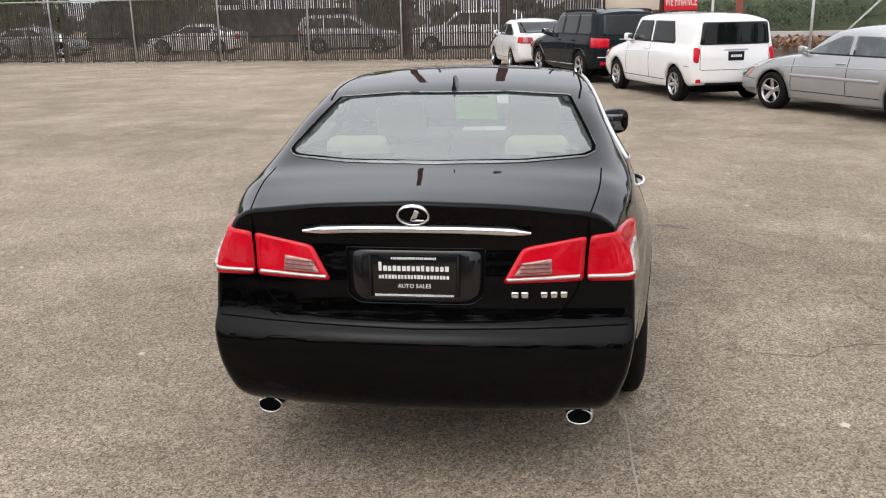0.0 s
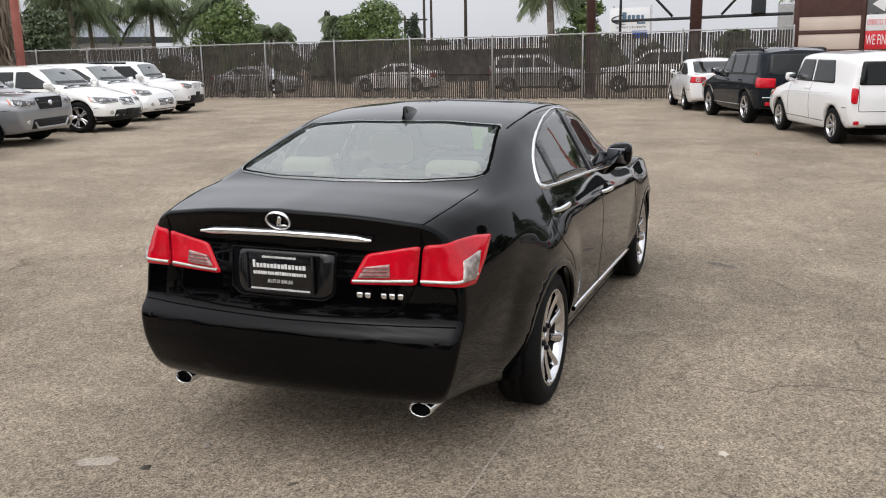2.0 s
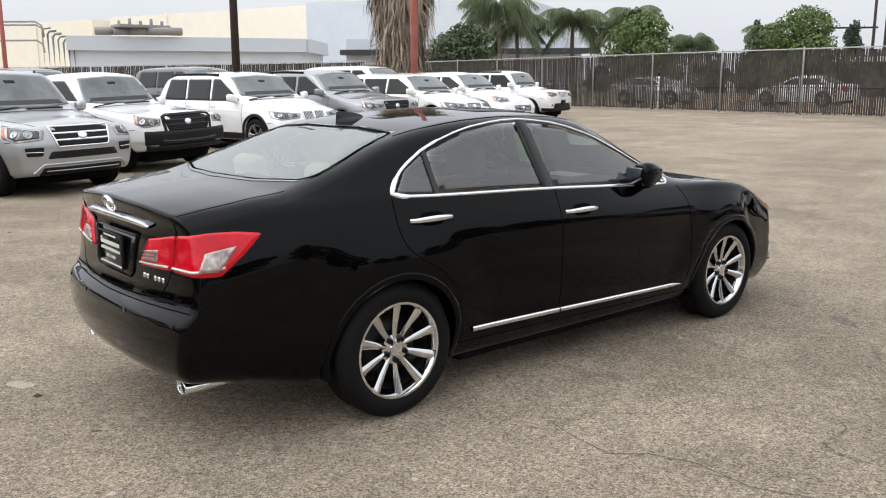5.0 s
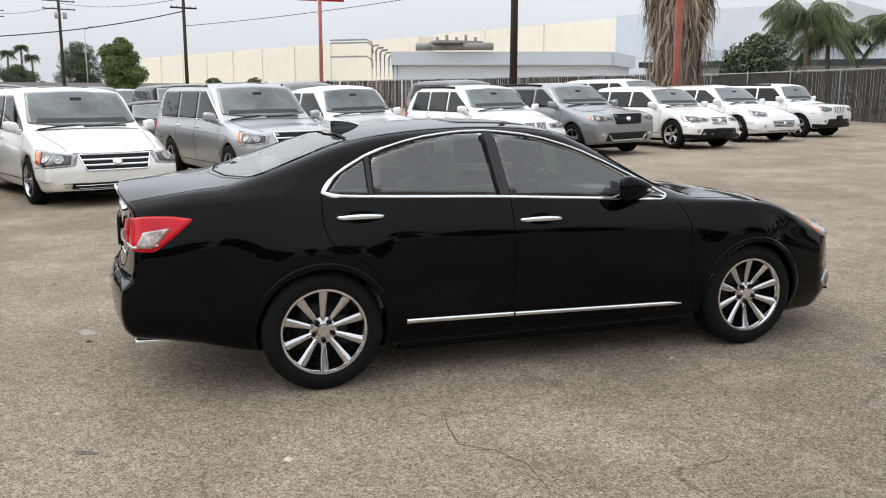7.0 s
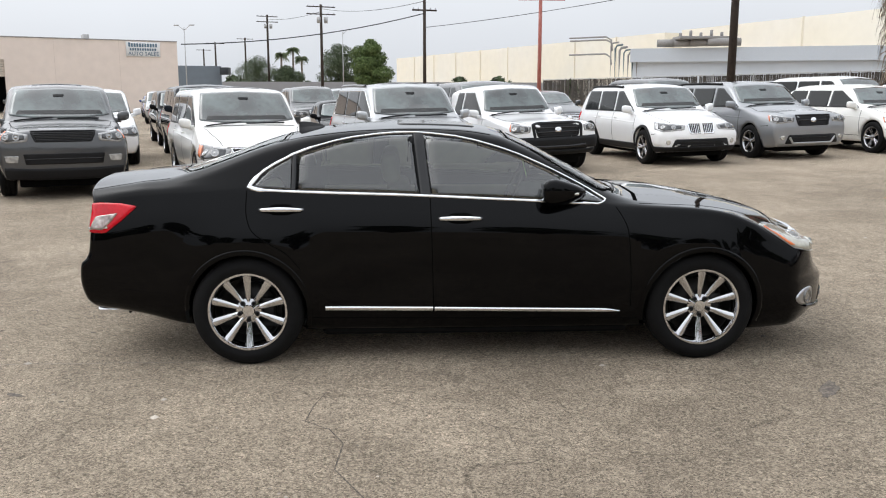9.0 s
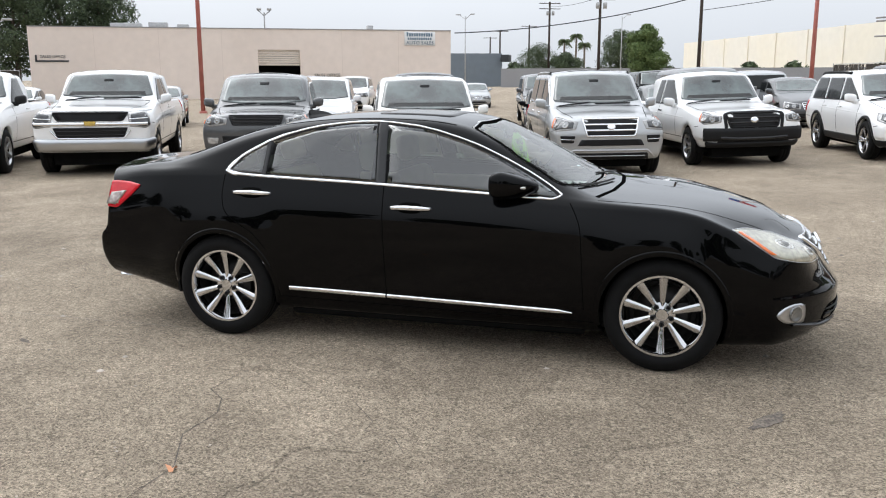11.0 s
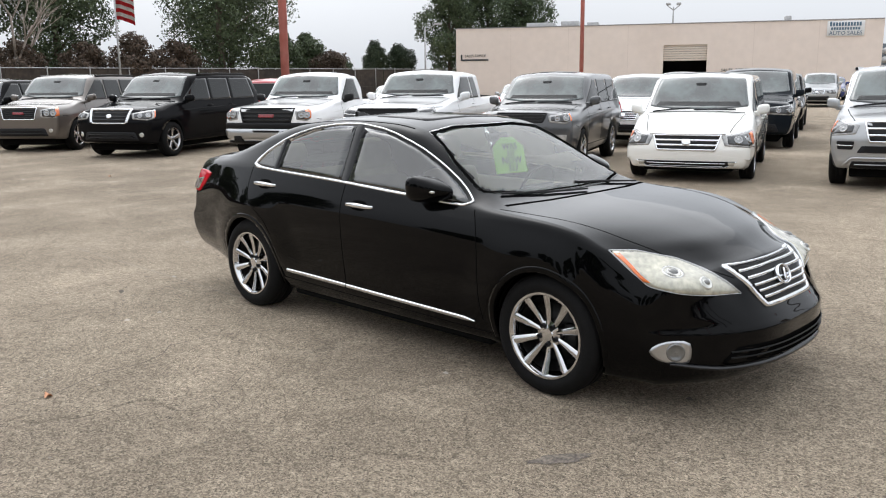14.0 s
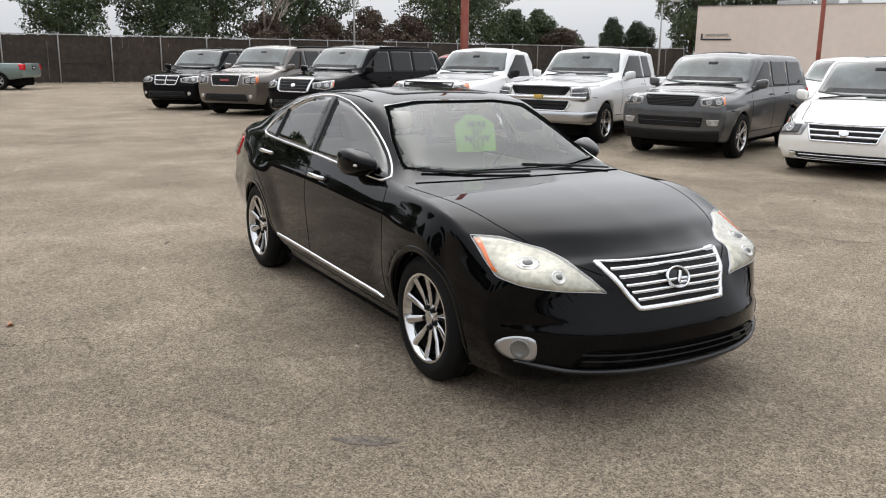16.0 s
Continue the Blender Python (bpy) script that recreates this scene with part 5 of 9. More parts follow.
def parked_car(name, label, category, sp, col, at, heading, group="parked cars", wheel="five", R=0.36, splits=(0.15, -0.85), side_end=None, grille=None, lamps=None,
               cladding=False, rails=False, intake=True, tails=None, plate=None, chrome=False, two_tone=None, detail=True, handle_mat=None, badge=True, side_glass=None, headlamp_mat=None, amber=True, trims=(), panels=(), amber_w=0.03, sunroof=False, molding=0.0, bulbs=True):
    """A parked car: skin, glass, lamps, grille, mirrors, wheels; at is the point of the ground under its middle, heading its forward direction in degrees from east."""
    x0, y0_ = at
    a = radians(heading)
    f = Vector((math.cos(a), math.sin(a), 0))
    r = Vector((math.sin(a), -math.cos(a), 0))
    zf = lot_z(x0 + f.x * 1.35, y0_ + f.y * 1.35)
    zb = lot_z(x0 - f.x * 1.35, y0_ - f.y * 1.35)
    zr, zl = lot_z(x0 + r.x * 0.8, y0_ + r.y * 0.8), lot_z(x0 - r.x * 0.8, y0_ - r.y * 0.8)
    m = Matrix.Translation((x0, y0_, (zf + zb + zr + zl) / 4)) @ Matrix.Rotation(a - math.pi / 2, 4, "Z") @ Matrix.Rotation(math.atan2(zf - zb, 2.7), 4, "X") @ Matrix.Rotation(math.atan2(zl - zr, 1.6), 4, "Y")
    car = thing(name, label, category, group, m)
    body_mat = colour(col)
    sh = Shell(sp)
    H, belt, kind, hw = sp["H"], sp["beltz"], sp["kind"], sp["half"]
    wsb, wst, yf, yr = sp["wsb"], sp["wst"], sp["yf"], sp["yr"]
    RA = R + 0.045
    axles = [(yr, R), (yf, R)]
    if kind == "pickup":
        by, bz = sp["bed"]
        sh.cut([(-hw * 0.80, sp["y0"] + 0.1), (hw * 0.80, sp["y0"] + 0.1), (hw * 0.80, by - 0.1), (-hw * 0.80, by - 0.1)], 0.3, "above")
    sh.arches(axles, RA, inner=hw - 0.38, lip=0.05)
    part("body", sh.bm, body_mat, car)
    if kind == "pickup":
        t = bmesh.new()
        xw = hw * 0.80 + 0.03
        ya, yb, z0 = sp["y0"] + 0.07, by - 0.07, bz - 0.50
        c = [t.verts.new(p) for p in ((-xw, ya, bz - 0.02), (xw, ya, bz - 0.02), (xw, yb, bz - 0.02), (-xw, yb, bz - 0.02), (-xw, ya, z0), (xw, ya, z0), (xw, yb, z0), (-xw, yb, z0))]
        for q in ((0, 1, 5, 4), (1, 2, 6, 5), (2, 3, 7, 6), (3, 0, 4, 7), (4, 5, 6, 7)):
            t.faces.new([c[i] for i in q])
        part("bed_liner", t, M_PLASTIC, car, smooth_shade=False)
    wheel_wells(car, hw, axles, RA, inner=hw - 0.4)
    under = bmesh.new()
    box(under, -hw + 0.30, hw - 0.30, sp["y0"] + 0.30, sp["y1"] - 0.34, 0.17, sp["silz"] + 0.12, 0.03)
    part("underbody", under, M_UNDER, car)
    if wheel == "five":
        wheel_meshes(wheel + str(R), R, 0.23, R * 0.66, 5, M_ALLOY, spoke_w=(0.032, 0.045))
    elif wheel == "ten":
        wheel_meshes(wheel + str(R), R, 0.23, R * 0.68, 10, M_ALLOY, twin=True, spoke_w=(0.016, 0.022))
    elif wheel == "black":
        wheel_meshes(wheel + str(R), R, 0.23, R * 0.64, 6, M_SATIN, spoke_w=(0.03, 0.04))
    else:
        wheel_meshes(wheel + str(R), R, 0.2, R * 0.64, 7, M_ALLOY, spoke_w=(0.028, 0.034))
    add_wheels(car, wheel + str(R), hw - 0.125, yr, yf, R, 0.23)
    # glass
    top_z, low_z = H - 0.155, belt + 0.035
    rear_y = sp["y0"] + (0.42 if kind != "saloon" else 1.0) if side_end is None else side_end
    A, B = (wsb - 0.16, low_z), (wst - 0.10, top_z)
    lean = 0.16 if kind != "saloon" else 0.62
    if kind == "pickup":
        rear_y, lean = sp["bed"][0] + 0.14, 0.06
    cuts = [y for y in (splits if kind == "pickup" else [y - 0.30 for y in splits]) if y > rear_y + 0.25]
    stops = [None] + list(cuts) + [rear_y]
    names = ["front_door_window", "rear_door_window", "quarter_window", "quarter_window"]
    for i in range(len(stops) - 1):
        y_b, y_a = stops[i], stops[i + 1]
        gap = 0.035
        poly = [A, B] if y_b is None else [(y_b - gap, low_z), (y_b - gap, top_z)]
        poly += [(y_a + gap, top_z), (y_a + gap, low_z)] if y_a != rear_y else [(rear_y + lean, top_z), (rear_y, low_z + 0.03), (rear_y + 0.02, low_z)]
        both(names[i], patch(sh.side, poly, 0.004, 48, 8, 0.005, 0.8), side_glass or M_DARKGLASS, car)
    if detail and chrome:
        both("window_trim", strip(sh.side, [A, B, (rear_y + lean, top_z), (rear_y, low_z + 0.03), (rear_y + 0.02, low_z)], 0.02, 0.007, True, 70), M_CHROME, car)
    elif detail:
        both("window_trim", strip(sh.side, [A, (rear_y + 0.02, low_z)], 0.025, 0.006, False, 30), M_PLASTIC, car)
    wlo, whi = hw * 0.835, sp["roof_w"] - 0.085
    zl_ = sp["cowl"] + 0.035
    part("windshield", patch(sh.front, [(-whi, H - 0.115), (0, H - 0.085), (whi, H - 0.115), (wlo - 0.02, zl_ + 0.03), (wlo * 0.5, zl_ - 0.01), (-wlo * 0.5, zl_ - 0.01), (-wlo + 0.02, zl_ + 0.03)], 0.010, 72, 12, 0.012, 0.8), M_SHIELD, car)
    if kind == "pickup":
        rz0, rz1, rwid = belt + 0.06, H - 0.15, sp["roof_w"] - 0.13
    elif kind == "saloon":
        rz0, rz1, rwid = belt + 0.09, H - 0.115, sp["roof_w"] - 0.10
    else:
        rz0, rz1, rwid = belt + 0.02, H - 0.17, sp["roof_w"] - 0.09
    part("rear_window", patch(sh.rear, [(-rwid, rz1), (rwid, rz1), (rwid + 0.05, rz0), (-rwid - 0.05, rz0)], 0.008, 56, 9, 0.010, 1), M_DARKGLASS, car)
    if detail:
        part("interior_mirror", patch(sh.front, [(-0.09, H - 0.19), (0.09, H - 0.19), (0.08, H - 0.235), (-0.08, H - 0.235)], 0.013, 20, 3, 0.004, 0.4), M_PLASTIC, car)
        part("dashboard_top", patch(sh.front, [(-hw * 0.66, zl_ + 0.10), (hw * 0.66, zl_ + 0.10), (hw * 0.70, zl_ + 0.035), (-hw * 0.70, zl_ + 0.035)], 0.0125, 40, 6, 0.004, 0.4), M_DASH, car)
    if sunroof:
        part("sunroof", patch(sh.above, [(-0.40, wst - 0.22), (0.40, wst - 0.22), (0.40, wst - 0.80), (-0.40, wst - 0.80)], 0.005, 40, 5, 0.006, 1), M_DARKGLASS, car, "dark glass sunroof")
    if molding:
        both("side_molding", strip(sh.side, [(yr + RA + 0.06, molding), (yf - RA - 0.06, molding)], 0.05, 0.014, n=30), body_mat, car)
    # shut lines and handles
    lines = [[(wsb - 0.02, belt - 0.03), (wsb - 0.0, sp["silz"] + 0.18)]] + [[(y, belt), (y, sp["silz"] + 0.16)] for y in cuts[:2]]
    if detail:
        for ln in lines:
            both("door_gap", strip(sh.side, ln, 0.012, 0.0015, n=16, sink=0.001), M_GROOVE, car)
        both("hood_gap", strip(sh.above, [(hw * 0.80, wsb + 0.15), (hw * 0.76, yf), (hw * 0.64, sp["y1"] - 0.2)], 0.012, 0.0015, n=24, sink=0.001), M_GROOVE, car)
        part("cowl", strip(sh.above, [(-hw * 0.78, wsb - 0.0), (0, wsb + 0.10), (hw * 0.78, wsb - 0.0)], 0.07, 0.003, n=24, sink=0.002), M_PLASTIC, car)
        for sgn in (0.0, 1.0):
            part("wiper", strip(sh.above, [(-0.62 * hw + sgn * hw * 0.75, wsb - 0.09), (0.05 * hw + sgn * hw * 0.68, wsb - 0.02)], 0.02, 0.02, n=12, sink=-0.004), M_PLASTIC, car)
        both("bumper_gap", strip(sh.side, [(yf + RA + 0.01, sp["nose"] - 0.26), (sp["y1"] - 0.30, sp["nose"] - 0.24)], 0.010, 0.0015, n=10, sink=0.001), M_GROOVE, car)
        both("bumper_gap", strip(sh.side, [(yr - RA - 0.01, belt - 0.36), (sp["y0"] + 0.16, belt - 0.36)], 0.010, 0.0015, n=10, sink=0.001), M_GROOVE, car)
        both("waist_crease", strip(sh.side, [(yr + 0.1, belt - 0.13), (0.0, belt - 0.16), (yf - 0.25, belt - 0.19)], 0.022, 0.003, n=30), body_mat, car)
        both("sill_line", strip(sh.side, [(yr + RA + 0.04, sp["silz"] + 0.15), (yf - RA - 0.04, sp["silz"] + 0.15)], 0.012, 0.003, n=20), M_GROOVE, car)
    hm = handle_mat or body_mat
    for y in ([cuts[0] + 0.14] if cuts else [wsb - 1.05]) + ([cuts[1] + 0.14] if len(cuts) > 1 else []):
        x = sh.side(y, belt - 0.10)[0].x
        both("door_handle", handle(y, belt - 0.10, x, 0.2), hm, car)
    mz = belt + 0.09
    mx_ = sh.side(wsb - 0.22, belt)[0].x
    size = (0.20, 0.17, 0.165) if kind != "saloon" else (0.17, 0.15, 0.125)
    both("door_mirror", mirror_housing(wsb - 0.24, mz, mx_ - 0.03, *size), M_PLASTIC if (kind == "pickup" and handle_mat is None) else body_mat, car)
    both("mirror_glass", mirror_glass(wsb - 0.24, mz, mx_ - 0.03, *size), M_CHROME, car)
    if rails:
        both("roof_rail", strip(sh.above, [(sp["roof_w"] - 0.04, wst - 0.25), (sp["roof_w"] - 0.03, 0), (sp["roof_w"] - 0.06, sp["y0"] + 0.55)], 0.035, 0.045, n=30), M_SATIN if chrome else M_PLASTIC, car)
    if cladding:
        both("sill_cladding", strip(sh.side, [(yr + RA, sp["silz"] + 0.09), (yf - RA, sp["silz"] + 0.09)], 0.15, 0.012, n=24), two_tone or M_PLASTIC, car)
        for cy, cz in axles:
            arc = [(cy + (RA + 0.025) * math.cos(radians(t)), cz + (RA + 0.025) * math.sin(radians(t))) for t in range(-8, 190, 9)]
            both("arch_cladding", strip(sh.side, arc, 0.06, 0.012, n=30), two_tone or M_PLASTIC, car)
    # front
    y1, nose = sp["y1"], sp["nose"]
    gw, gz0, gz1, bars, gm = grille or (0.36, nose - 0.28, nose - 0.08, 3, "chrome")
    taper = 0.86
    poly = [(-gw, gz1), (gw, gz1), (gw * taper, gz0), (-gw * taper, gz0)]
    g = part("grille", patch(sh.front, poly, 0.004, 40, 4, 0.01), M_PLASTIC, car)
    fm = {"chrome": M_CHROME, "body": body_mat, "black": M_PLASTIC, "rim": M_CHROME}[gm]
    part("grille_frame", strip(sh.front, poly, 0.03, 0.016, True, 60), fm, g)
    for k in range(bars):
        z = gz0 + (gz1 - gz0) * (k + 1) / (bars + 1)
        w = gw * (taper + (1 - taper) * (z - gz0) / (gz1 - gz0)) - 0.01
        part("grille_bar", strip(sh.front, [(-w, z), (w, z)], 0.032 if bars < 4 else 0.018, 0.012, n=20, sink=-0.002), {"body": M_CHROME, "rim": M_GLOSSBLACK, "black": M_GLOSSBLACK}.get(gm, fm), g)
    at_, nr_ = sh.front(0, (gz0 + gz1) / 2)
    if badge:
        bd = bmesh.new()
        lathe(bd, [(0.0005, 0.024), (0.03, 0.024), (0.06, 0.022), (0.064, 0.014), (0.064, -0.005)], 24, Matrix.Translation(at_) @ nr_.to_track_quat("X", "Z").to_matrix().to_4x4() @ Matrix.Diagonal((1, 1.1, 0.85, 1)))
        part("badge", bd, M_CHROME, g)
    hin, hz0, hz1, wrap = lamps or (gw + 0.03, nose - 0.28, nose - 0.06, 0.42)
    s2 = math.sqrt(2)
    fy = sh.front(hin, (hz0 + hz1) / 2)[0].y
    ui, uo = (hin - fy) / s2, (hw * 0.97 - (y1 - wrap)) / s2
    um = ui + (uo - ui) * 0.55
    hp = [(ui, hz0 + 0.03), (ui, hz1 - 0.045), (um, hz1), (uo, hz1 + 0.02), (uo - 0.06, hz0 + 0.05), (um, hz0)]
    h1, h2 = both("headlamp", patch(sh.front_corner, hp, 0.006, 40, 5, 0.01, 0.45, 0.004), headlamp_mat or M_PARKLAMP, car)
    bowl = patch(sh.front_corner, [(ui + (uo - ui) * 0.08, hz0 + 0.055), (ui + (uo - ui) * 0.10, hz1 - 0.06), (um, hz1 - 0.022), (ui + (uo - ui) * 0.82, hz1 - 0.008), (ui + (uo - ui) * 0.76, hz0 + 0.06), (um, hz0 + 0.025)], 0.0125, 30, 3, 0.003, 0.3)
    bowl2 = mirrored(bowl)
    part("lamp_bowl", bowl, M_BEZEL, h1)
    part("lamp_bowl", bowl2, M_BEZEL, h2)
    for u in (ui + (uo - ui) * 0.30, ui + (uo - ui) * 0.60) if bulbs else ():
        p_, n_ = sh.front_corner(u, (hz0 + hz1) / 2)
        t = bmesh.new()
        rr = (hz1 - hz0) * 0.29
        lathe(t, [(rr, 0.0), (rr, 0.022), (rr * 0.84, 0.026), (rr * 0.66, 0.014), (rr * 0.45, 0.018), (0.0005, 0.03)], 20, Matrix.Translation(p_) @ n_.to_track_quat("X", "Z").to_matrix().to_4x4())
        t2 = mirrored(t)
        part("reflector", t, M_LAMPBOWL, h1)
        part("reflector", t2, M_LAMPBOWL, h2)
    if amber:
        t = patch(sh.front_corner, [(uo - 0.015 - amber_w, hz1 - 0.02), (uo - 0.015, hz1), (uo - 0.05, hz0 + 0.065), (uo - 0.045 - amber_w, hz0 + 0.045)], 0.014, 20, 2, 0.003)
        t2 = mirrored(t)
        part("amber_marker", t, M_AMBER, h1)
        part("amber_marker", t2, M_AMBER, h2)
    if intake:
        lz = sp["silz"] + 0.10
        hz = min(gz0 - 0.10, lz + 0.19)
        part("lower_intake", patch(sh.front, [(-hw * 0.62, hz), (hw * 0.62, hz), (hw * 0.70, lz), (-hw * 0.70, lz)], 0.005, 40, 3, 0.01, 1), M_PLASTIC, car)
        for k in (0.35, 0.7):
            part("intake_bar", strip(sh.front, [(-hw * 0.6, lz + (hz - lz) * k), (hw * 0.6, lz + (hz - lz) * k)], 0.014, 0.014, n=20), M_GLOSSBLACK, car)
        if intake == "skid":
            part("skid_plate", strip(sh.front, [(-hw * 0.60, lz + 0.14), (-hw * 0.5, lz + 0.01), (hw * 0.5, lz + 0.01), (hw * 0.60, lz + 0.14)], 0.045, 0.022, n=50), M_SATIN, car)
        if intake == "clad":
            part("bumper_cladding", strip(sh.front, [(-hw * 0.92, lz - 0.02), (hw * 0.92, lz - 0.02)], 0.13, 0.014, n=40), M_PLASTIC, car)
        if intake == "chrome":
            part("chrome_bumper", strip(sh.front, [(-hw * 0.93, hz + 0.02), (hw * 0.93, hz + 0.02)], 0.2, 0.04, n=50), M_SATIN, car, "brushed chrome front bumper")
        if detail:
            for x in (hw * 0.76,):
                p_, n_ = sh.front(x, lz + 0.13)
                t = bmesh.new()
                lathe(t, [(0.05, 0.0), (0.05, 0.012), (0.038, 0.016), (0.0005, 0.01)], 18, Matrix.Translation(p_) @ n_.to_track_quat("X", "Z").to_matrix().to_4x4())
                both("fog_lamp", t, M_CLEAR, car)
    for nm, m_, pts, w_, off_ in trims:
        part(nm, strip(sh.front, pts, w_, off_, n=44), m_, car)
    for nm, m_, poly, off_ in panels:
        part(nm, patch(sh.front, poly, off_, 44, 6, 0.01, 0.4), m_, car)
    # rear
    tx0, tz0, tz1, tw = tails or (hw * 0.72, belt - 0.28, belt - 0.02, 0.2)
    ry = sh.rear(tx0, (tz0 + tz1) / 2)[0].y
    ui, uo = (tx0 + ry) / s2, (hw * 0.97 + sp["y0"] + tw) / s2
    both("tail_lamp", patch(sh.rear_corner, [(ui, tz0), (ui, tz1 - 0.02), (uo, tz1), (uo - 0.02, tz0 + 0.02)], 0.008, 36, 4, 0.01, 1, 0.006), M_RED, car, "red tail lamp")
    py_ = sh.rear(0, belt - 0.16)[0].y
    t = bmesh.new()
    box(t, -0.155, 0.155, py_ - 0.02, py_ + 0.01, belt - 0.26, belt - 0.10, 0.006)
    pl = part("number_plate", t, M_PLASTIC, car)
    t = bmesh.new()
    for k in range(5):
        box(t, -0.11 + 0.045 * k, -0.075 + 0.045 * k, py_ - 0.024, py_ - 0.019, belt - 0.20, belt - 0.155)
    part("plate_bars", t, M_WHITEPLASTIC, pl, smooth_shade=False)
    if plate:
        pf = sh.front(0, plate)[0].y
        t = bmesh.new()
        box(t, -0.155, 0.155, pf - 0.005, pf + 0.022, plate - 0.07, plate + 0.07, 0.006)
        part("number_plate", t, M_PLASTIC, car)
    return car, sh


def level(half, z, dip=0.0):
    """A level line across a car's nose."""
    return [(-half, z + dip), (-half * 0.5, z), (half * 0.5, z), (half, z + dip)]


def slot(w1, w0, z0, z1, x=0.0):
    return [(x - w1, z1), (x + w1, z1), (x + w0, z0), (x - w0, z0)]


M_GOLD = mat("gold_badge", (0.55, 0.38, 0.10), rough=0.25, metal=0.9)
SUV = dict(hood=1.02, cowl=1.12, belt=1.05, nose=0.90, sill=0.26)
ROW = "row of cars for sale"
# the row north of the aisle, facing the saloon
spec_twin = car_spec(4.65, 1.88, 1.68, 2.81, 0.86, "suv", tail_lean=0.38, **SUV)
twin_car, twin_skin = parked_car("parked_suv", "white compact SUV with a twin-opening grille, parked in a row", "SUV", spec_twin, "white", (-13.75, 5.35), 10, ROW, "ten", 0.365, (0.12, -0.80), cladding=True, rails=True, grille=(0.30, 0.66, 0.86, 0, "chrome"), lamps=(0.36, 0.70, 0.87, 0.45), amber=False, badge=False, intake="clad")
part("kidney_divider", strip(twin_skin.front, [(0, 0.64), (0, 0.885)], 0.07, 0.02, n=10), colour("white"), twin_car)
for k in range(12):
    x = (-0.27 + 0.04 * k) if k < 6 else (0.07 + 0.04 * (k - 6))
    part("kidney_bar", strip(twin_skin.front, [(x, 0.67), (x, 0.85)], 0.012, 0.014, n=6, sink=-0.002), M_CHROME, twin_car)
spec_crossover = car_spec(4.89, 1.88, 1.69, 2.89, 0.95, "suv", tail_lean=0.32, hood=1.06, cowl=1.15, belt=1.08, nose=0.98, sill=0.25, box_nose=True)
parked_car("parked_suv", "silver-grey crossover SUV with black wheel spokes, parked in a row", "SUV", spec_crossover, "steel", (-14.6, 7.92), 12, ROW, "five", 0.37, (0.15, -0.85), rails=True, intake="skid", grille=(0.42, 0.74, 0.95, 1, "black"), lamps=(0.47, 0.78, 0.95, 0.35))
spec_pearl = car_spec(4.63, 1.80, 1.58, 2.80, 0.83, "suv", tail_lean=0.55, hood=0.96, cowl=1.06, belt=1.0, nose=0.82, sill=0.24, roof_w=0.76)
parked_car("parked_suv", "pearl-white crossover with a low curved roof, parked in a row", "SUV", spec_pearl, "pearl", (-15.05, 11.0), 11, ROW, "ten", 0.36, (0.05, -0.85), grille=(0.30, 0.62, 0.79, 4, "chrome"), lamps=(0.36, 0.66, 0.82, 0.55), intake="clad", plate=0.46)
spec_sporty = car_spec(4.68, 1.92, 1.62, 2.80, 0.93, "suv", tail_lean=0.60, hood=0.97, cowl=1.08, belt=1.03, nose=0.80, sill=0.24, roof_w=0.75)
parked_car("parked_suv", "white sporty SUV with wide front intakes, parked in a row", "SUV", spec_sporty, "white", (-16.7, 14.2), 13, ROW, "ten", 0.365, (0.1, -0.80), grille=(0.50, 0.42, 0.62, 4, "body"), lamps=(0.52, 0.70, 0.88, 0.50), chrome=True)
spec_boxy = car_spec(4.41, 1.76, 1.66, 2.635, 0.85, "suv", tail_lean=0.12, hood=1.04, cowl=1.12, belt=1.08, nose=0.99, sill=0.28, box_nose=True, ws_top=0.42, roof_w=0.82)
parked_car("parked_suv", "white boxy small SUV with a black bumper, parked in a row", "SUV", spec_boxy, "white", (-17.9, 17.35), 16, ROW, "five", 0.355, (0.05, -0.80), rails=True, grille=(0.36, 0.74, 0.95, 0, "body"), lamps=(0.40, 0.78, 0.95, 0.18), intake="clad", plate=0.60, badge=False, trims=[("grille_slat", colour("white"), [(-0.27 + 0.09 * k, 0.735), (-0.27 + 0.09 * k, 0.955)], 0.04, 0.016) for k in range(7)])
spec_cab = car_spec(5.29, 1.89, 1.74, 3.24, 0.88, "pickup", hood=1.06, cowl=1.14, belt=1.07, nose=1.0, sill=0.36, box_nose=True, ws_base=0.86, ws_top=0.22, roof_w=0.76, bed=(-0.98, 1.12))
parked_car("pickup_truck", "white extended-cab pickup with black bumper trim, parked in a row", "pickup truck", spec_cab, "white", (-13.1, 1.85), 18, ROW, "black", 0.36, (-0.40,), grille=(0.50, 0.735, 0.98, 2, "black"), lamps=(0.58, 0.79, 0.98, 0.36), intake=True, handle_mat=M_PLASTIC,
           trims=[("black_bumper", M_PLASTIC, level(0.88, 0.60, 0.01), 0.24, 0.03), ("grille_surround", M_PLASTIC, [(-0.50, 0.72), (-0.53, 0.96), (-0.40, 1.0), (0.40, 1.0), (0.53, 0.96), (0.50, 0.72)], 0.06, 0.014), ("lower_lip", M_PLASTIC, level(0.82, 0.42, 0.01), 0.13, 0.03), ("bumper_step", M_GLOSSBLACK, level(0.60, 0.53, 0.02), 0.07, 0.045)])
spec_large = car_spec(5.12, 1.93, 1.83, 3.07, 0.91, "suv", tail_lean=0.28, hood=1.12, cowl=1.20, belt=1.14, nose=1.04, sill=0.28, roof_w=0.80)
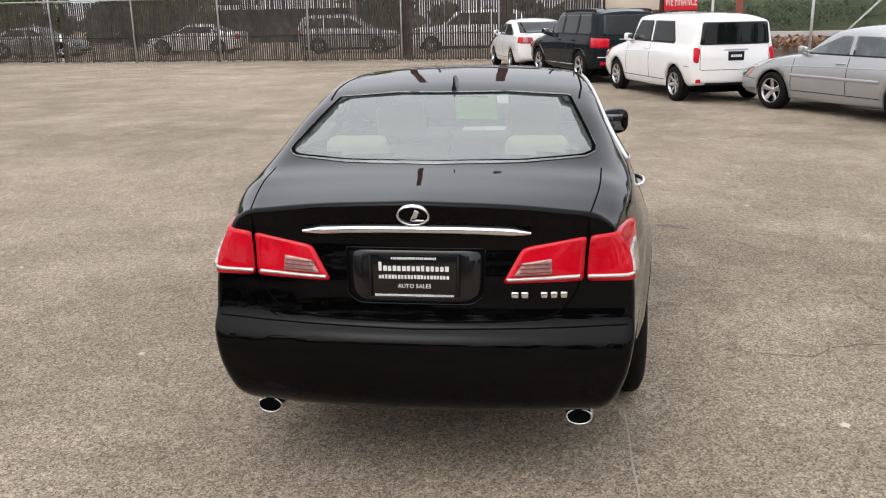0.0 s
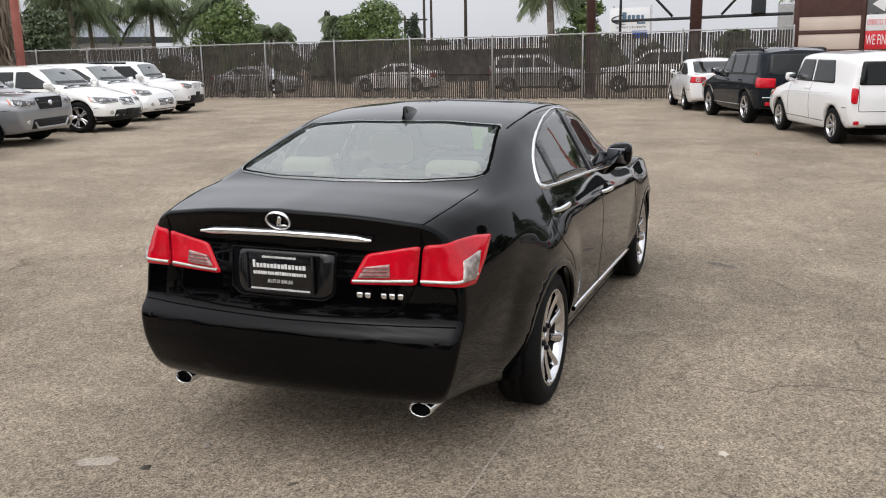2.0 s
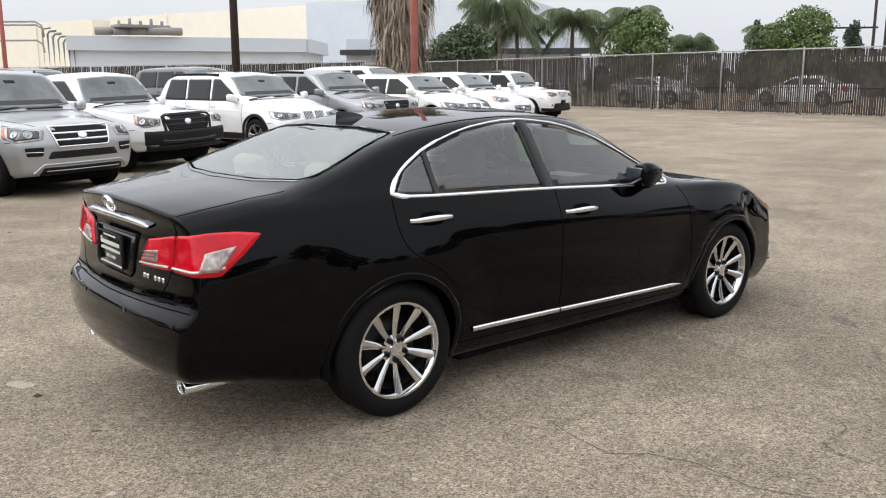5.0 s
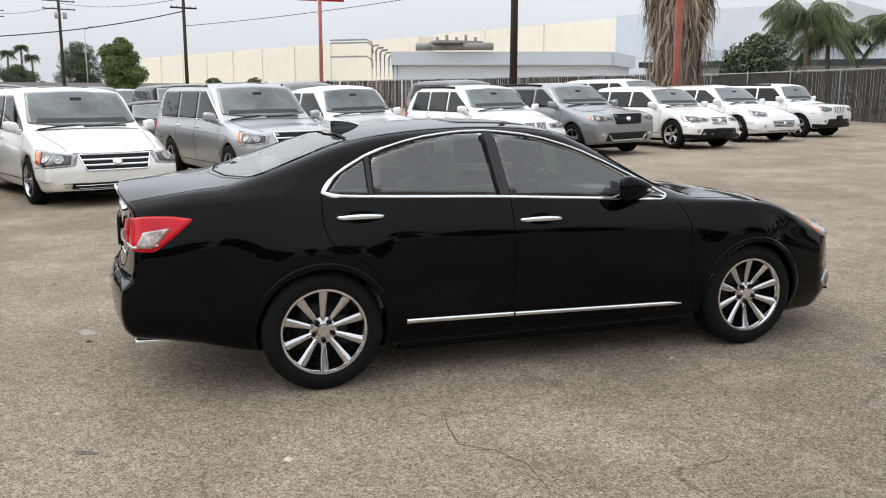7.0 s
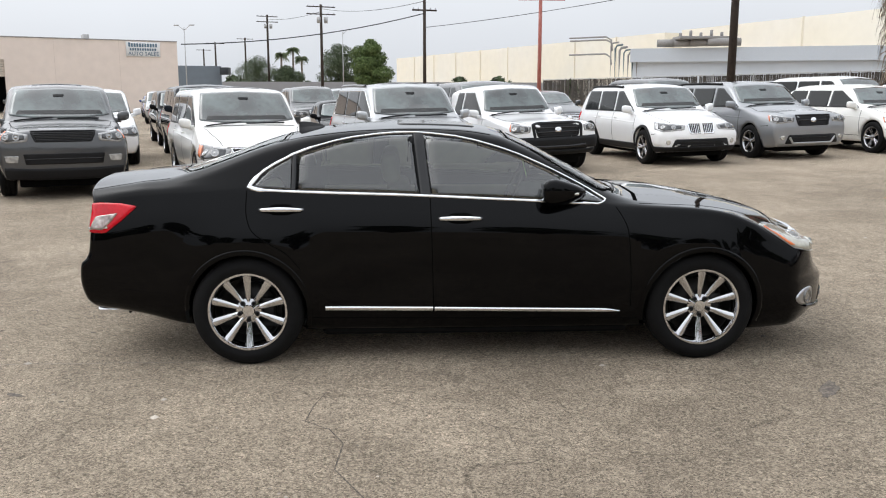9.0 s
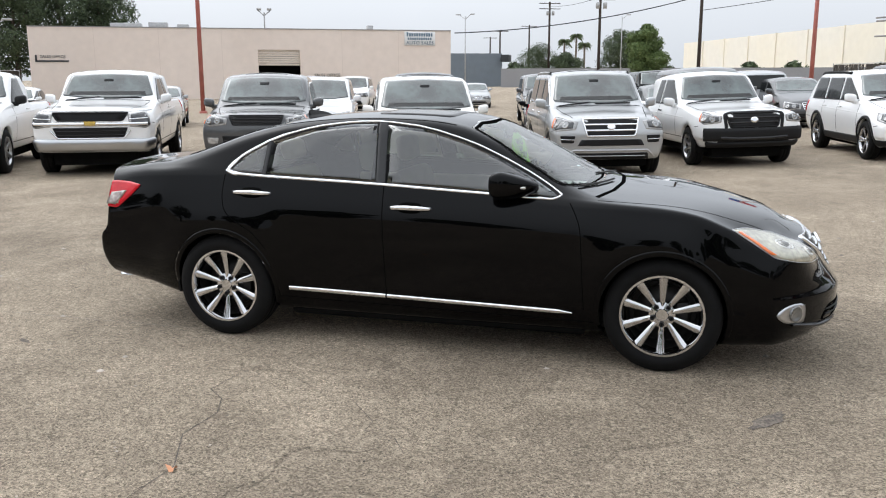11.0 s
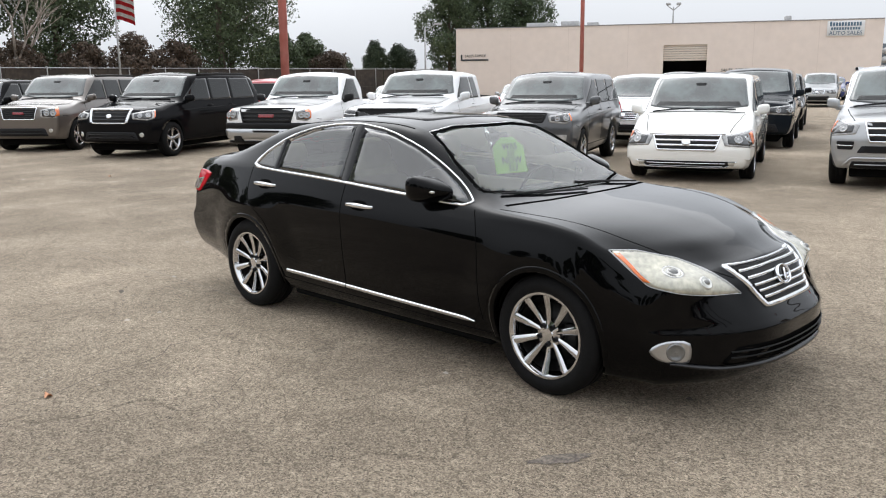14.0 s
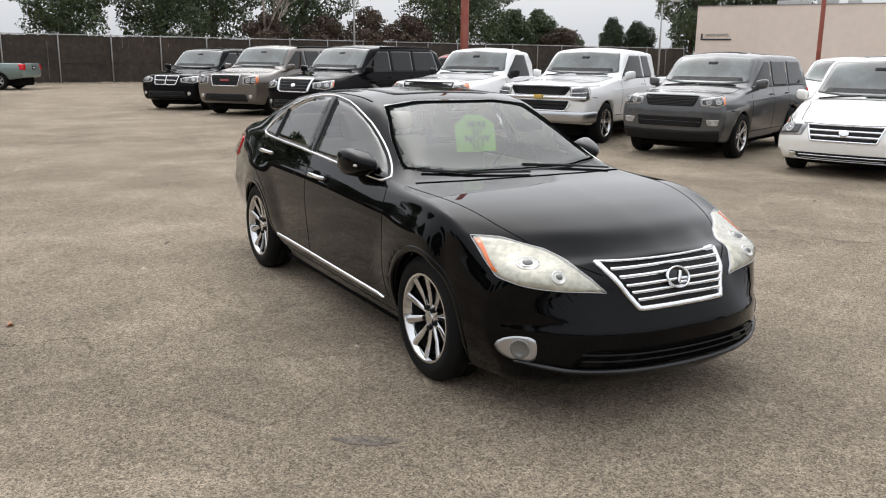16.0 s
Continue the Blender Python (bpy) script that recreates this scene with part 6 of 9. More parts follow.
parked_car("parked_suv", "large silver SUV with chrome grille bars, parked in a row", "SUV", spec_large, "silver", (-11.29, -0.43), 16, ROW, "five", 0.39, (0.18, -0.85), rails=True, chrome=True, intake=False, grille=(0.47, 0.715, 1.0, 2, "chrome"), lamps=(0.56, 0.79, 1.0, 0.56), handle_mat=M_CHROME, amber_w=0.05, sunroof=True,
           panels=[("lower_mouth", M_PLASTIC, slot(0.50, 0.56, 0.555, 0.655), 0.012), ("side_intake", M_PLASTIC, slot(0.12, 0.10, 0.60, 0.72, 0.72), 0.014), ("side_intake", M_PLASTIC, slot(0.12, 0.10, 0.60, 0.72, -0.72), 0.014), ("valance", M_PLASTIC, slot(0.62, 0.66, 0.33, 0.43), 0.012)],
           trims=[("skid_plate", M_SATIN, [(-0.74, 0.36), (-0.62, 0.475), (0.62, 0.475), (0.74, 0.36)], 0.035, 0.022), ("intake_bar", M_CHROME, [(0.61, 0.655), (0.83, 0.66)], 0.016, 0.024), ("intake_bar", M_CHROME, [(-0.61, 0.655), (-0.83, 0.66)], 0.016, 0.024), ("skid_bar", M_SATIN, level(0.58, 0.385), 0.018, 0.02)])
spec_minivan = car_spec(5.15, 2.01, 1.74, 3.0, 0.97, "van", tail_lean=0.22, hood=1.02, cowl=1.10, belt=1.03, nose=0.82, sill=0.20, ws_base=1.24, ws_top=0.45, roof_w=0.80)
parked_car("parked_minivan", "pearl-white minivan with chrome grille bars, parked in a row", "minivan", spec_minivan, "pearl", (-10.35, -3.52), 21, ROW, "ten", 0.35, (0.25, -0.95), intake=False, grille=(0.52, 0.53, 0.755, 2, "chrome"), lamps=(0.55, 0.565, 0.80, 0.62), amber_w=0.10, sunroof=True,
           panels=[("lower_mouth", M_PLASTIC, slot(0.76, 0.60, 0.255, 0.355), 0.012), ("fog_lamp", M_CLEAR, slot(0.05, 0.04, 0.295, 0.345, 0.69), 0.024), ("fog_lamp", M_CLEAR, slot(0.05, 0.04, 0.295, 0.345, -0.69), 0.024)],
           trims=[("mouth_bar", M_CHROME, level(0.60, 0.325, 0.0), 0.014, 0.024), ("mouth_bar", M_SATIN, level(0.56, 0.285, 0.0), 0.010, 0.022), ("mouth_rim", M_CHROME, [(-0.78, 0.36), (-0.60, 0.262), (0.60, 0.262), (0.78, 0.36)], 0.012, 0.02), ("grille_wing", M_CHROME, [(-0.58, 0.775), (-0.3, 0.765), (0.3, 0.765), (0.58, 0.775)], 0.022, 0.024), ("chin", M_PLASTIC, level(0.78, 0.20, 0.01), 0.03, 0.012)])
spec_mesh = car_spec(4.79, 1.93, 1.79, 2.745, 0.87, "suv", tail_lean=0.24, hood=1.13, cowl=1.20, belt=1.15, nose=1.07, sill=0.28, box_nose=True, roof_w=0.80)
parked_car("parked_suv", "grey boxy SUV with a mesh grille, parked in a row", "SUV", spec_mesh, "gun", (-9.72, -6.50), 22, ROW, "ten", 0.38, (0.1, -0.80), grille=(0.46, 0.90, 1.05, 5, "black"), lamps=(0.50, 0.87, 1.05, 0.20), intake=False, badge=False, amber_w=0.05, sunroof=True,
           panels=[("lower_mouth", M_PLASTIC, slot(0.58, 0.55, 0.55, 0.71), 0.014), ("fog_housing", M_PARKLAMP, slot(0.10, 0.08, 0.58, 0.68, 0.74), 0.014), ("fog_housing", M_PARKLAMP, slot(0.10, 0.08, 0.58, 0.68, -0.74), 0.014)],
           trims=[("valance", M_PLASTIC, level(0.84, 0.39, 0.02), 0.19, 0.012), ("mouth_bar", M_GLOSSBLACK, level(0.55, 0.63), 0.02, 0.02), ("hood_lettering_bar", M_SATIN, level(0.34, 1.085), 0.02, 0.004)])
spec_double = car_spec(5.85, 2.03, 1.86, 3.64, 0.95, "pickup", hood=1.22, cowl=1.30, belt=1.22, nose=1.16, sill=0.38, box_nose=True, ws_base=1.05, ws_top=0.42, roof_w=0.78, bed=(-0.92, 1.25))
parked_car("pickup_truck", "white double-cab pickup with a chrome bumper, parked in a row", "pickup truck", spec_double, "white", (-9.45, -9.75), 27, ROW, "five", 0.40, (-0.28,), grille=(0.62, 0.965, 1.095, 0, "black"), lamps=(0.63, 0.83, 1.12, 0.26), bulbs=False, intake=False, badge=False, handle_mat=colour("white"), amber=False,
           panels=[("lower_grille", M_PLASTIC, slot(0.62, 0.54, 0.665, 0.845), 0.016), ("gold_badge", M_GOLD, slot(0.10, 0.085, 0.875, 0.945), 0.045)],
           trims=[("grille_band", M_CHROME, level(0.93, 0.905), 0.060, 0.030), ("lamp_rail", M_CHROME, [(0.64, 0.985), (0.93, 1.0)], 0.020, 0.026), ("lamp_rail", M_CHROME, [(-0.64, 0.985), (-0.93, 1.0)], 0.020, 0.026), ("grille_chin", M_CHROME, [(-0.66, 0.80), (-0.54, 0.66), (0.54, 0.66), (0.66, 0.80)], 0.030, 0.03), ("grille_brow", M_CHROME, level(0.93, 1.125), 0.024, 0.012), ("lower_grille_bar", M_GLOSSBLACK, level(0.57, 0.72), 0.016, 0.026), ("lower_grille_bar", M_GLOSSBLACK, level(0.59, 0.785), 0.016, 0.026), ("chrome_bumper", M_SATIN, level(0.97, 0.54), 0.22, 0.05), ("valance", M_PLASTIC, level(0.88, 0.38), 0.12, 0.02)])
spec_regular = car_spec(5.25, 2.03, 1.85, 3.02, 0.95, "pickup", hood=1.20, cowl=1.28, belt=1.20, nose=1.14, sill=0.38, box_nose=True, ws_base=0.76, ws_top=0.12, roof_w=0.78, bed=(-0.62, 1.22))
parked_car("pickup_truck", "white regular-cab full-size pickup with black mirrors, parked in a row", "pickup truck", spec_regular, "white", (-7.9, -11.95), 29, ROW, "black", 0.40, (-9,), grille=(0.60, 0.80, 1.11, 3, "black"), lamps=(0.64, 0.86, 1.10, 0.14), intake=False, badge=False, amber_w=0.12,
           panels=[("bumper_slot", M_PLASTIC, slot(0.30, 0.28, 0.635, 0.675), 0.058), ("bumper_hole", M_PLASTIC, slot(0.09, 0.09, 0.46, 0.56, 0.64), 0.056), ("bumper_hole", M_PLASTIC, slot(0.09, 0.09, 0.46, 0.56, -0.64), 0.056), ("red_badge", M_DEEPRED, slot(0.17, 0.17, 0.93, 0.99), 0.028)],
           trims=[("bumper_cap", M_PLASTIC, level(0.98, 0.765), 0.12, 0.03), ("chrome_bumper", M_SATIN, level(0.98, 0.60), 0.21, 0.05), ("valance", M_PLASTIC, level(0.90, 0.42), 0.17, 0.03)])
seq = car_spec(5.21, 2.03, 1.89, 3.1, 0.93, "suv", tail_lean=0.26, hood=1.18, cowl=1.26, belt=1.20, nose=1.10, sill=0.30, roof_w=0.80)
parked_car("parked_suv", "large black SUV with a chrome grille, parked in a row", "SUV", seq, "dark", (-6.34, -15.53), 27, ROW, "five", 0.39, (0.1, -0.85), rails=True, grille=(0.50, 0.78, 1.07, 3, "rim"), lamps=(0.56, 0.84, 1.04, 0.40),
           trims=[("grille_brow", M_CHROME, level(0.52, 1.08), 0.055, 0.024), ("grille_side", M_CHROME, [(0.52, 1.08), (0.47, 0.80)], 0.05, 0.024), ("grille_side", M_CHROME, [(-0.52, 1.08), (-0.47, 0.80)], 0.05, 0.024)])
spec_tan = car_spec(5.13, 2.01, 1.89, 2.95, 0.95, "suv", tail_lean=0.20, hood=1.18, cowl=1.27, belt=1.20, nose=1.12, sill=0.30, box_nose=True, roof_w=0.80)
parked_car("parked_suv", "large tan-grey SUV with amber marker lamps, parked in a row", "SUV", spec_tan, "tan", (-5.4, -19.3), 38, ROW, "five", 0.39, (0.1, -0.80), rails=True, grille=(0.46, 0.80, 1.08, 5, "rim"), lamps=(0.54, 0.82, 1.07, 0.20), badge=False, amber_w=0.10, panels=[("red_badge", M_DEEPRED, slot(0.14, 0.14, 0.92, 0.97), 0.028)])
spec_black = car_spec(5.07, 1.92, 1.80, 3.04, 0.93, "suv", tail_lean=0.28, hood=1.10, cowl=1.18, belt=1.13, nose=1.02, sill=0.27, roof_w=0.79)
parked_car("parked_suv", "black SUV with a cross-bar grille at the row's end", "SUV", spec_black, "dark", (-4.35, -22.2), 42, ROW, "five", 0.38, (0.1, -0.80), grille=(0.40, 0.74, 0.98, 1, "rim"), lamps=(0.46, 0.78, 0.97, 0.40), badge=False, trims=[("cross_bar", M_CHROME, [(0, 0.75), (0, 0.97)], 0.03, 0.02), ("cross_bar", M_CHROME, level(0.38, 0.86), 0.03, 0.02)])

# the line by the north fence, seen from behind
NE = "line of cars by the billboard"
spec_small = car_spec(4.55, 1.78, 1.46, 2.58, 0.88, "saloon", hood=0.93, cowl=1.0, belt=0.96, nose=0.78, sill=0.2, deck=1.08)
small_car, small_skin = parked_car("parked_saloon", "white small saloon parked by the slatted fence", "car", spec_small, "white", (-0.35, 21.9), 105, NE, "five", 0.32, (0.05, -0.85), tails=(0.46, 0.77, 0.96, 0.20))
spec_navy = car_spec(4.53, 1.84, 1.69, 2.755, 0.83, "suv", tail_lean=0.22, hood=1.03, cowl=1.12, belt=1.06, nose=0.95, sill=0.26, box_nose=True, roof_w=0.80)
navy_car, navy_skin = parked_car("parked_suv", "dark navy boxy SUV with roof rails, parked by the fence", "SUV", spec_navy, "navy", (1.35, 17.2), 111, NE, "ten", 0.365, (0.1, -0.80), rails=True, tails=(0.56, 0.80, 1.03, 0.34))
spec_hatch = car_spec(4.05, 1.74, 1.60, 2.55, 0.80, "van", tail_lean=0.06, hood=1.0, cowl=1.08, belt=1.02, nose=0.92, sill=0.22, ws_base=0.78, ws_top=0.44, roof_w=0.84)
hatch_car, hatch_skin = parked_car("parked_hatchback", "white boxy hatchback with dark rear glass, parked by the road", "car", spec_hatch, "white", (2.99, 12.95), 110.5, NE, "seven", 0.32, (0.05,), side_end=-1.2, tails=(0.70, 0.72, 1.0, 0.06), badge=False)
spec_silver = car_spec(4.51, 1.71, 1.41, 2.535, 0.90, "saloon", hood=0.90, cowl=0.97, belt=0.93, nose=0.74, sill=0.2, deck=1.04)
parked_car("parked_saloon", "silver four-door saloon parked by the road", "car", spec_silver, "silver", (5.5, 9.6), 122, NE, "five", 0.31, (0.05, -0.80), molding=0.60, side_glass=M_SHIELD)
for x in (0.52, 0.66):
    at_, nr_ = small_skin.rear(x, 0.865)
    t = bmesh.new()
    lathe(t, [(0.068, 0.0), (0.068, 0.016), (0.05, 0.018), (0.045, 0.012), (0.022, 0.012), (0.018, 0.02), (0.0005, 0.022)], 20, Matrix.Translation(at_) @ nr_.to_track_quat("X", "Z").to_matrix().to_4x4())
    both("round_lamp", t, M_PARKLAMP if x > 0.6 else M_DEEPRED, small_car, "round lamp in the tail lamp")
part("rear_bumper_skirt", patch(navy_skin.rear, [(-0.84, 0.56), (0.84, 0.56), (0.80, 0.36), (-0.80, 0.36)], 0.010, 44, 5, 0.01, 0.5), M_PLASTIC, navy_car, "black lower bumper")
part("bumper_trim", strip(navy_skin.rear, [(-0.82, 0.60), (0.82, 0.60)], 0.025, 0.012, n=40), M_CHROME, navy_car, "thin chrome strip")
both("bumper_reflector", patch(navy_skin.rear, [(0.52, 0.50), (0.76, 0.50), (0.76, 0.43), (0.52, 0.43)], 0.022, 24, 3, 0.005, 0.4), M_RED, navy_car, "red reflector")
both("sill_trim", strip(navy_skin.side, [(-0.95, 0.40), (0.95, 0.40)], 0.02, 0.010, n=24), M_CHROME, navy_car)
part("rear_wiper", strip(navy_skin.rear, [(0.0, 1.10), (0.38, 1.13)], 0.025, 0.025, n=10, sink=-0.006), M_PLASTIC, navy_car)
part("tailgate_trim", strip(navy_skin.rear, [(-0.32, 0.99), (0.32, 0.99)], 0.03, 0.012, n=20), M_SATIN, navy_car)
part("rear_valance", patch(hatch_skin.rear, [(-0.56, 0.37), (0.56, 0.37), (0.50, 0.25), (-0.50, 0.25)], 0.008, 40, 4, 0.01, 0.5), M_PLASTIC, hatch_car, "black lower valance")
part("rear_wiper", strip(hatch_skin.rear, [(0.0, 1.05), (0.30, 1.10)], 0.022, 0.025, n=10, sink=-0.006), M_PLASTIC, hatch_car)
both("bumper_reflector", patch(hatch_skin.rear, [(0.66, 0.44), (0.74, 0.44), (0.74, 0.38), (0.66, 0.38)], 0.010, 20, 3, 0.004, 0.5), M_RED, hatch_car, "round red reflector")
part("hatch_gap", strip(hatch_skin.rear, [(-0.69, 1.02), (-0.68, 0.60), (0.68, 0.60), (0.69, 1.02)], 0.010, 0.0015, n=50, sink=0.001), M_GROOVE, hatch_car)
part("hatch_grip", strip(hatch_skin.rear, [(-0.24, 0.95), (0.24, 0.95)], 0.03, 0.012, n=20), M_SATIN, hatch_car)

# ---- fences ----
M_SLAT = mat("dark_fence_slat", (0.030, 0.025, 0.020), rough=0.75, spread=0.45, scale=5, second=(0.055, 0.046, 0.038), second_scale=2.0)
M_WOODSLAT = mat("brown_fence_slat", (0.050, 0.038, 0.029), rough=0.85, spread=0.4, scale=4, second=(0.032, 0.026, 0.021), second_scale=0.8)
M_GALV = mat("galvanised_steel", (0.42, 0.42, 0.42), rough=0.5, metal=0.4, spread=0.2, scale=6)
M_REDPOLE = mat("faded_red_paint", (0.36, 0.10, 0.075), rough=0.6, spread=0.15, scale=4, second=(0.42, 0.15, 0.12), second_scale=1.5)
M_POLEWOOD = mat("creosoted_wood", (0.042, 0.03, 0.023), rough=0.9, spread=0.4, scale=9, bump=0.3, bump_scale=30)
M_RUSTPIPE = mat("rust_brown_pipe", (0.075, 0.032, 0.026), rough=0.7, spread=0.2, scale=5)
M_BEIGE = mat("beige_wall_paint", (0.82, 0.715, 0.64), rough=0.85, spread=0.04, scale=1.5, second=(0.78, 0.675, 0.60), second_scale=0.15)
M_CREAM = mat("cream_wall_paint", (0.88, 0.82, 0.69), rough=0.85, spread=0.03, scale=0.5, second=(0.86, 0.82, 0.73), second_scale=0.05)
M_PALEBLUE = mat("pale_blue_wall", (0.66, 0.70, 0.75), rough=0.8, spread=0.04, scale=0.8, second=(0.60, 0.65, 0.71), second_scale=0.1)
M_GREYBLUE = mat("grey_blue_wall", (0.17, 0.20, 0.23), rough=0.8, spread=0.06, scale=0.8)
M_ROOF = mat("flat_roof", (0.3, 0.29, 0.28), rough=0.9, spread=0.1)
M_DARKVOID = mat("doorway_shade", (0.012, 0.012, 0.012), rough=0.9)
M_SIGNWHITE = mat("sign_white", (0.78, 0.78, 0.78), rough=0.55, spread=0.04, scale=3)
M_SIGNRED = mat("sign_red", (0.62, 0.02, 0.03), rough=0.5, spread=0.08, scale=3)
M_SIGNBLUE = mat("sign_blue", (0.03, 0.09, 0.35), rough=0.5)
M_SIGNDARK = mat("sign_dark", (0.03, 0.035, 0.04), rough=0.6)
M_SLATE = mat("slate_blue_letters", (0.10, 0.17, 0.24), rough=0.6)
M_BARK = mat("bark", (0.10, 0.078, 0.06), rough=0.9, spread=0.35, scale=7, bump=0.4, bump_scale=18)
M_PALMBARK = mat("palm_trunk", (0.20, 0.17, 0.14), rough=0.9, spread=0.3, scale=6, bump=0.4, bump_scale=14)


def leaf_mat(name, a, b):
    """Foliage whose tone changes from leaf to leaf."""
    m = mat(name, a, rough=0.6, spec=0.3)
    nt = m.node_tree
    geo = nt.nodes.new("ShaderNodeNewGeometry")
    mix = nt.nodes.new("ShaderNodeMixRGB")
    mix.inputs["Color1"].default_value, mix.inputs["Color2"].default_value = (*a, 1), (*b, 1)
    nt.links.new(geo.outputs["Random Per Island"], mix.inputs["Fac"])
    nt.links.new(mix.outputs[0], nt.nodes["Principled BSDF"].inputs["Base Color"])
    return m


M_LEAF = leaf_mat("dark_green_leaves", (0.038, 0.055, 0.028), (0.11, 0.145, 0.072))
M_LEAFLIGHT = leaf_mat("fresh_green_leaves", (0.06, 0.10, 0.03), (0.17, 0.23, 0.08))
M_LEAFRED = leaf_mat("russet_leaves", (0.045, 0.034, 0.024), (0.125, 0.085, 0.06))
M_CYPRESS = leaf_mat("cypress_leaves", (0.02, 0.032, 0.018), (0.05, 0.07, 0.035))
M_FROND = leaf_mat("palm_fronds", (0.07, 0.10, 0.05), (0.21, 0.25, 0.13))
M_DRYFROND = leaf_mat("dry_palm_leaves", (0.16, 0.12, 0.085), (0.42, 0.34, 0.26))
M_LITTER = leaf_mat("leaf_litter", (0.12, 0.06, 0.035), (0.34, 0.2, 0.12))


def on_line(a, b, s):
    return a[0] + (b[0] - a[0]) * s, a[1] + (b[1] - a[1]) * s


def tube(bm, pts, r, n=8):
    """One bent pipe through a line of points."""
    pts = [Vector(p) for p in pts]
    rows = []
    for i, p in enumerate(pts):
        way = (pts[min(i + 1, len(pts) - 1)] - pts[max(i - 1, 0)]).normalized()
        s = way.cross(Vector((0, 0, 1))).normalized()
        u = s.cross(way)
        rows.append([bm.verts.new(p + s * r * math.cos(2 * math.pi * k / n) + u * r * math.sin(2 * math.pi * k / n)) for k in range(n)])
    for a, b in zip(rows, rows[1:]):
        for k in range(n):
            bm.faces.new((a[k], b[k], b[(k + 1) % n], a[(k + 1) % n]))
    bm.faces.new(rows[0])
    bm.faces.new(rows[-1][::-1])
    return bm


def slat_fence(name, label, a, b, height, pitch, slat_w, material, post_gap, seed, missing=0.03, arms=False):
    """A chain-link fence filled with upright slats: posts, rails and slats."""
    rng = random.Random(seed)
    fence = thing(name, label, "fence")
    length = math.hypot(b[0] - a[0], b[1] - a[1])
    ang = math.atan2(b[1] - a[1], b[0] - a[0])
    n = int(length / pitch)
    verts, faces = [], []
    for i in range(n):
        if rng.random() < missing:
            continue
        x, y = on_line(a, b, (i + 0.5) / n)
        z0 = lot_z(x, y) + rng.uniform(0.02, 0.08)
        z1 = lot_z(x, y) + height - rng.uniform(0.0, 0.035)
        w, d = slat_w / 2 * rng.uniform(0.85, 1.1), 0.006
        lean = rng.uniform(-0.012, 0.012)
        turn = ang + rng.uniform(-0.12, 0.12)
        c, s = math.cos(turn), math.sin(turn)
        k = len(verts)
        for z, o in ((z0, 0.0), (z1, lean)):
            for u, v in ((-w, -d), (w, -d), (w, d), (-w, d)):
                verts.append((x + (u + o) * c - v * s, y + (u + o) * s + v * c, z))
        faces += [(k, k + 1, k + 5, k + 4), (k + 1, k + 2, k + 6, k + 5), (k + 2, k + 3, k + 7, k + 6), (k + 3, k, k + 4, k + 7), (k + 4, k + 5, k + 6, k + 7)]
    me = bpy.data.meshes.new("slats")
    me.from_pydata(verts, [], faces)
    me.materials.append(material)
    tagged(part("slats", me, None, fence, "dark upright privacy slats"), kind="stuff")
    posts = max(2, round(length / post_gap))
    pm = bmesh.new()
    lathe(pm, [(0.0005, 0), (0.034, 0), (0.034, height + 0.1), (0.02, height + 0.14), (0.0005, height + 0.15)], 10, Matrix.Rotation(radians(-90), 4, "Y"))
    pm = link_mesh("post", pm, M_GALV)
    off = (math.sin(ang) * 0.06, -math.cos(ang) * 0.06)
    sgn = 1 if (off[0] * (0 - a[0]) + off[1] * (0 - a[1])) > 0 else -1
    for i in range(posts + 1):
        x, y = on_line(a, b, i / posts)
        part("post", pm, None, fence, m=Matrix.Translation((x + sgn * off[0], y + sgn * off[1], lot_z(x, y) - 0.02)))
    for h, r in ((height + 0.04, 0.024), (height * 0.42, 0.016), (0.10, 0.01)):
        rail = bmesh.new()
        k = 0.5 if h > 1.5 else 0.35
        line = [on_line(a, b, i / 14) for i in range(15)]
        tube(rail, [(p[0] + sgn * off[0] * k, p[1] + sgn * off[1] * k, lot_z(*p) + h) for p in line], r, 8)
        part("top_rail" if h > 1.5 else "rail", rail, M_GALV if h > 1.5 else M_SLAT, fence)
    return fence


slat_fence("slatted_fence", "tall chain-link fence filled with dark brown privacy slats", (2.0, 25.75), (-44.0, 29.2), 2.32, 0.089, 0.070, M_SLAT, 3.55, 3, 0.008)
slat_fence("slatted_fence", "brown slatted chain-link fence along the back of the lot", (24.0, -38.6), (-54.5, -52.4), 2.4, 0.105, 0.118, M_WOODSLAT, 2.65, 5, 0.004)
slat_fence("wooden_fence", "weathered dark wooden board fence in front of a warehouse", (-44.0, 29.4), (-82.0, 14.0), 2.5, 0.2, 0.17, M_SLAT, 4.0, 7, 0.01)


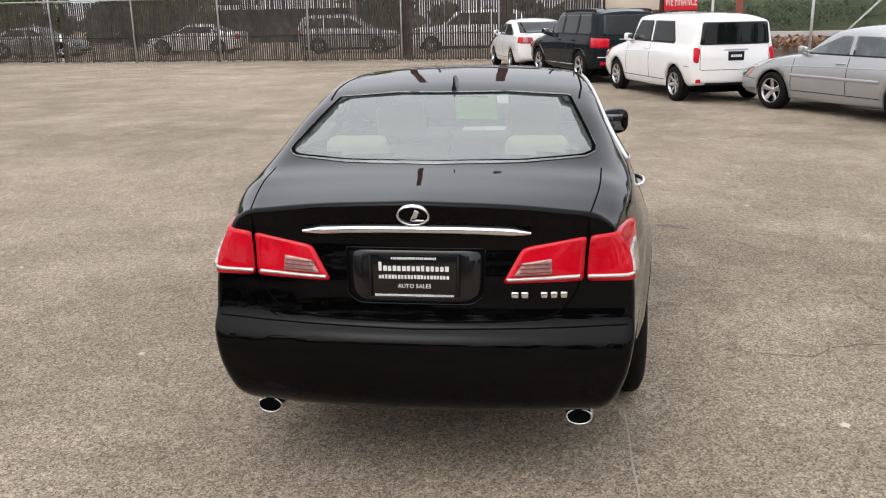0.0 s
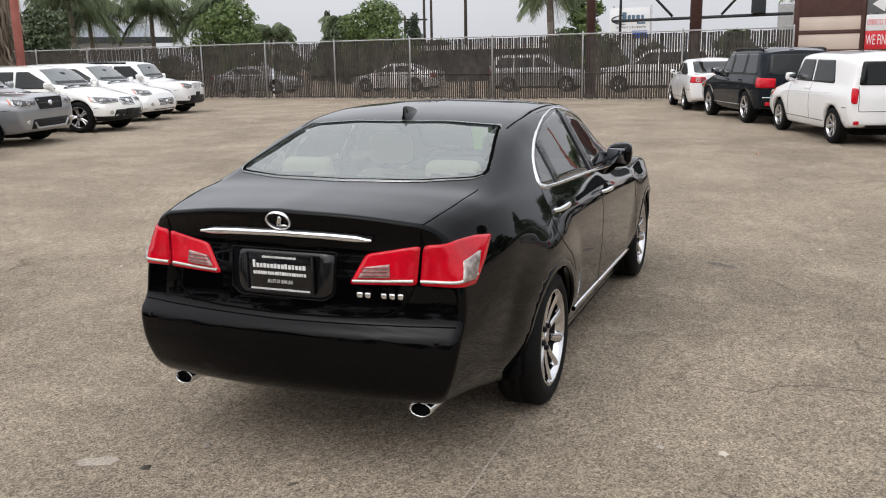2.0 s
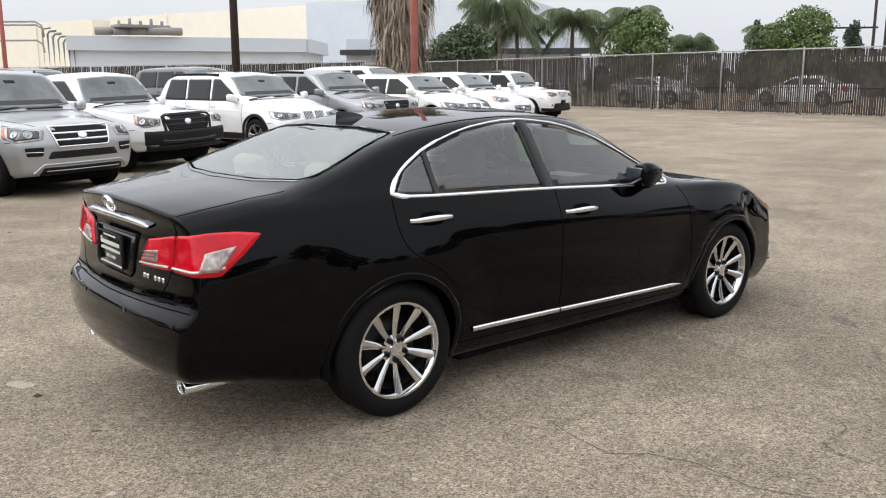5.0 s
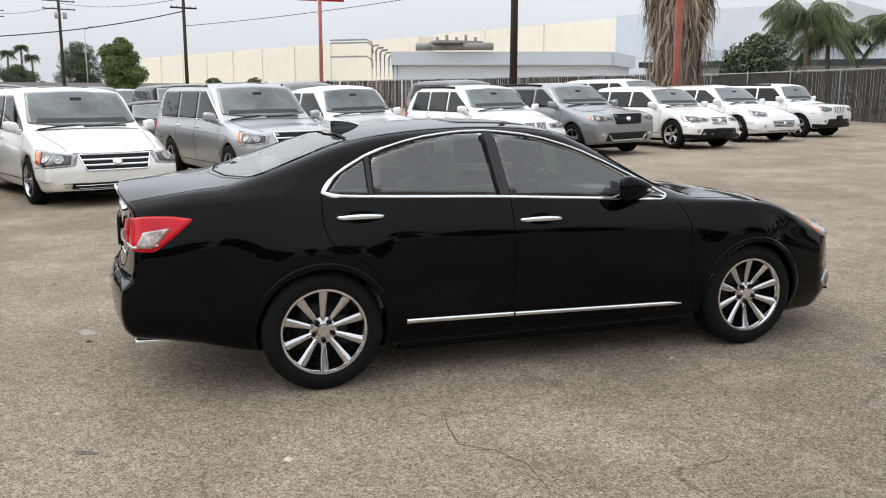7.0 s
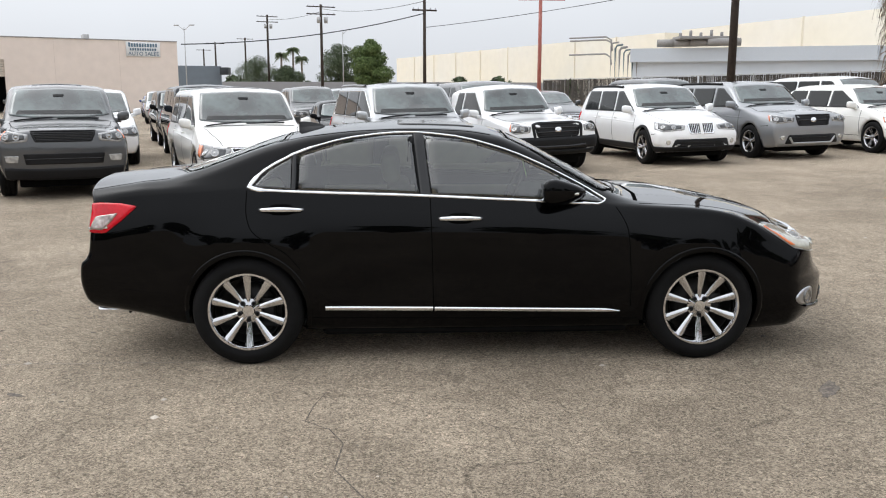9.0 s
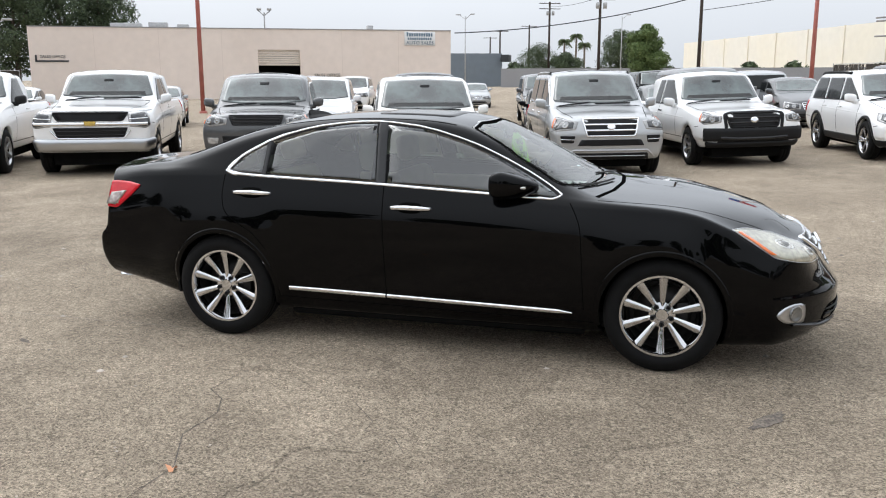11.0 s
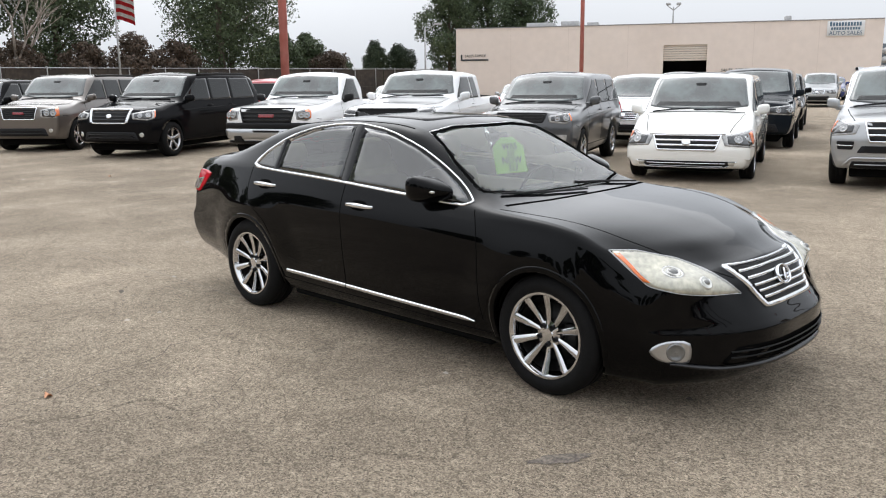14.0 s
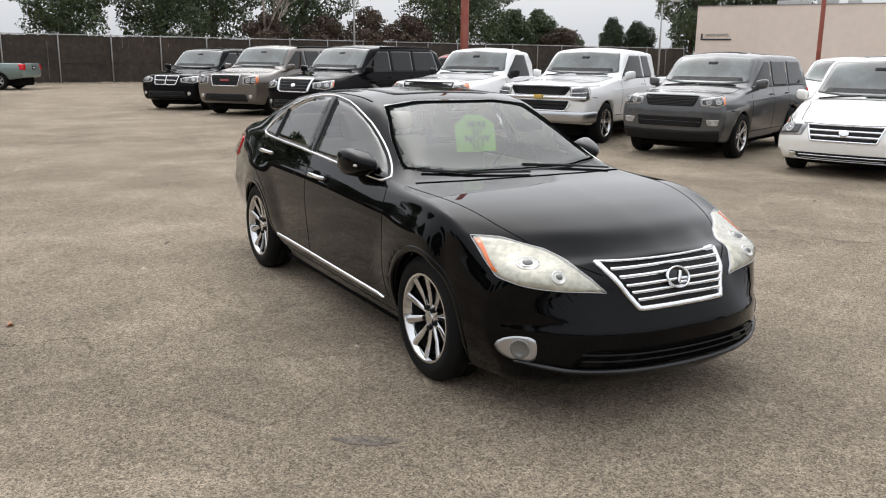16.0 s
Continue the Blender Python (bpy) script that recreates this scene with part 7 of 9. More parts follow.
def wire_fence(a, b, height, seed):
    fence = thing("chain_link_fence", "open galvanised chain-link fence by the street", "fence")
    length = math.hypot(b[0] - a[0], b[1] - a[1])
    verts, faces = [], []
    pitch, r = 0.14, 0.0016
    for k in range(int((length + height) / pitch)):
        for way in (1, -1):
            s0, s1 = k * pitch - (height if way > 0 else 0), k * pitch - (0 if way > 0 else height)
            if way < 0:
                s0, s1 = k * pitch, k * pitch - height
            lo, hi = max(0, min(s0, s1)), min(length, max(s0, s1))
            if hi <= lo:
                continue
            pts = []
            for s in (lo, hi):
                z = (s - s0) / (s1 - s0) * height
                x, y = on_line(a, b, s / length)
                pts.append((x, y, lot_z(x, y) + z))
            q = len(verts)
            for x, y, z in pts:
                verts += [(x, y - r, z), (x, y + r, z - r), (x, y + r, z + r)]
            faces += [(q, q + 1, q + 4, q + 3), (q + 1, q + 2, q + 5, q + 4), (q + 2, q, q + 3, q + 5)]
    me = bpy.data.meshes.new("wire_mesh")
    me.from_pydata(verts, [], faces)
    me.materials.append(M_GALV)
    tagged(part("wire_mesh", me, None, fence), kind="stuff")
    n = round(length / 3.2)
    for i in range(n + 1):
        x, y = on_line(a, b, i / n)
        part("post", rod(bmesh.new(), (x, y, lot_z(x, y)), (x, y, lot_z(x, y) + height + 0.1), 0.045), M_GALV, fence)
    for h in (height, 0.06):
        p, q = a, b
        part("rail", rod(bmesh.new(), (*p, lot_z(*p) + h), (*q, lot_z(*q) + h), 0.028), M_GALV, fence)
    x, y = on_line(a, b, 0.24)
    part("brace", rod(bmesh.new(), (x, y - 0.05, lot_z(x, y) + 2.0), (x - 1.6, y - 0.1, lot_z(x, y) + 0.4), 0.03), M_GALV, fence)


wire_fence((5.5, 24.6), (26.0, 19.5), 2.15, 1)


# ---- poles ----
def pole(name, label, x, y, height, r0, r1, material, lean=(0, 0), z=None):
    p = thing(name, label, "pole", m=Matrix.Translation((x, y, lot_z(x, y) if z is None else z)))
    part("shaft", rod(bmesh.new(), (0, 0, -0.1), (lean[0], lean[1], height), r0, r1, 14), material, p)
    if material in (M_REDPOLE, M_RUSTPIPE):
        b = bmesh.new()
        lathe(b, [(0.0005, 0.12), (r0 * 1.7, 0.12), (r0 * 1.9, 0.0)], 16, Matrix.Rotation(radians(-90), 4, "Y"))
        part("base_collar", b, material, p)
    return p


pole("light_pole", "salmon-red painted steel pole in the row of cars", -19.67, 14.63, 9.5, 0.13, 0.12, M_REDPOLE)
banner_pole = pole("light_pole", "thin faded red pole with a small banner at the top", -44.77, 7.62, 7.15, 0.12, 0.10, M_REDPOLE)
fl = bmesh.new()
for j, (y0_, y1_) in enumerate(((-1.3, -0.15), (0.1, 1.4))):
    box(fl, -0.01, 0.01, y0_, y1_, 6.55, 7.1, 0.0)
part("banner", fl, M_SIGNRED, banner_pole)
fl2 = bmesh.new()
box(fl2, 0.012, 0.02, -1.25, -0.2, 6.6, 7.05)
part("banner_stripe", fl2, M_SIGNBLUE, banner_pole)
pole("light_pole", "faded red steel pole in front of the beige building", -33.1, -22.2, 9.5, 0.11, 0.10, M_REDPOLE)
pole("light_pole", "faded red steel pole behind the pickup trucks", -8.51, -13.86, 8.5, 0.105, 0.10, M_REDPOLE, (0.0, 0.0))
pole("light_pole", "faded red steel pole by the street", 5.75, 21.6, 7.0, 0.10, 0.09, M_REDPOLE)
pole("sign_column", "rust-brown steel column behind the slatted fence", -5.3, 28.6, 12, 0.17, 0.17, M_RUSTPIPE)
col2 = pole("sign_column", "rust-brown steel column with lattice arms", -1.45, 29.2, 12, 0.22, 0.22, M_RUSTPIPE)
arm = bmesh.new()
rod(arm, (-3.2, 0.4, 2.9), (3.4, 0.2, 2.95), 0.06)
part("arm", arm, M_SIGNDARK, col2)
for p, q in (((-2.8, 0.4, 5.0), (-0.9, 0.3, 3.0)), ((2.6, 0.2, 4.9), (0.9, 0.2, 3.0)), ((-2.9, 0.4, 2.2), (-2.9, 0.4, 6.0)), ((2.2, 0.2, 2.9), (2.2, 0.2, 6.0))):
    part("brace", rod(bmesh.new(), p, q, 0.05), M_SIGNDARK, col2)
bx = bmesh.new()
box(bx, 1.95, 2.45, -0.05, 0.35, 3.0, 4.2, 0.03)
part("meter_box", bx, M_SIGNDARK, col2)

POLES = [(-31.96, 14.1, 12.0, 0.19), (-83.9, 2.0, 11.4, 0.19), (-137.1, -13.2, 15.6, 0.26), (-188.6, -29.5, 18.4, 0.28), (-254.0, -45.9, 17.5, 0.3), (-232.0, -50.0, 15.0, 0.28), (-290.0, -66.0, 16.0, 0.3), (-34.6, 77.0, 6.8, 0.15), (-32.8, 77.8, 9.5, 0.16), (-35.9, 87.3, 11.5, 0.17), (-27.2, 74.7, 11.0, 0.18)]
for i, (x, y, h, r) in enumerate(POLES):
    up = pole("utility_pole", "tall dark wooden utility pole" if i == 0 else "dark wooden utility pole with crossarms, far off", x, y, h, r, r * 0.75, M_POLEWOOD, z=0)
    if i == 0:
        continue
    ang = math.atan2(y, x) + math.pi / 2
    rot = Matrix.Rotation(ang + 0.3, 4, "Z")
    for k, z in enumerate((h - 0.35, h - 1.5)[: 2 if i in (1, 2, 3, 10) else 1]):
        arm = bmesh.new()
        w = 1.3 if i in (1, 10) else 2.4
        box(arm, -w, w, -0.07, 0.07, z - 0.08, z + 0.08, 0.01, 1, rot)
        part("crossarm", arm, M_POLEWOOD, up)
        for u in (-0.9, -0.5, 0.5, 0.9):
            ins = bmesh.new()
            lathe(ins, [(0.06, 0), (0.07, 0.1), (0.04, 0.2), (0.0005, 0.21)], 8, rot @ Matrix.Translation((u * w, 0, z + 0.08)) @ Matrix.Rotation(radians(-90), 4, "Y"))
            part("insulator", ins, M_SATIN, up)
    if i in (2, 3):
        for u in (-0.7, 0.5):
            t = bmesh.new()
            lathe(t, [(0.0005, 0), (0.3, 0), (0.32, 0.9), (0.0005, 0.95)], 14, rot @ Matrix.Translation((u, 0.3, h - 2.9)) @ Matrix.Rotation(radians(-90), 4, "Y"))
            part("transformer", t, M_GALV, up)


def wire(name, label, a, b, sag, r):
    bm = bmesh.new()
    pts = []
    for i in range(17):
        t = i / 16
        p = Vector(a).lerp(Vector(b), t)
        p.z -= sag * 4 * t * (1 - t)
        pts.append(p)
    tube(bm, pts, r, 5)
    tagged(new(name, link_mesh(name, bm, M_SIGNDARK)), label, "cable")


wire("overhead_cable", "thick sagging overhead cable between building and poles", (-73.5, -20.0, 5.9), (-83.9, 2.0, 9.6), 0.7, 0.05)
wire("overhead_cable", "thick sagging overhead cable running off over the lot", (-83.9, 2.0, 8.2), (-54.0, 40.0, 13.5), 0.8, 0.03)
wire("overhead_cable", "thin overhead cable far off", (-137.1, -13.2, 15.0), (-83.9, 2.0, 10.8), 0.7, 0.03)
wire("overhead_cable", "thin overhead cable far off", (-188.6, -29.5, 17.5), (-137.1, -13.2, 14.5), 0.5, 0.04)


def street_lamp(label, x, y, h, ang, twin=False):
    p = pole("street_lamp", label, x, y, h, 0.09, 0.06, M_GALV, z=0)
    for s in ((1, -1) if twin else (1,)):
        c, d = math.cos(ang) * s, math.sin(ang) * s
        a = bmesh.new()
        rod(a, (0, 0, h - 0.4), (c * 0.9, d * 0.9, h + 0.25), 0.04, 0.03)
        part("arm", a, M_GALV, p)
        hd = bmesh.new()
        box(hd, 0.8, 1.5, -0.14, 0.14, h + 0.2, h + 0.36, 0.05, 2, Matrix.Rotation(ang + (0 if s > 0 else math.pi), 4, "Z"))
        part("lamp_head", hd, M_GALV, p)


street_lamp("grey street lamp with two heads", -115.4, -29.8, 10.4, 1.3, True)
street_lamp("plain grey steel street lamp", -146.2, -10.4, 12.0, 1.2)
street_lamp("grey street lamp with a curved arm", -48.6, -49.2, 5.9, 2.6)

flag = pole("flagpole", "slender grey flagpole with a striped flag", -19.55, -45.6, 7.6, 0.07, 0.05, M_GALV)
for k in range(9):
    t = bmesh.new()
    z0 = 5.2 + 0.22 * k
    rows = []
    for j in range(7):
        u = j / 6
        x, y = -0.05 - 1.1 * u * 0.75, 0.55 * u + 0.10 * math.sin(u * 9)
        rows.append([t.verts.new((x, y, z0 - 0.35 * u * u)), t.verts.new((x, y, z0 + 0.22 - 0.35 * u * u))])
    for p, q in zip(rows, rows[1:]):
        t.faces.new((p[0], q[0], q[1], p[1]))
    bmesh.ops.solidify(t, geom=t.faces[:], thickness=0.01)
    part("flag_stripe", t, (M_SIGNRED if k % 2 == 0 else M_SIGNWHITE) if k < 6 else (M_SIGNBLUE if k > 6 else M_SIGNRED), flag)


# ---- signs by the street ----
board = thing("billboard", "brown steel billboard frame with beige panels standing by the fence", "sign", m=Matrix.Translation((0, 26.35, 0)))
for x in (2.06, 4.08):
    part("post", rod(bmesh.new(), (x, 0, 0.2), (x, 0, 6.0), 0.10), M_RUSTPIPE, board)
for z0, z1 in ((2.0, 2.5), (2.62, 3.06)):
    t = bmesh.new()
    box(t, 2.14, 4.0, -0.04, 0.04, z0, z1, 0.01)
    part("panel", t, mat("beige_panel", (0.62, 0.52, 0.44), rough=0.7, spread=0.05, scale=2), board)
for z0, z1 in ((1.9, 2.0), (2.5, 2.62), (3.06, 4.6)):
    t = bmesh.new()
    box(t, 2.1, 4.05, -0.06, 0.06, z0, z1, 0.01)
    part("crossbar" if z1 < 4 else "upper_panel", t, M_RUSTPIPE, board)
sign = thing("roadside_sign", "white and red dealer sign boards on the billboard post", "sign", m=Matrix.Translation((0, 26.2, 0)))
for z0, z1, m_, txt, tm, size in ((2.56, 3.06, M_SIGNWHITE, "OPEN TO THE PUBLIC", M_SIGNRED, 0.21), (1.97, 2.55, M_SIGNRED, "WE FINANCE", M_SIGNWHITE, 0.36)):
    t = bmesh.new()
    box(t, 4.14, 5.26, -0.03, 0.03, z0, z1, 0.01)
    b = part("board", t, m_, sign)
    me = text_mesh(txt, size, 0.004)
    xs = [v.co.x for v in me.vertices]
    k = 1.06 / (max(xs) - min(xs))
    me.materials.clear()
    me.materials.append(tm)
    part("lettering", me, None, b, m=Matrix.Translation((4.70, -0.036, (z0 + z1) / 2)) @ Matrix.Rotation(radians(90), 4, "X") @ Matrix.Diagonal((k, 1.25, 1, 1)))
t = bmesh.new()
box(t, 4.14, 5.26, -0.03, 0.03, 3.1, 4.3, 0.01)
b = part("arrow_board", t, mat("sign_grey", (0.12, 0.125, 0.13), rough=0.6, spread=0.1), sign)
t = bmesh.new()
box(t, 4.65, 5.15, -0.045, -0.032, 3.28, 3.5)
vs = [t.verts.new(p) for p in ((4.66, -0.04, 3.14), (4.66, -0.04, 3.64), (4.28, -0.04, 3.39))]
t.faces.new(vs)
part("arrow", t, M_SIGNWHITE, b)
for x in (4.45, 5.0):
    part("post", rod(bmesh.new(), (x, 0.1, 0.2), (x, 0.1, 4.2), 0.05), M_SIGNDARK, sign)

ship = thing("shipping_sign", "white shipping and receiving sign on two posts behind the fence", "sign", m=pose(-10.6, 68.9, 0, 0, 0, 10))
t = bmesh.new()
box(t, -1.62, 1.62, -0.06, 0.06, 3.5, 6.2, 0.02)
panel = part("board", t, M_SIGNWHITE, ship)
words(panel, "SHIPPING & RECEIVING", 0.23, pose(0.15, -0.07, 4.62, 90), M_SIGNDARK)
words(panel, "SHIPPING", 0.30, pose(-0.85, -0.07, 4.2, 90), M_SLATE)
words(panel, "RECEIVING", 0.28, pose(-0.85, -0.07, 3.85, 90), M_SLATE)
t = bmesh.new()
box(t, 0.25, 1.45, -0.08, -0.062, 3.7, 4.35, 0.01)
part("blue_panel", t, M_SIGNBLUE, panel)
for x0, x1, z0, z1 in ((-0.6, -0.25, 5.25, 5.85), (-0.15, 0.1, 5.25, 5.62), (0.2, 0.45, 5.25, 5.62), (0.55, 0.85, 5.1, 5.62), (0.95, 1.15, 5.25, 5.62), (0.6, 1.3, 4.9, 5.03)):
    t = bmesh.new()
    box(t, x0, x1, -0.08, -0.062, z0, z1, 0.03)
    part("logo_bar", t, M_SLATE, panel)
sw = bmesh.new()
prev = None
for k in range(17):
    a = radians(100 + 170 * k / 16)
    p = (-0.3 + 1.15 * math.cos(a), -0.07, 5.25 + 0.36 * math.sin(a))
    if prev:
        rod(sw, prev, p, 0.03 + 0.03 * math.sin(math.pi * k / 16), None, 6)
    prev = p
part("logo_swoosh", sw, M_SIGNDARK, panel)
for x in (-1.3, 1.75):
    part("post", rod(bmesh.new(), (x, 0.1, 0), (x, 0.1, 6.4), 0.09), M_GALV, ship)


# ---- buildings ----
def wall_between(name, a, b, z0, z1, depth, material, parent):
    """A slab wall from a to b with its depth behind it."""
    ang = math.atan2(b[1] - a[1], b[0] - a[0])
    bm = bmesh.new()
    box(bm, 0, math.hypot(b[0] - a[0], b[1] - a[1]), -depth, 0, z0, z1, 0.0, 1, Matrix.Translation((a[0], a[1], 0)) @ Matrix.Rotation(ang, 4, "Z"))
    return part(name, bm, material, parent, smooth_shade=False)


TL, TR = Vector((-55.9, -52.4)), Vector((-73.6, -20.4))
bd = thing("beige_building", "long low beige tilt-up building with a roll-up door", "building")
u = (TR - TL).normalized()
LEN = (TR - TL).length
ang = math.atan2(u.y, u.x)
frame_m = Matrix.Translation((TL.x, TL.y, 0)) @ Matrix.Rotation(ang, 4, "Z")
# in this frame x runs along the facade and -y looks to the lot
ga, gb, gh = 18.9, 22.6, 4.3
for n_, x0, x1, z0, z1 in (("wall", 0, ga, 0, 6.1), ("wall", gb, LEN, 0, 6.1), ("wall", ga, gb, gh, 6.1)):
    t = bmesh.new()
    box(t, x0, x1, 0, 0.3, z0, z1, 0, 1, frame_m)
    part(n_, t, M_BEIGE, bd, smooth_shade=False)
t = bmesh.new()
box(t, 0, LEN, 0.3, 26, 0, 5.8, 0, 1, frame_m)
hall = bmesh.new()
for x0, x1, y0_, y1_ in ((0, 0.3, 0.3, 26), (LEN - 0.3, LEN, 0.3, 26), (0, LEN, 25.7, 26)):
    box(hall, x0, x1, y0_, y1_, 0, 6.0, 0, 1, frame_m)
t.free()
part("side_walls", hall, M_BEIGE, bd, smooth_shade=False)
t = bmesh.new()
box(t, 0.3, LEN - 0.3, 0.3, 25.7, 5.5, 5.7, 0, 1, frame_m)
part("roof", t, M_ROOF, bd, smooth_shade=False)
# added near-black sheet that paints the hall's shade behind the open door
t = bmesh.new()
box(t, ga - 1, gb + 1, 6.0, 6.2, 0, 5.4, 0, 1, frame_m)
part("doorway_shade_sheet", t, M_DARKVOID, bd, smooth_shade=False)
M_DOORSLAT = mat("door_slats", (0.66, 0.58, 0.50), rough=0.6, spread=0.08)
for k in range(7):
    t = bmesh.new()
    box(t, ga, gb, 0.12, 0.2, gh - 0.2 * (k + 1) + 0.02, gh - 0.2 * k, 0.01, 1, frame_m)
    part("rollup_door_slat", t, M_DOORSLAT, bd)
for x in (5.2, 10.5, 15.8, 26.4, 31.6):
    t = bmesh.new()
    box(t, x - 0.015, x + 0.015, -0.006, 0.05, 0, 6.08, 0, 1, frame_m)
    part("panel_joint", t, mat("joint", (0.70, 0.60, 0.53), rough=0.9), bd, smooth_shade=False)
t = bmesh.new()
box(t, 0, LEN, -0.05, 0.35, 6.08, 6.16, 0, 1, frame_m)
part("parapet_cap", t, M_ROOF, bd, smooth_shade=False)
sg = bmesh.new()
box(sg, LEN - 4.4, LEN - 1.5, -0.10, -0.02, 4.75, 6.0, 0.02, 1, frame_m)
sg = part("wall_sign", sg, M_SIGNWHITE, bd, "white wall sign with slate lettering")
words(sg, "AUTO SALES", 0.46, frame_m @ Matrix.Translation((LEN - 2.95, -0.11, 4.98)) @ Matrix.Rotation(radians(90), 4, "X"), M_SLATE, extrude=0.01)
for z, h, w in ((5.72, 0.30, 2.5), (5.36, 0.2, 2.3)):
    n = 11
    for i in range(n):
        t = bmesh.new()
        x0 = LEN - 2.95 - w / 2 + w * i / n
        box(t, x0, x0 + w / n * 0.68, -0.125, -0.105, z - h / 2, z + h / 2 + (0.06 if i == 0 and h > 0.25 else 0), 0, 1, frame_m)
        part("sign_bar", t, M_SLATE, sg, smooth_shade=False)
words(bd, "SALES OFFICE", 0.33, frame_m @ Matrix.Translation((1.85, -0.03, 3.62)) @ Matrix.Rotation(radians(90), 4, "X"), M_SIGNDARK, extrude=0.01)
words(bd, "SALES OFFICE", 0.39, frame_m @ Matrix.Translation((25.0, -0.03, 2.05)) @ Matrix.Rotation(radians(90), 4, "X"), M_SIGNDARK, extrude=0.01)
t = bmesh.new()
box(t, 0.55, 3.1, -0.05, -0.01, 3.18, 3.32, 0, 1, frame_m)
box(t, 0.45, 0.6, -0.05, -0.01, 3.2, 3.75, 0, 1, frame_m)
part("arrow", t, M_SIGNDARK, bd, smooth_shade=False)
for x, w, h in ((9.6, 1.6, 0.5), (6.4, 2.6, 0.4), (12.0, 1.0, 0.35), (29.0, 0.5, 0.45)):
    t = bmesh.new()
    box(t, x, x + w, 1.5, 2.6, 5.7, 6.16 + h, 0.04, 1, frame_m)
    part("roof_unit", t, M_GALV, bd)
mast = bmesh.new()
rod(mast, frame_m @ Vector((19.6, 1.0, 5.7)), frame_m @ Vector((19.6, 1.0, 7.6)), 0.06)
for s in (-1, 1):
    rod(mast, frame_m @ Vector((19.6, 1.0, 7.3)), frame_m @ Vector((19.6 + 0.6 * s, 1.0, 7.8)), 0.04)
    box(mast, 19.6 + 0.45 * s - 0.2, 19.6 + 0.45 * s + 0.2, 0.7, 1.1, 7.75, 7.95, 0.04, 1, frame_m)
part("roof_lamp_mast", mast, M_GALV, bd)

gb_ = thing("grey_building", "plain grey-blue industrial building, far off", "building")
wall_between("wall", (-165.0, -52.0), (-171.0, -36.3), 0, 6.9, -30, M_GREYBLUE, gb_)
t = bmesh.new()
box(t, -172, -169, -36.2, -34.6, 5.2, 6.6, 0.03)
part("awning", t, M_SIGNDARK, gb_)
for z in (4.0, 5.6):
    t = bmesh.new()
    lathe(t, [(0.0005, 0.35), (0.62, 0.3), (0.65, 0.0)], 20, Matrix.Translation((-165.6, -48.6, z)))
    part("wall_fan", t, M_GALV, gb_)
low = thing("low_building", "long pale grey flat-roofed shed, far off", "building")
wall_between("wall", (-150, -32), (-158, 30), 0, 3.6, -10, mat("pale_grey_wall", (0.30, 0.30, 0.31), rough=0.85, spread=0.06), low)

wh = thing("cream_warehouse", "very large windowless cream-painted warehouse, far off", "building")
CORN, FAR = (-131.0, 77.0), (-330.0, -2.0)
MID = (-181.0, 60.0)
wall_between("wall", MID, CORN, 0, 15.0, -40, M_CREAM, wh)
wall_between("wall", FAR, (-183.0, 57.0), 0, 14.6, -40, M_CREAM, wh)
wall_between("blue_wing", CORN, (-98.0, 96.0), 0, 15.4, -30, M_PALEBLUE, wh)
for k in range(1, 9):
    p = on_line((-183.0, 57.0), FAR, k / 9)
    t = bmesh.new()
    box(t, -0.15, 0.15, -0.3, 0.3, 0, 14.7, 0, 1, Matrix.Translation((*p, 0)) @ Matrix.Rotation(math.atan2(FAR[1] - 57, FAR[0] + 183), 4, "Z"))
    part("panel_joint", t, mat("cream_joint", (0.87, 0.808, 0.68), rough=0.9), wh, smooth_shade=False)
for a in (0.33, 0.66):
    p = on_line(MID, CORN, a)
    t = bmesh.new()
    box(t, -0.15, 0.15, -0.3, 0.3, 0, 15.1, 0, 1, Matrix.Translation((*p, 0)))
    part("panel_joint", t, bpy.data.materials["cream_joint"], wh, smooth_shade=False)
annex = thing("blue_grey_annex", "low pale blue-grey annex in front of a cream warehouse", "building")
A0, A1, A2 = (-119.0, 33.0), (-108.0, 62.5), (-119.5, 73.0)
wall_between("wall", A0, A1, 0, 7.6, -20, M_PALEBLUE, annex)
wall_between("wall", A1, A2, 0, 7.4, -18, M_PALEBLUE, annex)
for p, q in ((A0, A1), (A1, A2)):
    ang2 = math.atan2(q[1] - p[1], q[0] - p[0])
    t = bmesh.new()
    box(t, -0.3, math.hypot(q[0] - p[0], q[1] - p[1]) + 0.3, -0.9, 0.5, 6.0, 7.9, 0.0, 1, Matrix.Translation((*p, 0)) @ Matrix.Rotation(ang2, 4, "Z"))
    part("fascia", t, mat("pale_fascia", (0.58, 0.62, 0.67), rough=0.8, spread=0.05), annex, smooth_shade=False)
units = thing("rooftop_ducts", "rusty rooftop ducts and blue pipework on the annex", "ducts")
M_DUCT = mat("weathered_duct", (0.30, 0.29, 0.28), rough=0.7, metal=0.3, spread=0.2)
M_BLUEPIPE = mat("blue_pipework", (0.13, 0.18, 0.20), rough=0.6, spread=0.3)
for k in range(4):
    part("duct", rod(bmesh.new(), (-117.5 + 1.2 * k, 36.0 + 2.0 * k, 8.6), (-116.5 + 1.2 * k, 38.5 + 2.6 * k, 8.6), 0.55), M_DUCT, units)
t = bmesh.new()
box(t, -117, -113.5, 38, 45, 9.0, 9.4, 0.05)
part("platform", t, M_DUCT, units)
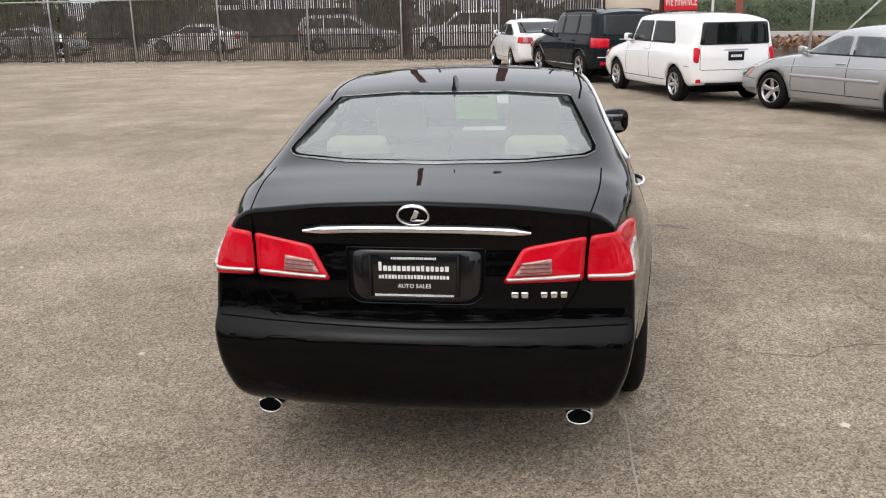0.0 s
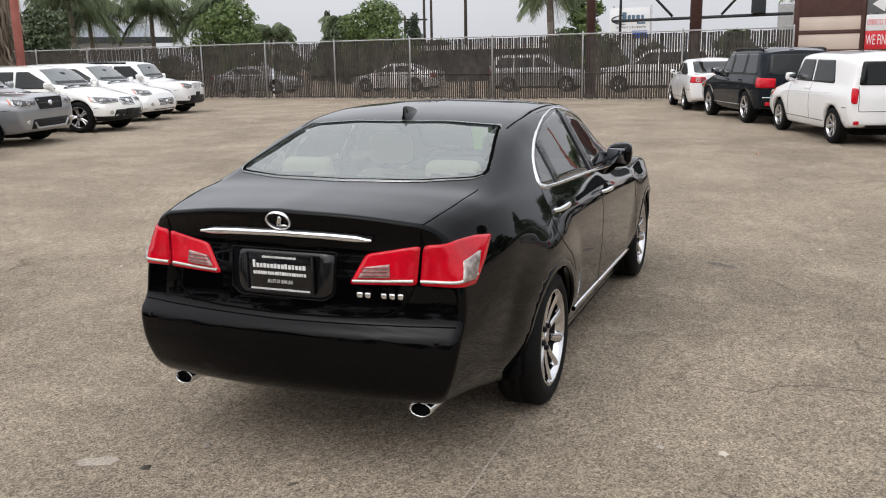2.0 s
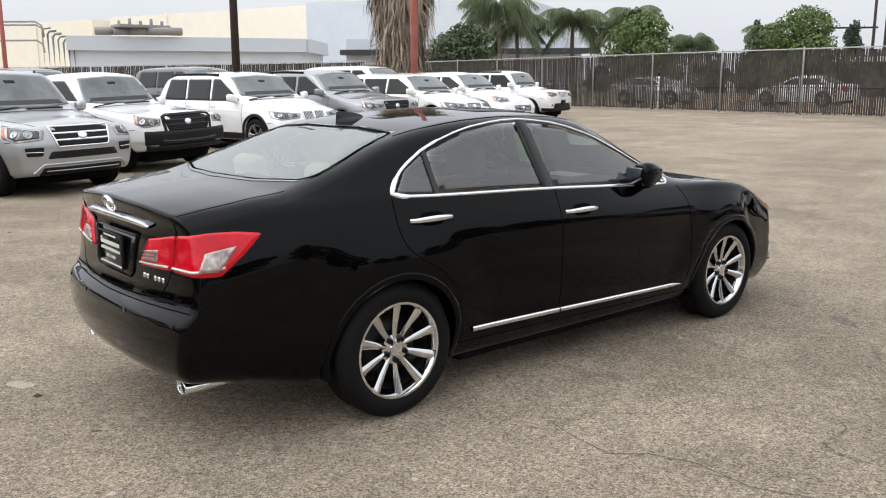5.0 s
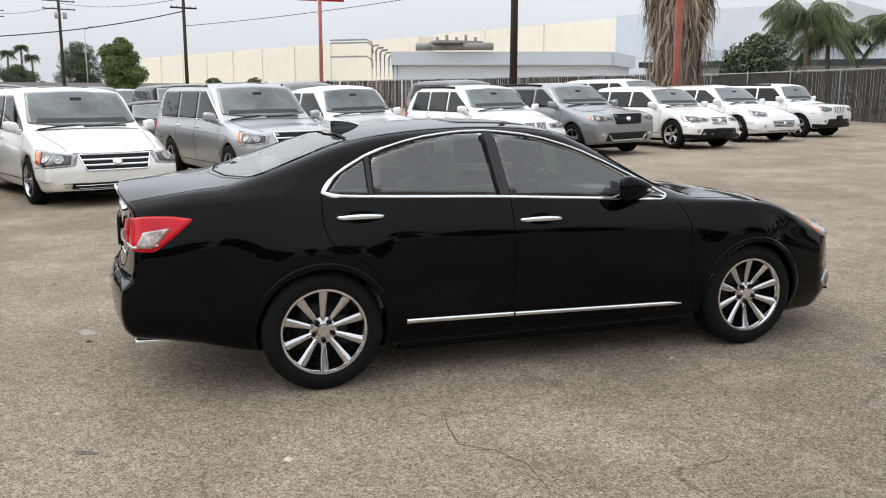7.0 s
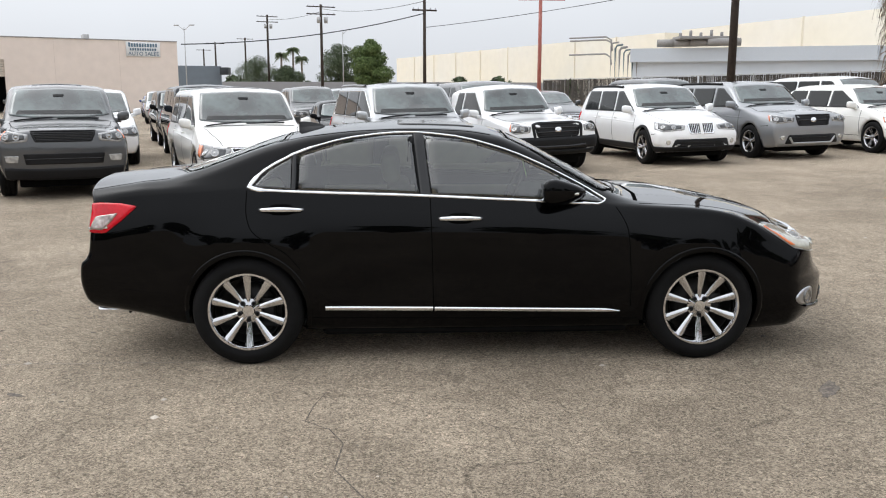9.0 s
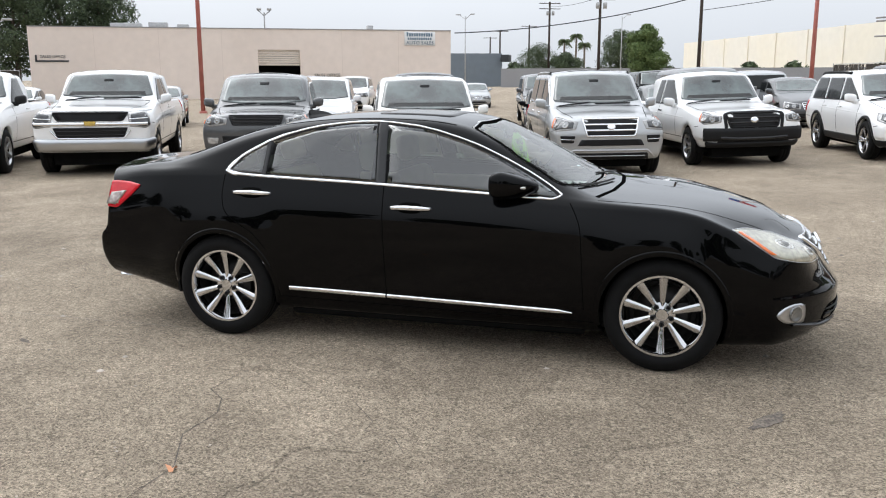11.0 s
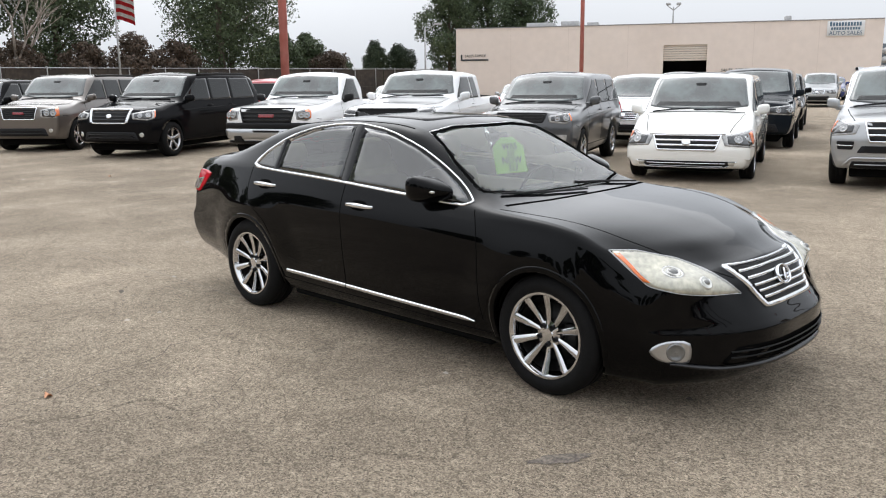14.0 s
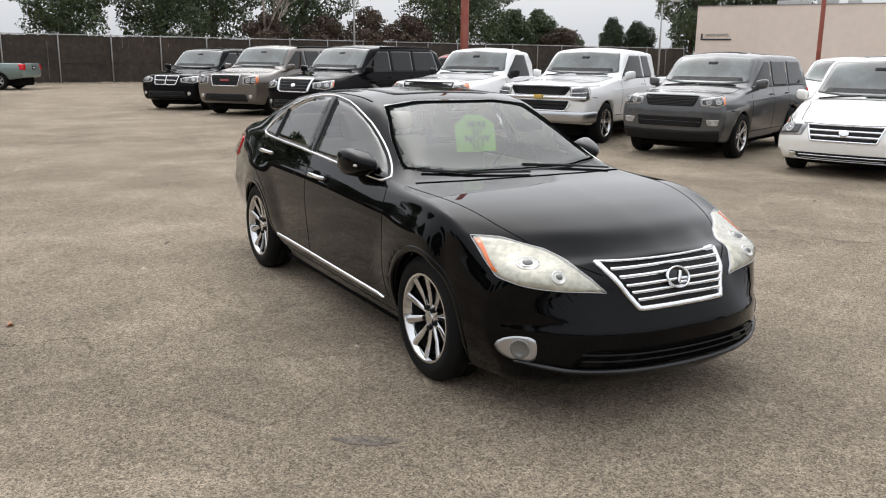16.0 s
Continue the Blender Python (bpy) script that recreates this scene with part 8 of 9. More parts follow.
for k in range(7):
    px, py_, top = -120.8 + 0.35 * k, 30.2 + 0.55 * k, 8.9 - 0.35 * k
    part("pipe", tube(bmesh.new(), [(px, py_, 3.2), (px, py_, top - 0.5), (px + 0.1, py_ + 0.25, top - 0.1), (px + 0.5, py_ + 1.0, top)], 0.11 + 0.03 * (k % 3), 8), M_BLUEPIPE if k % 2 else M_DUCT, units)
for z, x in ((7.3, 0.0), (9.3, 0.4), (9.75, 0.0)):
    part("pipe", tube(bmesh.new(), [(-125.5 + x, 25.0, z), (-121.5 + x, 29.6, z), (-120.9 + x, 30.2, z - 0.5), (-120.8 + x, 30.3, z - 1.6)], 0.12, 8), M_DUCT, units)
for k in range(5):
    part("stack", rod(bmesh.new(), (-116.6 + 0.5 * k, 39.0 + 1.3 * k, 9.3), (-116.6 + 0.5 * k, 39.0 + 1.3 * k, 10.0 + 0.3 * (k % 2)), 0.22, 0.2, 12), M_DUCT, units)


lb = thing("low_canopy_building", "low blue-white building with a dark canopy behind palms", "building")
wall_between("wall", (-70.0, 45.0), (-53.0, 61.0), 0, 5.9, -14, M_PALEBLUE, lb)
wall_between("canopy", (-69.0, 43.6), (-50.5, 60.8), 4.3, 4.8, -1.8, M_SIGNDARK, lb)
dark_hall = thing("dark_shed", "long dark shed with a pale roof edge behind the slatted fence", "building")
wall_between("wall", (-30.0, 60.0), (-14.0, 62.0), 0, 3.0, -6, M_SIGNDARK, dark_hall)
wall_between("roof_edge", (-30.5, 59.6), (-13.5, 61.6), 3.0, 3.35, -6, M_SIGNWHITE, dark_hall)
gs = thing("grey_building", "grey metal-clad unit beyond the street", "building")
wall_between("wall", (1.0, 62.0), (9.0, 62.0), 0, 5.6, -8, M_GALV, gs)

# street edge to the north-east
hedge = thing("street_hedge", "clipped green hedge along the street", "hedge")


def leaves_mesh(name, centres, count, size, material, seed, flat=0.0):
    """Many small leaf clumps round a set of lobes (x, y, z, rx, ry, rz)."""
    rng = np.random.default_rng(seed)
    w = np.array([c[3] * c[4] + c[4] * c[5] + c[3] * c[5] for c in centres])
    pick = rng.choice(len(centres), count, p=w / w.sum())
    C = np.array(centres)[pick]
    d = rng.normal(size=(count, 3))
    d /= np.linalg.norm(d, axis=1)[:, None]
    rad = rng.uniform(0.45, 1.0, count) ** 0.6
    rad *= 1 + 0.22 * np.sin(d[:, 0] * 5 + pick) * np.cos(d[:, 2] * 6 + pick * 2)
    pos = C[:, :3] + d * C[:, 3:6] * rad[:, None]
    nrm = d + rng.normal(scale=0.7, size=(count, 3))
    nrm /= np.linalg.norm(nrm, axis=1)[:, None]
    up = rng.normal(size=(count, 3))
    t1 = np.cross(nrm, up)
    t1 /= np.linalg.norm(t1, axis=1)[:, None]
    t2 = np.cross(nrm, t1)
    s = (size * rng.uniform(0.5, 1.3, count))[:, None]
    quad = np.stack([pos - t1 * s, pos - t2 * s * 0.55, pos + t1 * s, pos + t2 * s * 0.55], 1).reshape(-1, 3)
    me = bpy.data.meshes.new(name)
    me.from_pydata(quad.tolist(), [], np.arange(count * 4).reshape(-1, 4).tolist())
    me.materials.append(material)
    return me


part("leaves", leaves_mesh("leaves", [(x, 34.5 - 0.25 * (x - 6), 1.9, 1.3, 0.9, 1.0) for x in np.arange(6.0, 26, 1.1)], 22000, 0.075, M_LEAF, 4), None, hedge)
t = bmesh.new()
box(t, 6.5, 26, -0.5, 0.5, 0.4, 2.6, 0.3, 2, Matrix.Translation((0, 36.0, 0)) @ Matrix.Rotation(-0.245, 4, "Z"))
part("dense_core", t, M_LEAF, hedge)
part("stems", rod(rod(bmesh.new(), (8, 34, 0.4), (8, 34, 1.8), 0.05), (14, 32.5, 0.4), (14, 32.5, 1.8), 0.05), M_BARK, hedge)
kerb = thing("street_wall", "low pale concrete kerb wall along the street", "wall")
t = bmesh.new()
box(t, 0, 24, 0, 0.3, 0.2, 1.15, 0.02, 1, Matrix.Translation((6.0, 31.2, 0)) @ Matrix.Rotation(-0.25, 4, "Z"))
part("wall", t, mat("pale_concrete", (0.42, 0.40, 0.38), rough=0.9, spread=0.1, second=(0.34, 0.32, 0.3)), kerb)
bank = bmesh.new()
rows = []
for i in range(40):
    x = 5.6 + 0.5 * i
    yb = 25.6 - 0.25 * (x - 6)
    rows.append([bank.verts.new((x, yb + v * 0.45, lot_z(x, yb) - 0.04 + 0.62 * math.exp(-((v - 5) / 2.6) ** 2) * (0.7 + 0.5 * noise.noise((x * 0.8, v * 0.7, 3))))) for v in range(11)])
for p, q in zip(rows, rows[1:]):
    for j in range(10):
        bank.faces.new((p[j], q[j], q[j + 1], p[j + 1]))
tagged(new("dirt_bank", link_mesh("dirt_bank", bank, mat("dry_soil", (0.20, 0.14, 0.10), rough=0.95, spread=0.3, scale=5, bump=0.5, bump_scale=20))), "low bank of dry soil behind the chain-link fence", "ground", kind="structure")
litter = new("leaf_litter", leaves_mesh("leaf_litter", [(x, 27.0 - 0.25 * (x - 6), 0.85, 0.7, 0.9, 0.22) for x in np.arange(6.5, 13, 0.8)], 2600, 0.09, M_LITTER, 8))
tagged(litter, "dry orange-brown leaves on the soil bank", "leaves", kind="stuff")


# ---- trees ----
def tree(label, x, y, h, r, material, seed, trunk=0.28, count=5200, size=0.30, base=0.25, tall=1.0, lobes=11, z=0.0, open_=0.0):
    rng = random.Random(seed)
    tr = thing("tree", label, "tree", m=Matrix.Translation((x, y, z)))
    t = bmesh.new()
    top = h * 0.72
    prev, pr = Vector((0, 0, -0.1)), trunk
    for k in range(1, 6):
        q = Vector((rng.uniform(-0.15, 0.15) * k * 0.5, rng.uniform(-0.15, 0.15) * k * 0.5, top * k / 5))
        rod(t, prev, q, pr, trunk * (1 - 0.16 * k), 9)
        prev, pr = q, trunk * (1 - 0.16 * k)
    part("trunk", t, M_BARK, tr)
    cs = []
    for k in range(lobes):
        f = k / max(1, lobes - 1)
        zc = h * (base + (0.93 - base) * f)
        spread = r * (math.sin(math.pi * (0.18 + 0.72 * f)) ** 0.8)
        a = k * 2.4 + rng.uniform(-0.5, 0.5)
        d = spread * rng.uniform(0.25, 0.62) * (0.3 if f > 0.9 else 1)
        lr = r * rng.uniform(0.42, 0.62) * (0.7 + 0.3 * math.sin(math.pi * f))
        cs.append((d * math.cos(a), d * math.sin(a), zc, lr, lr, lr * 0.8 * tall))
    for c in cs[:: 2]:
        b = bmesh.new()
        start = Vector((0, 0, max(h * 0.14, c[2] - 0.55 * r)))
        rod(b, start, Vector(c[:3]) * 0.96 + Vector((0, 0, 0.04 * c[2])), trunk * 0.42, trunk * 0.12, 7)
        part("limb", b, M_BARK, tr)
    if size < 0.26:
        count, size = int(count * 2.7), size * 0.58
    part("crown", leaves_mesh("crown", cs, count, size, material, seed), None, tr, "uneven leafy crown with gaps")
    return tr


G_TREE = "tall dense dark green tree behind the fence"
for i, (x, y, h, r) in enumerate(((4.0, -53.5, 13, 4.6), (-3.6, -52.4, 12.5, 4.4), (-9.0, -52.6, 13.5, 4.2), (-13.6, -56.0, 14, 4.4), (-19.2, -53.8, 12.5, 3.8), (-29.6, -50.6, 15.5, 5.0), (-33.5, -55.5, 15, 4.8), (9.5, -51.0, 12, 4.5), (16.0, -48.0, 13, 4.6), (23.0, -45.0, 12, 4.4), (30.0, -41.5, 13, 4.6))):
    tree(G_TREE, x, y, h, r, M_LEAF, 20 + i, 0.3, 10500 if i < 8 else 6000, 0.19 if i < 8 else 0.28, 0.20, 1.1, 13)
for i, (x, y, h, r) in enumerate(((-63.5, -60.5, 15, 3.3), (-66.8, -58.0, 15.5, 3.4), (-70.0, -55.6, 15.0, 3.3))):
    tree("tall dark green tree behind the beige building", x, y, h, r, M_LEAF, 40 + i, 0.3, 10000, 0.22, 0.15, 1.3, 13)
for i, (x, y, h, r) in enumerate(((-21.6, -43.6 - 4.2, 4.4, 2.1), (-18.4, -47.6, 3.9, 1.8), (-24.8, -48.6, 4.2, 2.0), (-14.6, -48.0, 4.0, 1.8), (-41.5, -53.2, 3.8, 2.2))):
    tree("low russet-leaved tree behind the fence", x, y, h, r, M_LEAFRED, 60 + i, 0.12, 2600, 0.17, 0.35, 0.8, 8)
for i, (x, y, h, r) in enumerate(((-37.2, -54.0, 5.0, 2.4), (-40.8, -55.5, 5.4, 2.3), (-44.0, -55.5, 3.6, 2.0))):
    tree("rounded green tree behind the fence", x, y, h, r, M_LEAF, 70 + i, 0.16, 3200, 0.2, 0.3, 0.9, 9)
for i, (x, y) in enumerate(((-58.65, -67.0), (-62.3, -67.2))):
    tree("slim upright dark tree, far off", x, y, 5.1 - 0.4 * i, 2.15, M_CYPRESS, 80 + i, 0.18, 9500, 0.16, 0.14, 1.7, 9)
# bare tree
bt = thing("bare_tree", "leafless pale-barked tree behind the fence", "tree", m=Matrix.Translation((-14.4, -47.4, 0)))
rng = random.Random(5)


def twig(bm, p, way, length, r, depth):
    q = p + way * length
    rod(bm, p, q, r, r * 0.65, 6)
    if depth == 0:
        return
    for _ in range(3 if depth > 1 else 2):
        w = (way + Vector((rng.uniform(-0.55, 0.55), rng.uniform(-0.55, 0.55), rng.uniform(-0.1, 0.35)))).normalized()
        twig(bm, p.lerp(q, rng.uniform(0.55, 1.0)), w, length * rng.uniform(0.6, 0.8), r * 0.6, depth - 1)


t = bmesh.new()
twig(t, Vector((0, 0, -0.1)), Vector((0, 0, 1)), 3.2, 0.13, 5)
part("branching_trunk", t, mat("pale_bark", (0.30, 0.26, 0.22), rough=0.9, spread=0.2), bt)

# the street side behind the camera, seen only as reflections
for i in range(11):
    tree("dense green street tree across the road", 41 + 2.5 * math.sin(i * 2.1), -34 + 8.2 * i, 8.0 + 1.8 * math.sin(i * 1.7), 3.9 + 0.7 * math.sin(i * 2.9), M_LEAF, 400 + i, 0.3, 1500, 0.5, 0.16, 0.9, 9)

# trees and palms behind the north fence
for x, y, h, r, m_, c in ((-32.6, 43.8, 6.0, 2.9, M_LEAFLIGHT, 4200), (-26.3, 53.2, 6.2, 3.2, M_LEAFLIGHT, 4600), (-29.6, 54.5, 5.2, 2.4, M_LEAF, 2600), (-11.0, 53.5, 6.2, 1.9, M_LEAFLIGHT, 2600), (-36.0, 31.0, 4.9, 2.6, M_LEAF, 3600), (-39.5, 33.5, 4.6, 2.6, M_LEAF, 3200), (9.0, 54.0, 7.5, 3.6, M_LEAF, 4200), (14.5, 50.0, 7.0, 3.4, M_LEAF, 4200), (20.0, 46.0, 7.5, 3.6, M_LEAF, 4200), (26.0, 40.0, 7.5, 3.6, M_LEAF, 3600)):
    tree("leafy green tree behind the fence", x, y, h, r, m_, int(abs(x * 13 + y)), 0.2, c, 0.21, 0.22, 0.9, 10)
for x, y, h, r in ((-37.0, 65.1, 6.7, 0.9), (-27.8, 63.6, 6.0, 1.0)):
    tree("slender dark cypress behind the fence", x, y, h, r, M_CYPRESS, int(abs(x * 7)), 0.14, 2600, 0.15, 0.1, 2.4, 9)
for x, y, h, r, m_ in ((-110.4, -4.5, 8.6, 3.0, M_LEAFLIGHT), (-198.2, -15.0, 12.6, 5.6, M_LEAF), (-190.0, -26.0, 7.0, 4.0, M_LEAF), (-250.0, -42.0, 11.0, 7.0, M_LEAF)):
    tree("round-headed green tree, far off", x, y, h, r, m_, int(abs(x * 3)), 0.2, 9000, 0.24, 0.25, 0.9, 10)
for k in range(24):
    x = -60 + 3.4 * k
    tree("low dark shrub mass behind the slatted fence", x, 72 + 3 * math.sin(k * 1.7), 3.2 + 0.8 * math.sin(k * 2.3), 2.4, M_LEAF, 200 + k, 0.1, 700, 0.4, 0.2, 0.7, 6)
for k in range(16):
    tree("low dark tree line, far off", -215 + 2 * math.sin(k), -52 + 9.5 * k, 4.5 + 1.2 * math.sin(k * 1.9), 5, M_LEAF, 300 + k, 0.15, 600, 0.7, 0.15, 0.6, 6)


def palm(label, x, y, h, r, fronds, seed, z=0.3, droop=1.0, trunk=0.16, skirt=0.0, fan=False):
    rng = random.Random(seed)
    p = thing("palm_tree", label, "palm tree", m=Matrix.Translation((x, y, z)))
    t = bmesh.new()
    prev = Vector((0, 0, -0.2))
    for k in range(1, 7):
        q = Vector((0.06 * math.sin(k * 0.9 + seed), 0.06 * math.cos(k * 0.7 + seed), h * k / 6))
        rod(t, prev, q, trunk * (1.18 - 0.05 * k), trunk * (1.13 - 0.05 * k), 12)
        prev = q
    part("trunk", t, M_PALMBARK, p)
    crown = prev
    for k in range(fronds):
        a = 2.4 * k + rng.uniform(-0.2, 0.2)
        lift = rng.uniform(-0.25, 1.1)
        length = r * rng.uniform(0.85, 1.1)
        verts, faces = [], []
        n = 16
        spine = []
        for i in range(n + 1):
            u = i / n
            e = lift - droop * 1.9 * u * u
            spine.append(crown + Vector((math.cos(a) * length * u * 0.92, math.sin(a) * length * u * 0.92, length * (math.sin(lift) * u - droop * 0.62 * u * u))))
        side = Vector((-math.sin(a), math.cos(a), 0))
        for i in range(n):
            w = 0.035 * (1 - i / n) + 0.008
            q = len(verts)
            verts += [spine[i] - side * w, spine[i] + side * w, spine[i + 1] + side * w * 0.9, spine[i + 1] - side * w * 0.9]
            faces.append((q, q + 1, q + 2, q + 3))
        for i in range(1, n * 4):
            u = i / (n * 4)
            c = spine[int(u * n)].lerp(spine[min(n, int(u * n) + 1)], u * n - int(u * n))
            ll = length * 0.34 * math.sin(math.pi * min(0.96, 0.1 + u * 0.88)) ** 0.6
            for s in (1, -1):
                tip = c + side * s * ll * rng.uniform(0.55, 0.85) + Vector((math.cos(a) * ll * 0.35, math.sin(a) * ll * 0.35, -ll * rng.uniform(0.45, 1.15) * droop))
                b = Vector((math.cos(a), math.sin(a), 0)) * 0.024
                q = len(verts)
                verts += [c - b, c + b, tip]
                faces.append((q, q + 1, q + 2))
        me = bpy.data.meshes.new("frond")
        me.from_pydata([tuple(v) for v in verts], [], faces)
        me.materials.append(M_FROND)
        part("frond", me, None, p)
    if skirt:
        verts, faces = [], []
        for k in range(5200):
            zc = skirt + (h + 0.6 - skirt) * rng.random() ** 0.8
            f = (zc - skirt) / (h - skirt)
            a = rng.uniform(0, 2 * math.pi)
            lump = 0.16 * math.sin(a * 3 + zc * 1.7) + 0.10 * math.sin(a * 7 - zc * 2.9)
            rr = (0.46 + 1.12 * min(1, f) ** 0.55) * rng.uniform(0.78, 1.0) + lump * f
            le = rng.uniform(0.5, 1.3)
            w = rng.uniform(0.012, 0.055)
            flare = rng.uniform(-0.12, 0.16) if rng.random() < 0.85 else rng.uniform(0.2, 0.5)
            c = Vector((math.cos(a) * rr, math.sin(a) * rr, zc))
            s = Vector((-math.sin(a), math.cos(a), rng.uniform(-0.4, 0.4))) * w
            mid = c + Vector((math.cos(a) * flare, math.sin(a) * flare, -le * 0.45)) + s * rng.uniform(-2, 2)
            down = mid + Vector((math.cos(a) * flare * 0.2, math.sin(a) * flare * 0.2, -le * 0.55)) + s * rng.uniform(-4, 4)
            q = len(verts)
            verts += [c - s * 0.5, c + s * 0.5, mid + s, mid - s, down + s * 0.25, down - s * 0.25]
            faces += [(q, q + 1, q + 2, q + 3), (q + 3, q + 2, q + 4, q + 5)]
        me = bpy.data.meshes.new("dead_leaf_skirt")
        me.from_pydata([tuple(v) for v in verts], [], faces)
        me.materials.append(M_DRYFROND)
        part("dead_leaf_skirt", me, None, p, "thick skirt of hanging dry brown leaves")
        core = bmesh.new()
        lathe(core, [(0.25, 0), (0.36, skirt), (0.86, skirt + (h - skirt) * 0.3), (1.16, h)], 20, Matrix.Rotation(radians(-90), 4, "Y"))
        part("skirt_core", core, mat("dry_thatch", (0.075, 0.056, 0.042), rough=0.95, spread=0.4, scale=3), p)
    return p


palm("old fan palm with a thick skirt of dead leaves", -26.3, 19.1, 8.6, 2.6, 22, 3, 0.35, 0.8, 0.3, 1.2)
for i, (x, y, h, r) in enumerate(((-41.1, 38.8, 6.6, 3.6), (-43.0, 42.5, 5.6, 3.0), (-40.1, 45.4, 6.0, 3.0), (-37.0, 47.0, 5.2, 2.6), (-38.6, 58.1, 4.6, 2.6), (-34.6, 45.2, 5.9, 2.3), (-31.1, 56.4, 5.1, 1.8), (-13.0, 52.5, 6.6, 2.6))):
    palm("feathery queen palm behind the fence", x, y, h, r * 0.92, 40, 30 + i, 0.3, 1.3)
palm("slim fan palm with a grey trunk behind the fence", -10.7, 43.2, 5.6, 1.9, 26, 50, 0.3, 1.1, 0.17)
for i, (x, y, h) in enumerate(((3.0, 52.0, 6.6), (6.2, 55.0, 7.2), (10.5, 50.0, 7.0))):
    palm("tall palm beyond the street", x, y, h, 2.2, 18, 60 + i, 0.2, 1.1)
for i, (x, y, h) in enumerate(((-280.0, -39.0, 14.0), (-286.0, -36.0, 16.0), (-284.0, -33.0, 13.0))):
    palm("small round-headed palm, far off", x, y, h, 2.5, 40, 70 + i, 0.0, 1.3, 0.35)

# ---- cars in the rows behind ----
BACK = "cars in the rows behind"
back_suv = dict(hood=1.05, cowl=1.15, belt=1.10, nose=0.95, sill=0.27)
s_suv = car_spec(4.7, 1.86, 1.74, 2.75, 0.9, "suv", **back_suv)
s_big = car_spec(5.1, 1.98, 1.85, 3.0, 0.95, "suv", hood=1.14, cowl=1.22, belt=1.16, nose=1.06, sill=0.3, box_nose=True)
s_sal = car_spec(4.75, 1.82, 1.46, 2.75, 0.92, "saloon", hood=0.94, cowl=1.01, belt=0.97, nose=0.78, sill=0.2, deck=1.07)
s_hat = car_spec(4.2, 1.74, 1.5, 2.55, 0.86, "van", hood=0.96, cowl=1.05, belt=0.99, nose=0.82, sill=0.2, tail_lean=0.3)
for label, cat, sp, col, at, hd in (
        ("white luxury crossover with a bright grille in the second row", "SUV", s_suv, "white", (-15.4, -7.9), 20), ("large dark navy SUV close behind the minivan", "SUV", s_big, "navy", (-16.9, -5.5), 20), ("grey boxy SUV in a far row", "SUV", s_big, "gun", (-27.5, -3.9), 14), ("dark grey SUV further down the aisle", "SUV", s_suv, "dark", (-23.2, -7.7), 20),
        ("silver crossover at the far end of the aisle", "SUV", s_suv, "silver", (-42.6, -13.6), 17), ("silver saloon at the far end of the aisle", "car", s_sal, "silver", (-45.6, -11.2), 17), ("dark saloon parked behind the silver SUV", "car", s_sal, "dark", (-17.2, -1.9), 12),
        ("grey saloon in the second row", "car", s_sal, "gun", (-17.8, 1.0), 12), ("dark boxy SUV in a far row", "SUV", s_big, "dark", (-21.3, -1.2), 12), ("silver crossover seen from behind, far row", "SUV", s_suv, "silver", (-27.0, 3.4), 190),
        ("dark green-grey SUV in the second row", "SUV", s_big, "gun", (-22.6, 8.2), 12), ("black SUV in the second row", "SUV", s_suv, "dark", (-22.0, 12.3), 14), ("dark saloon in the second row", "car", s_sal, "dark", (-22.5, 15.6), 16), ("dark hatchback in the second row", "car", s_hat, "gun", (-24.0, 4.6), 12),
        ("long white SUV parked behind the row", "SUV", s_big, "white", (-20.2, 13.2), 20), ("grey SUV in the second row", "SUV", s_big, "gun", (-18.0, -0.1 + 1.9), 12), ("bright red car seen from behind", "car", s_suv, "red", (-13.0, -20.0), 215),
        ("white saloon in a far row", "car", s_sal, "white", (-18.5, -20.5), 30), ("silver saloon in a far row", "car", s_sal, "silver", (-22.5, -17.5), 30), ("white SUV in a far row", "SUV", s_suv, "white", (-25.5, -13.0), 20), ("grey SUV in a far row", "SUV", s_big, "gun", (-33.0, -16.5), 16),
        ("dark blue car at the far end of the aisle", "car", s_hat, "blue", (-54.5, -17.3), 18), ("silver crossover in a far row", "SUV", s_suv, "silver", (-34.5, -3.0), 14), ("black SUV in a far row", "SUV", s_big, "dark", (-33.0, 0.0), 14), ("white pickup-sized SUV in a far row", "SUV", s_big, "white", (-38.0, -16.0), 16),
        ("pale car parked beyond the slatted fence", "car", s_sal, "silver", (-24.0, 34.0), 5), ("white car parked beyond the slatted fence", "car", s_sal, "white", (-17.0, 36.0), 182), ("pale SUV parked beyond the slatted fence", "SUV", s_suv, "silver", (-9.0, 35.0), 3), ("white van parked beyond the slatted fence", "van", s_big, "white", (-3.5, 34.0), 182)):
    parked_car({"SUV": "parked_suv", "car": "parked_car", "van": "parked_van"}[cat], label, cat, sp, col, at, hd, BACK, "five", 0.35, (0.1, -0.8), detail=False, amber=False)
old = car_spec(5.2, 1.95, 1.72, 3.2, 0.9, "pickup", hood=1.08, cowl=1.14, belt=1.10, nose=1.02, sill=0.4, box_nose=True, ws_base=0.8, ws_top=0.3, roof_w=0.78, bed=(-0.45, 1.12))
parked_car("pickup_truck", "old faded green-grey pickup truck near the back fence", "pickup truck", old, "teal", (2.0, -37.3), -28, "", "black", 0.36, (-9,), detail=False)
wt = car_spec(5.6, 2.05, 2.4, 3.4, 0.9, "van", hood=1.3, cowl=1.5, belt=1.45, nose=1.15, sill=0.35, tail_lean=0.05, ws_base=1.5, ws_top=1.1, roof_w=0.86)
parked_car("delivery_van", "white delivery van passing place on the street", "van", wt, "white", (10.4, 38.5), 170, "", "black", 0.38, (0.3,), detail=False)

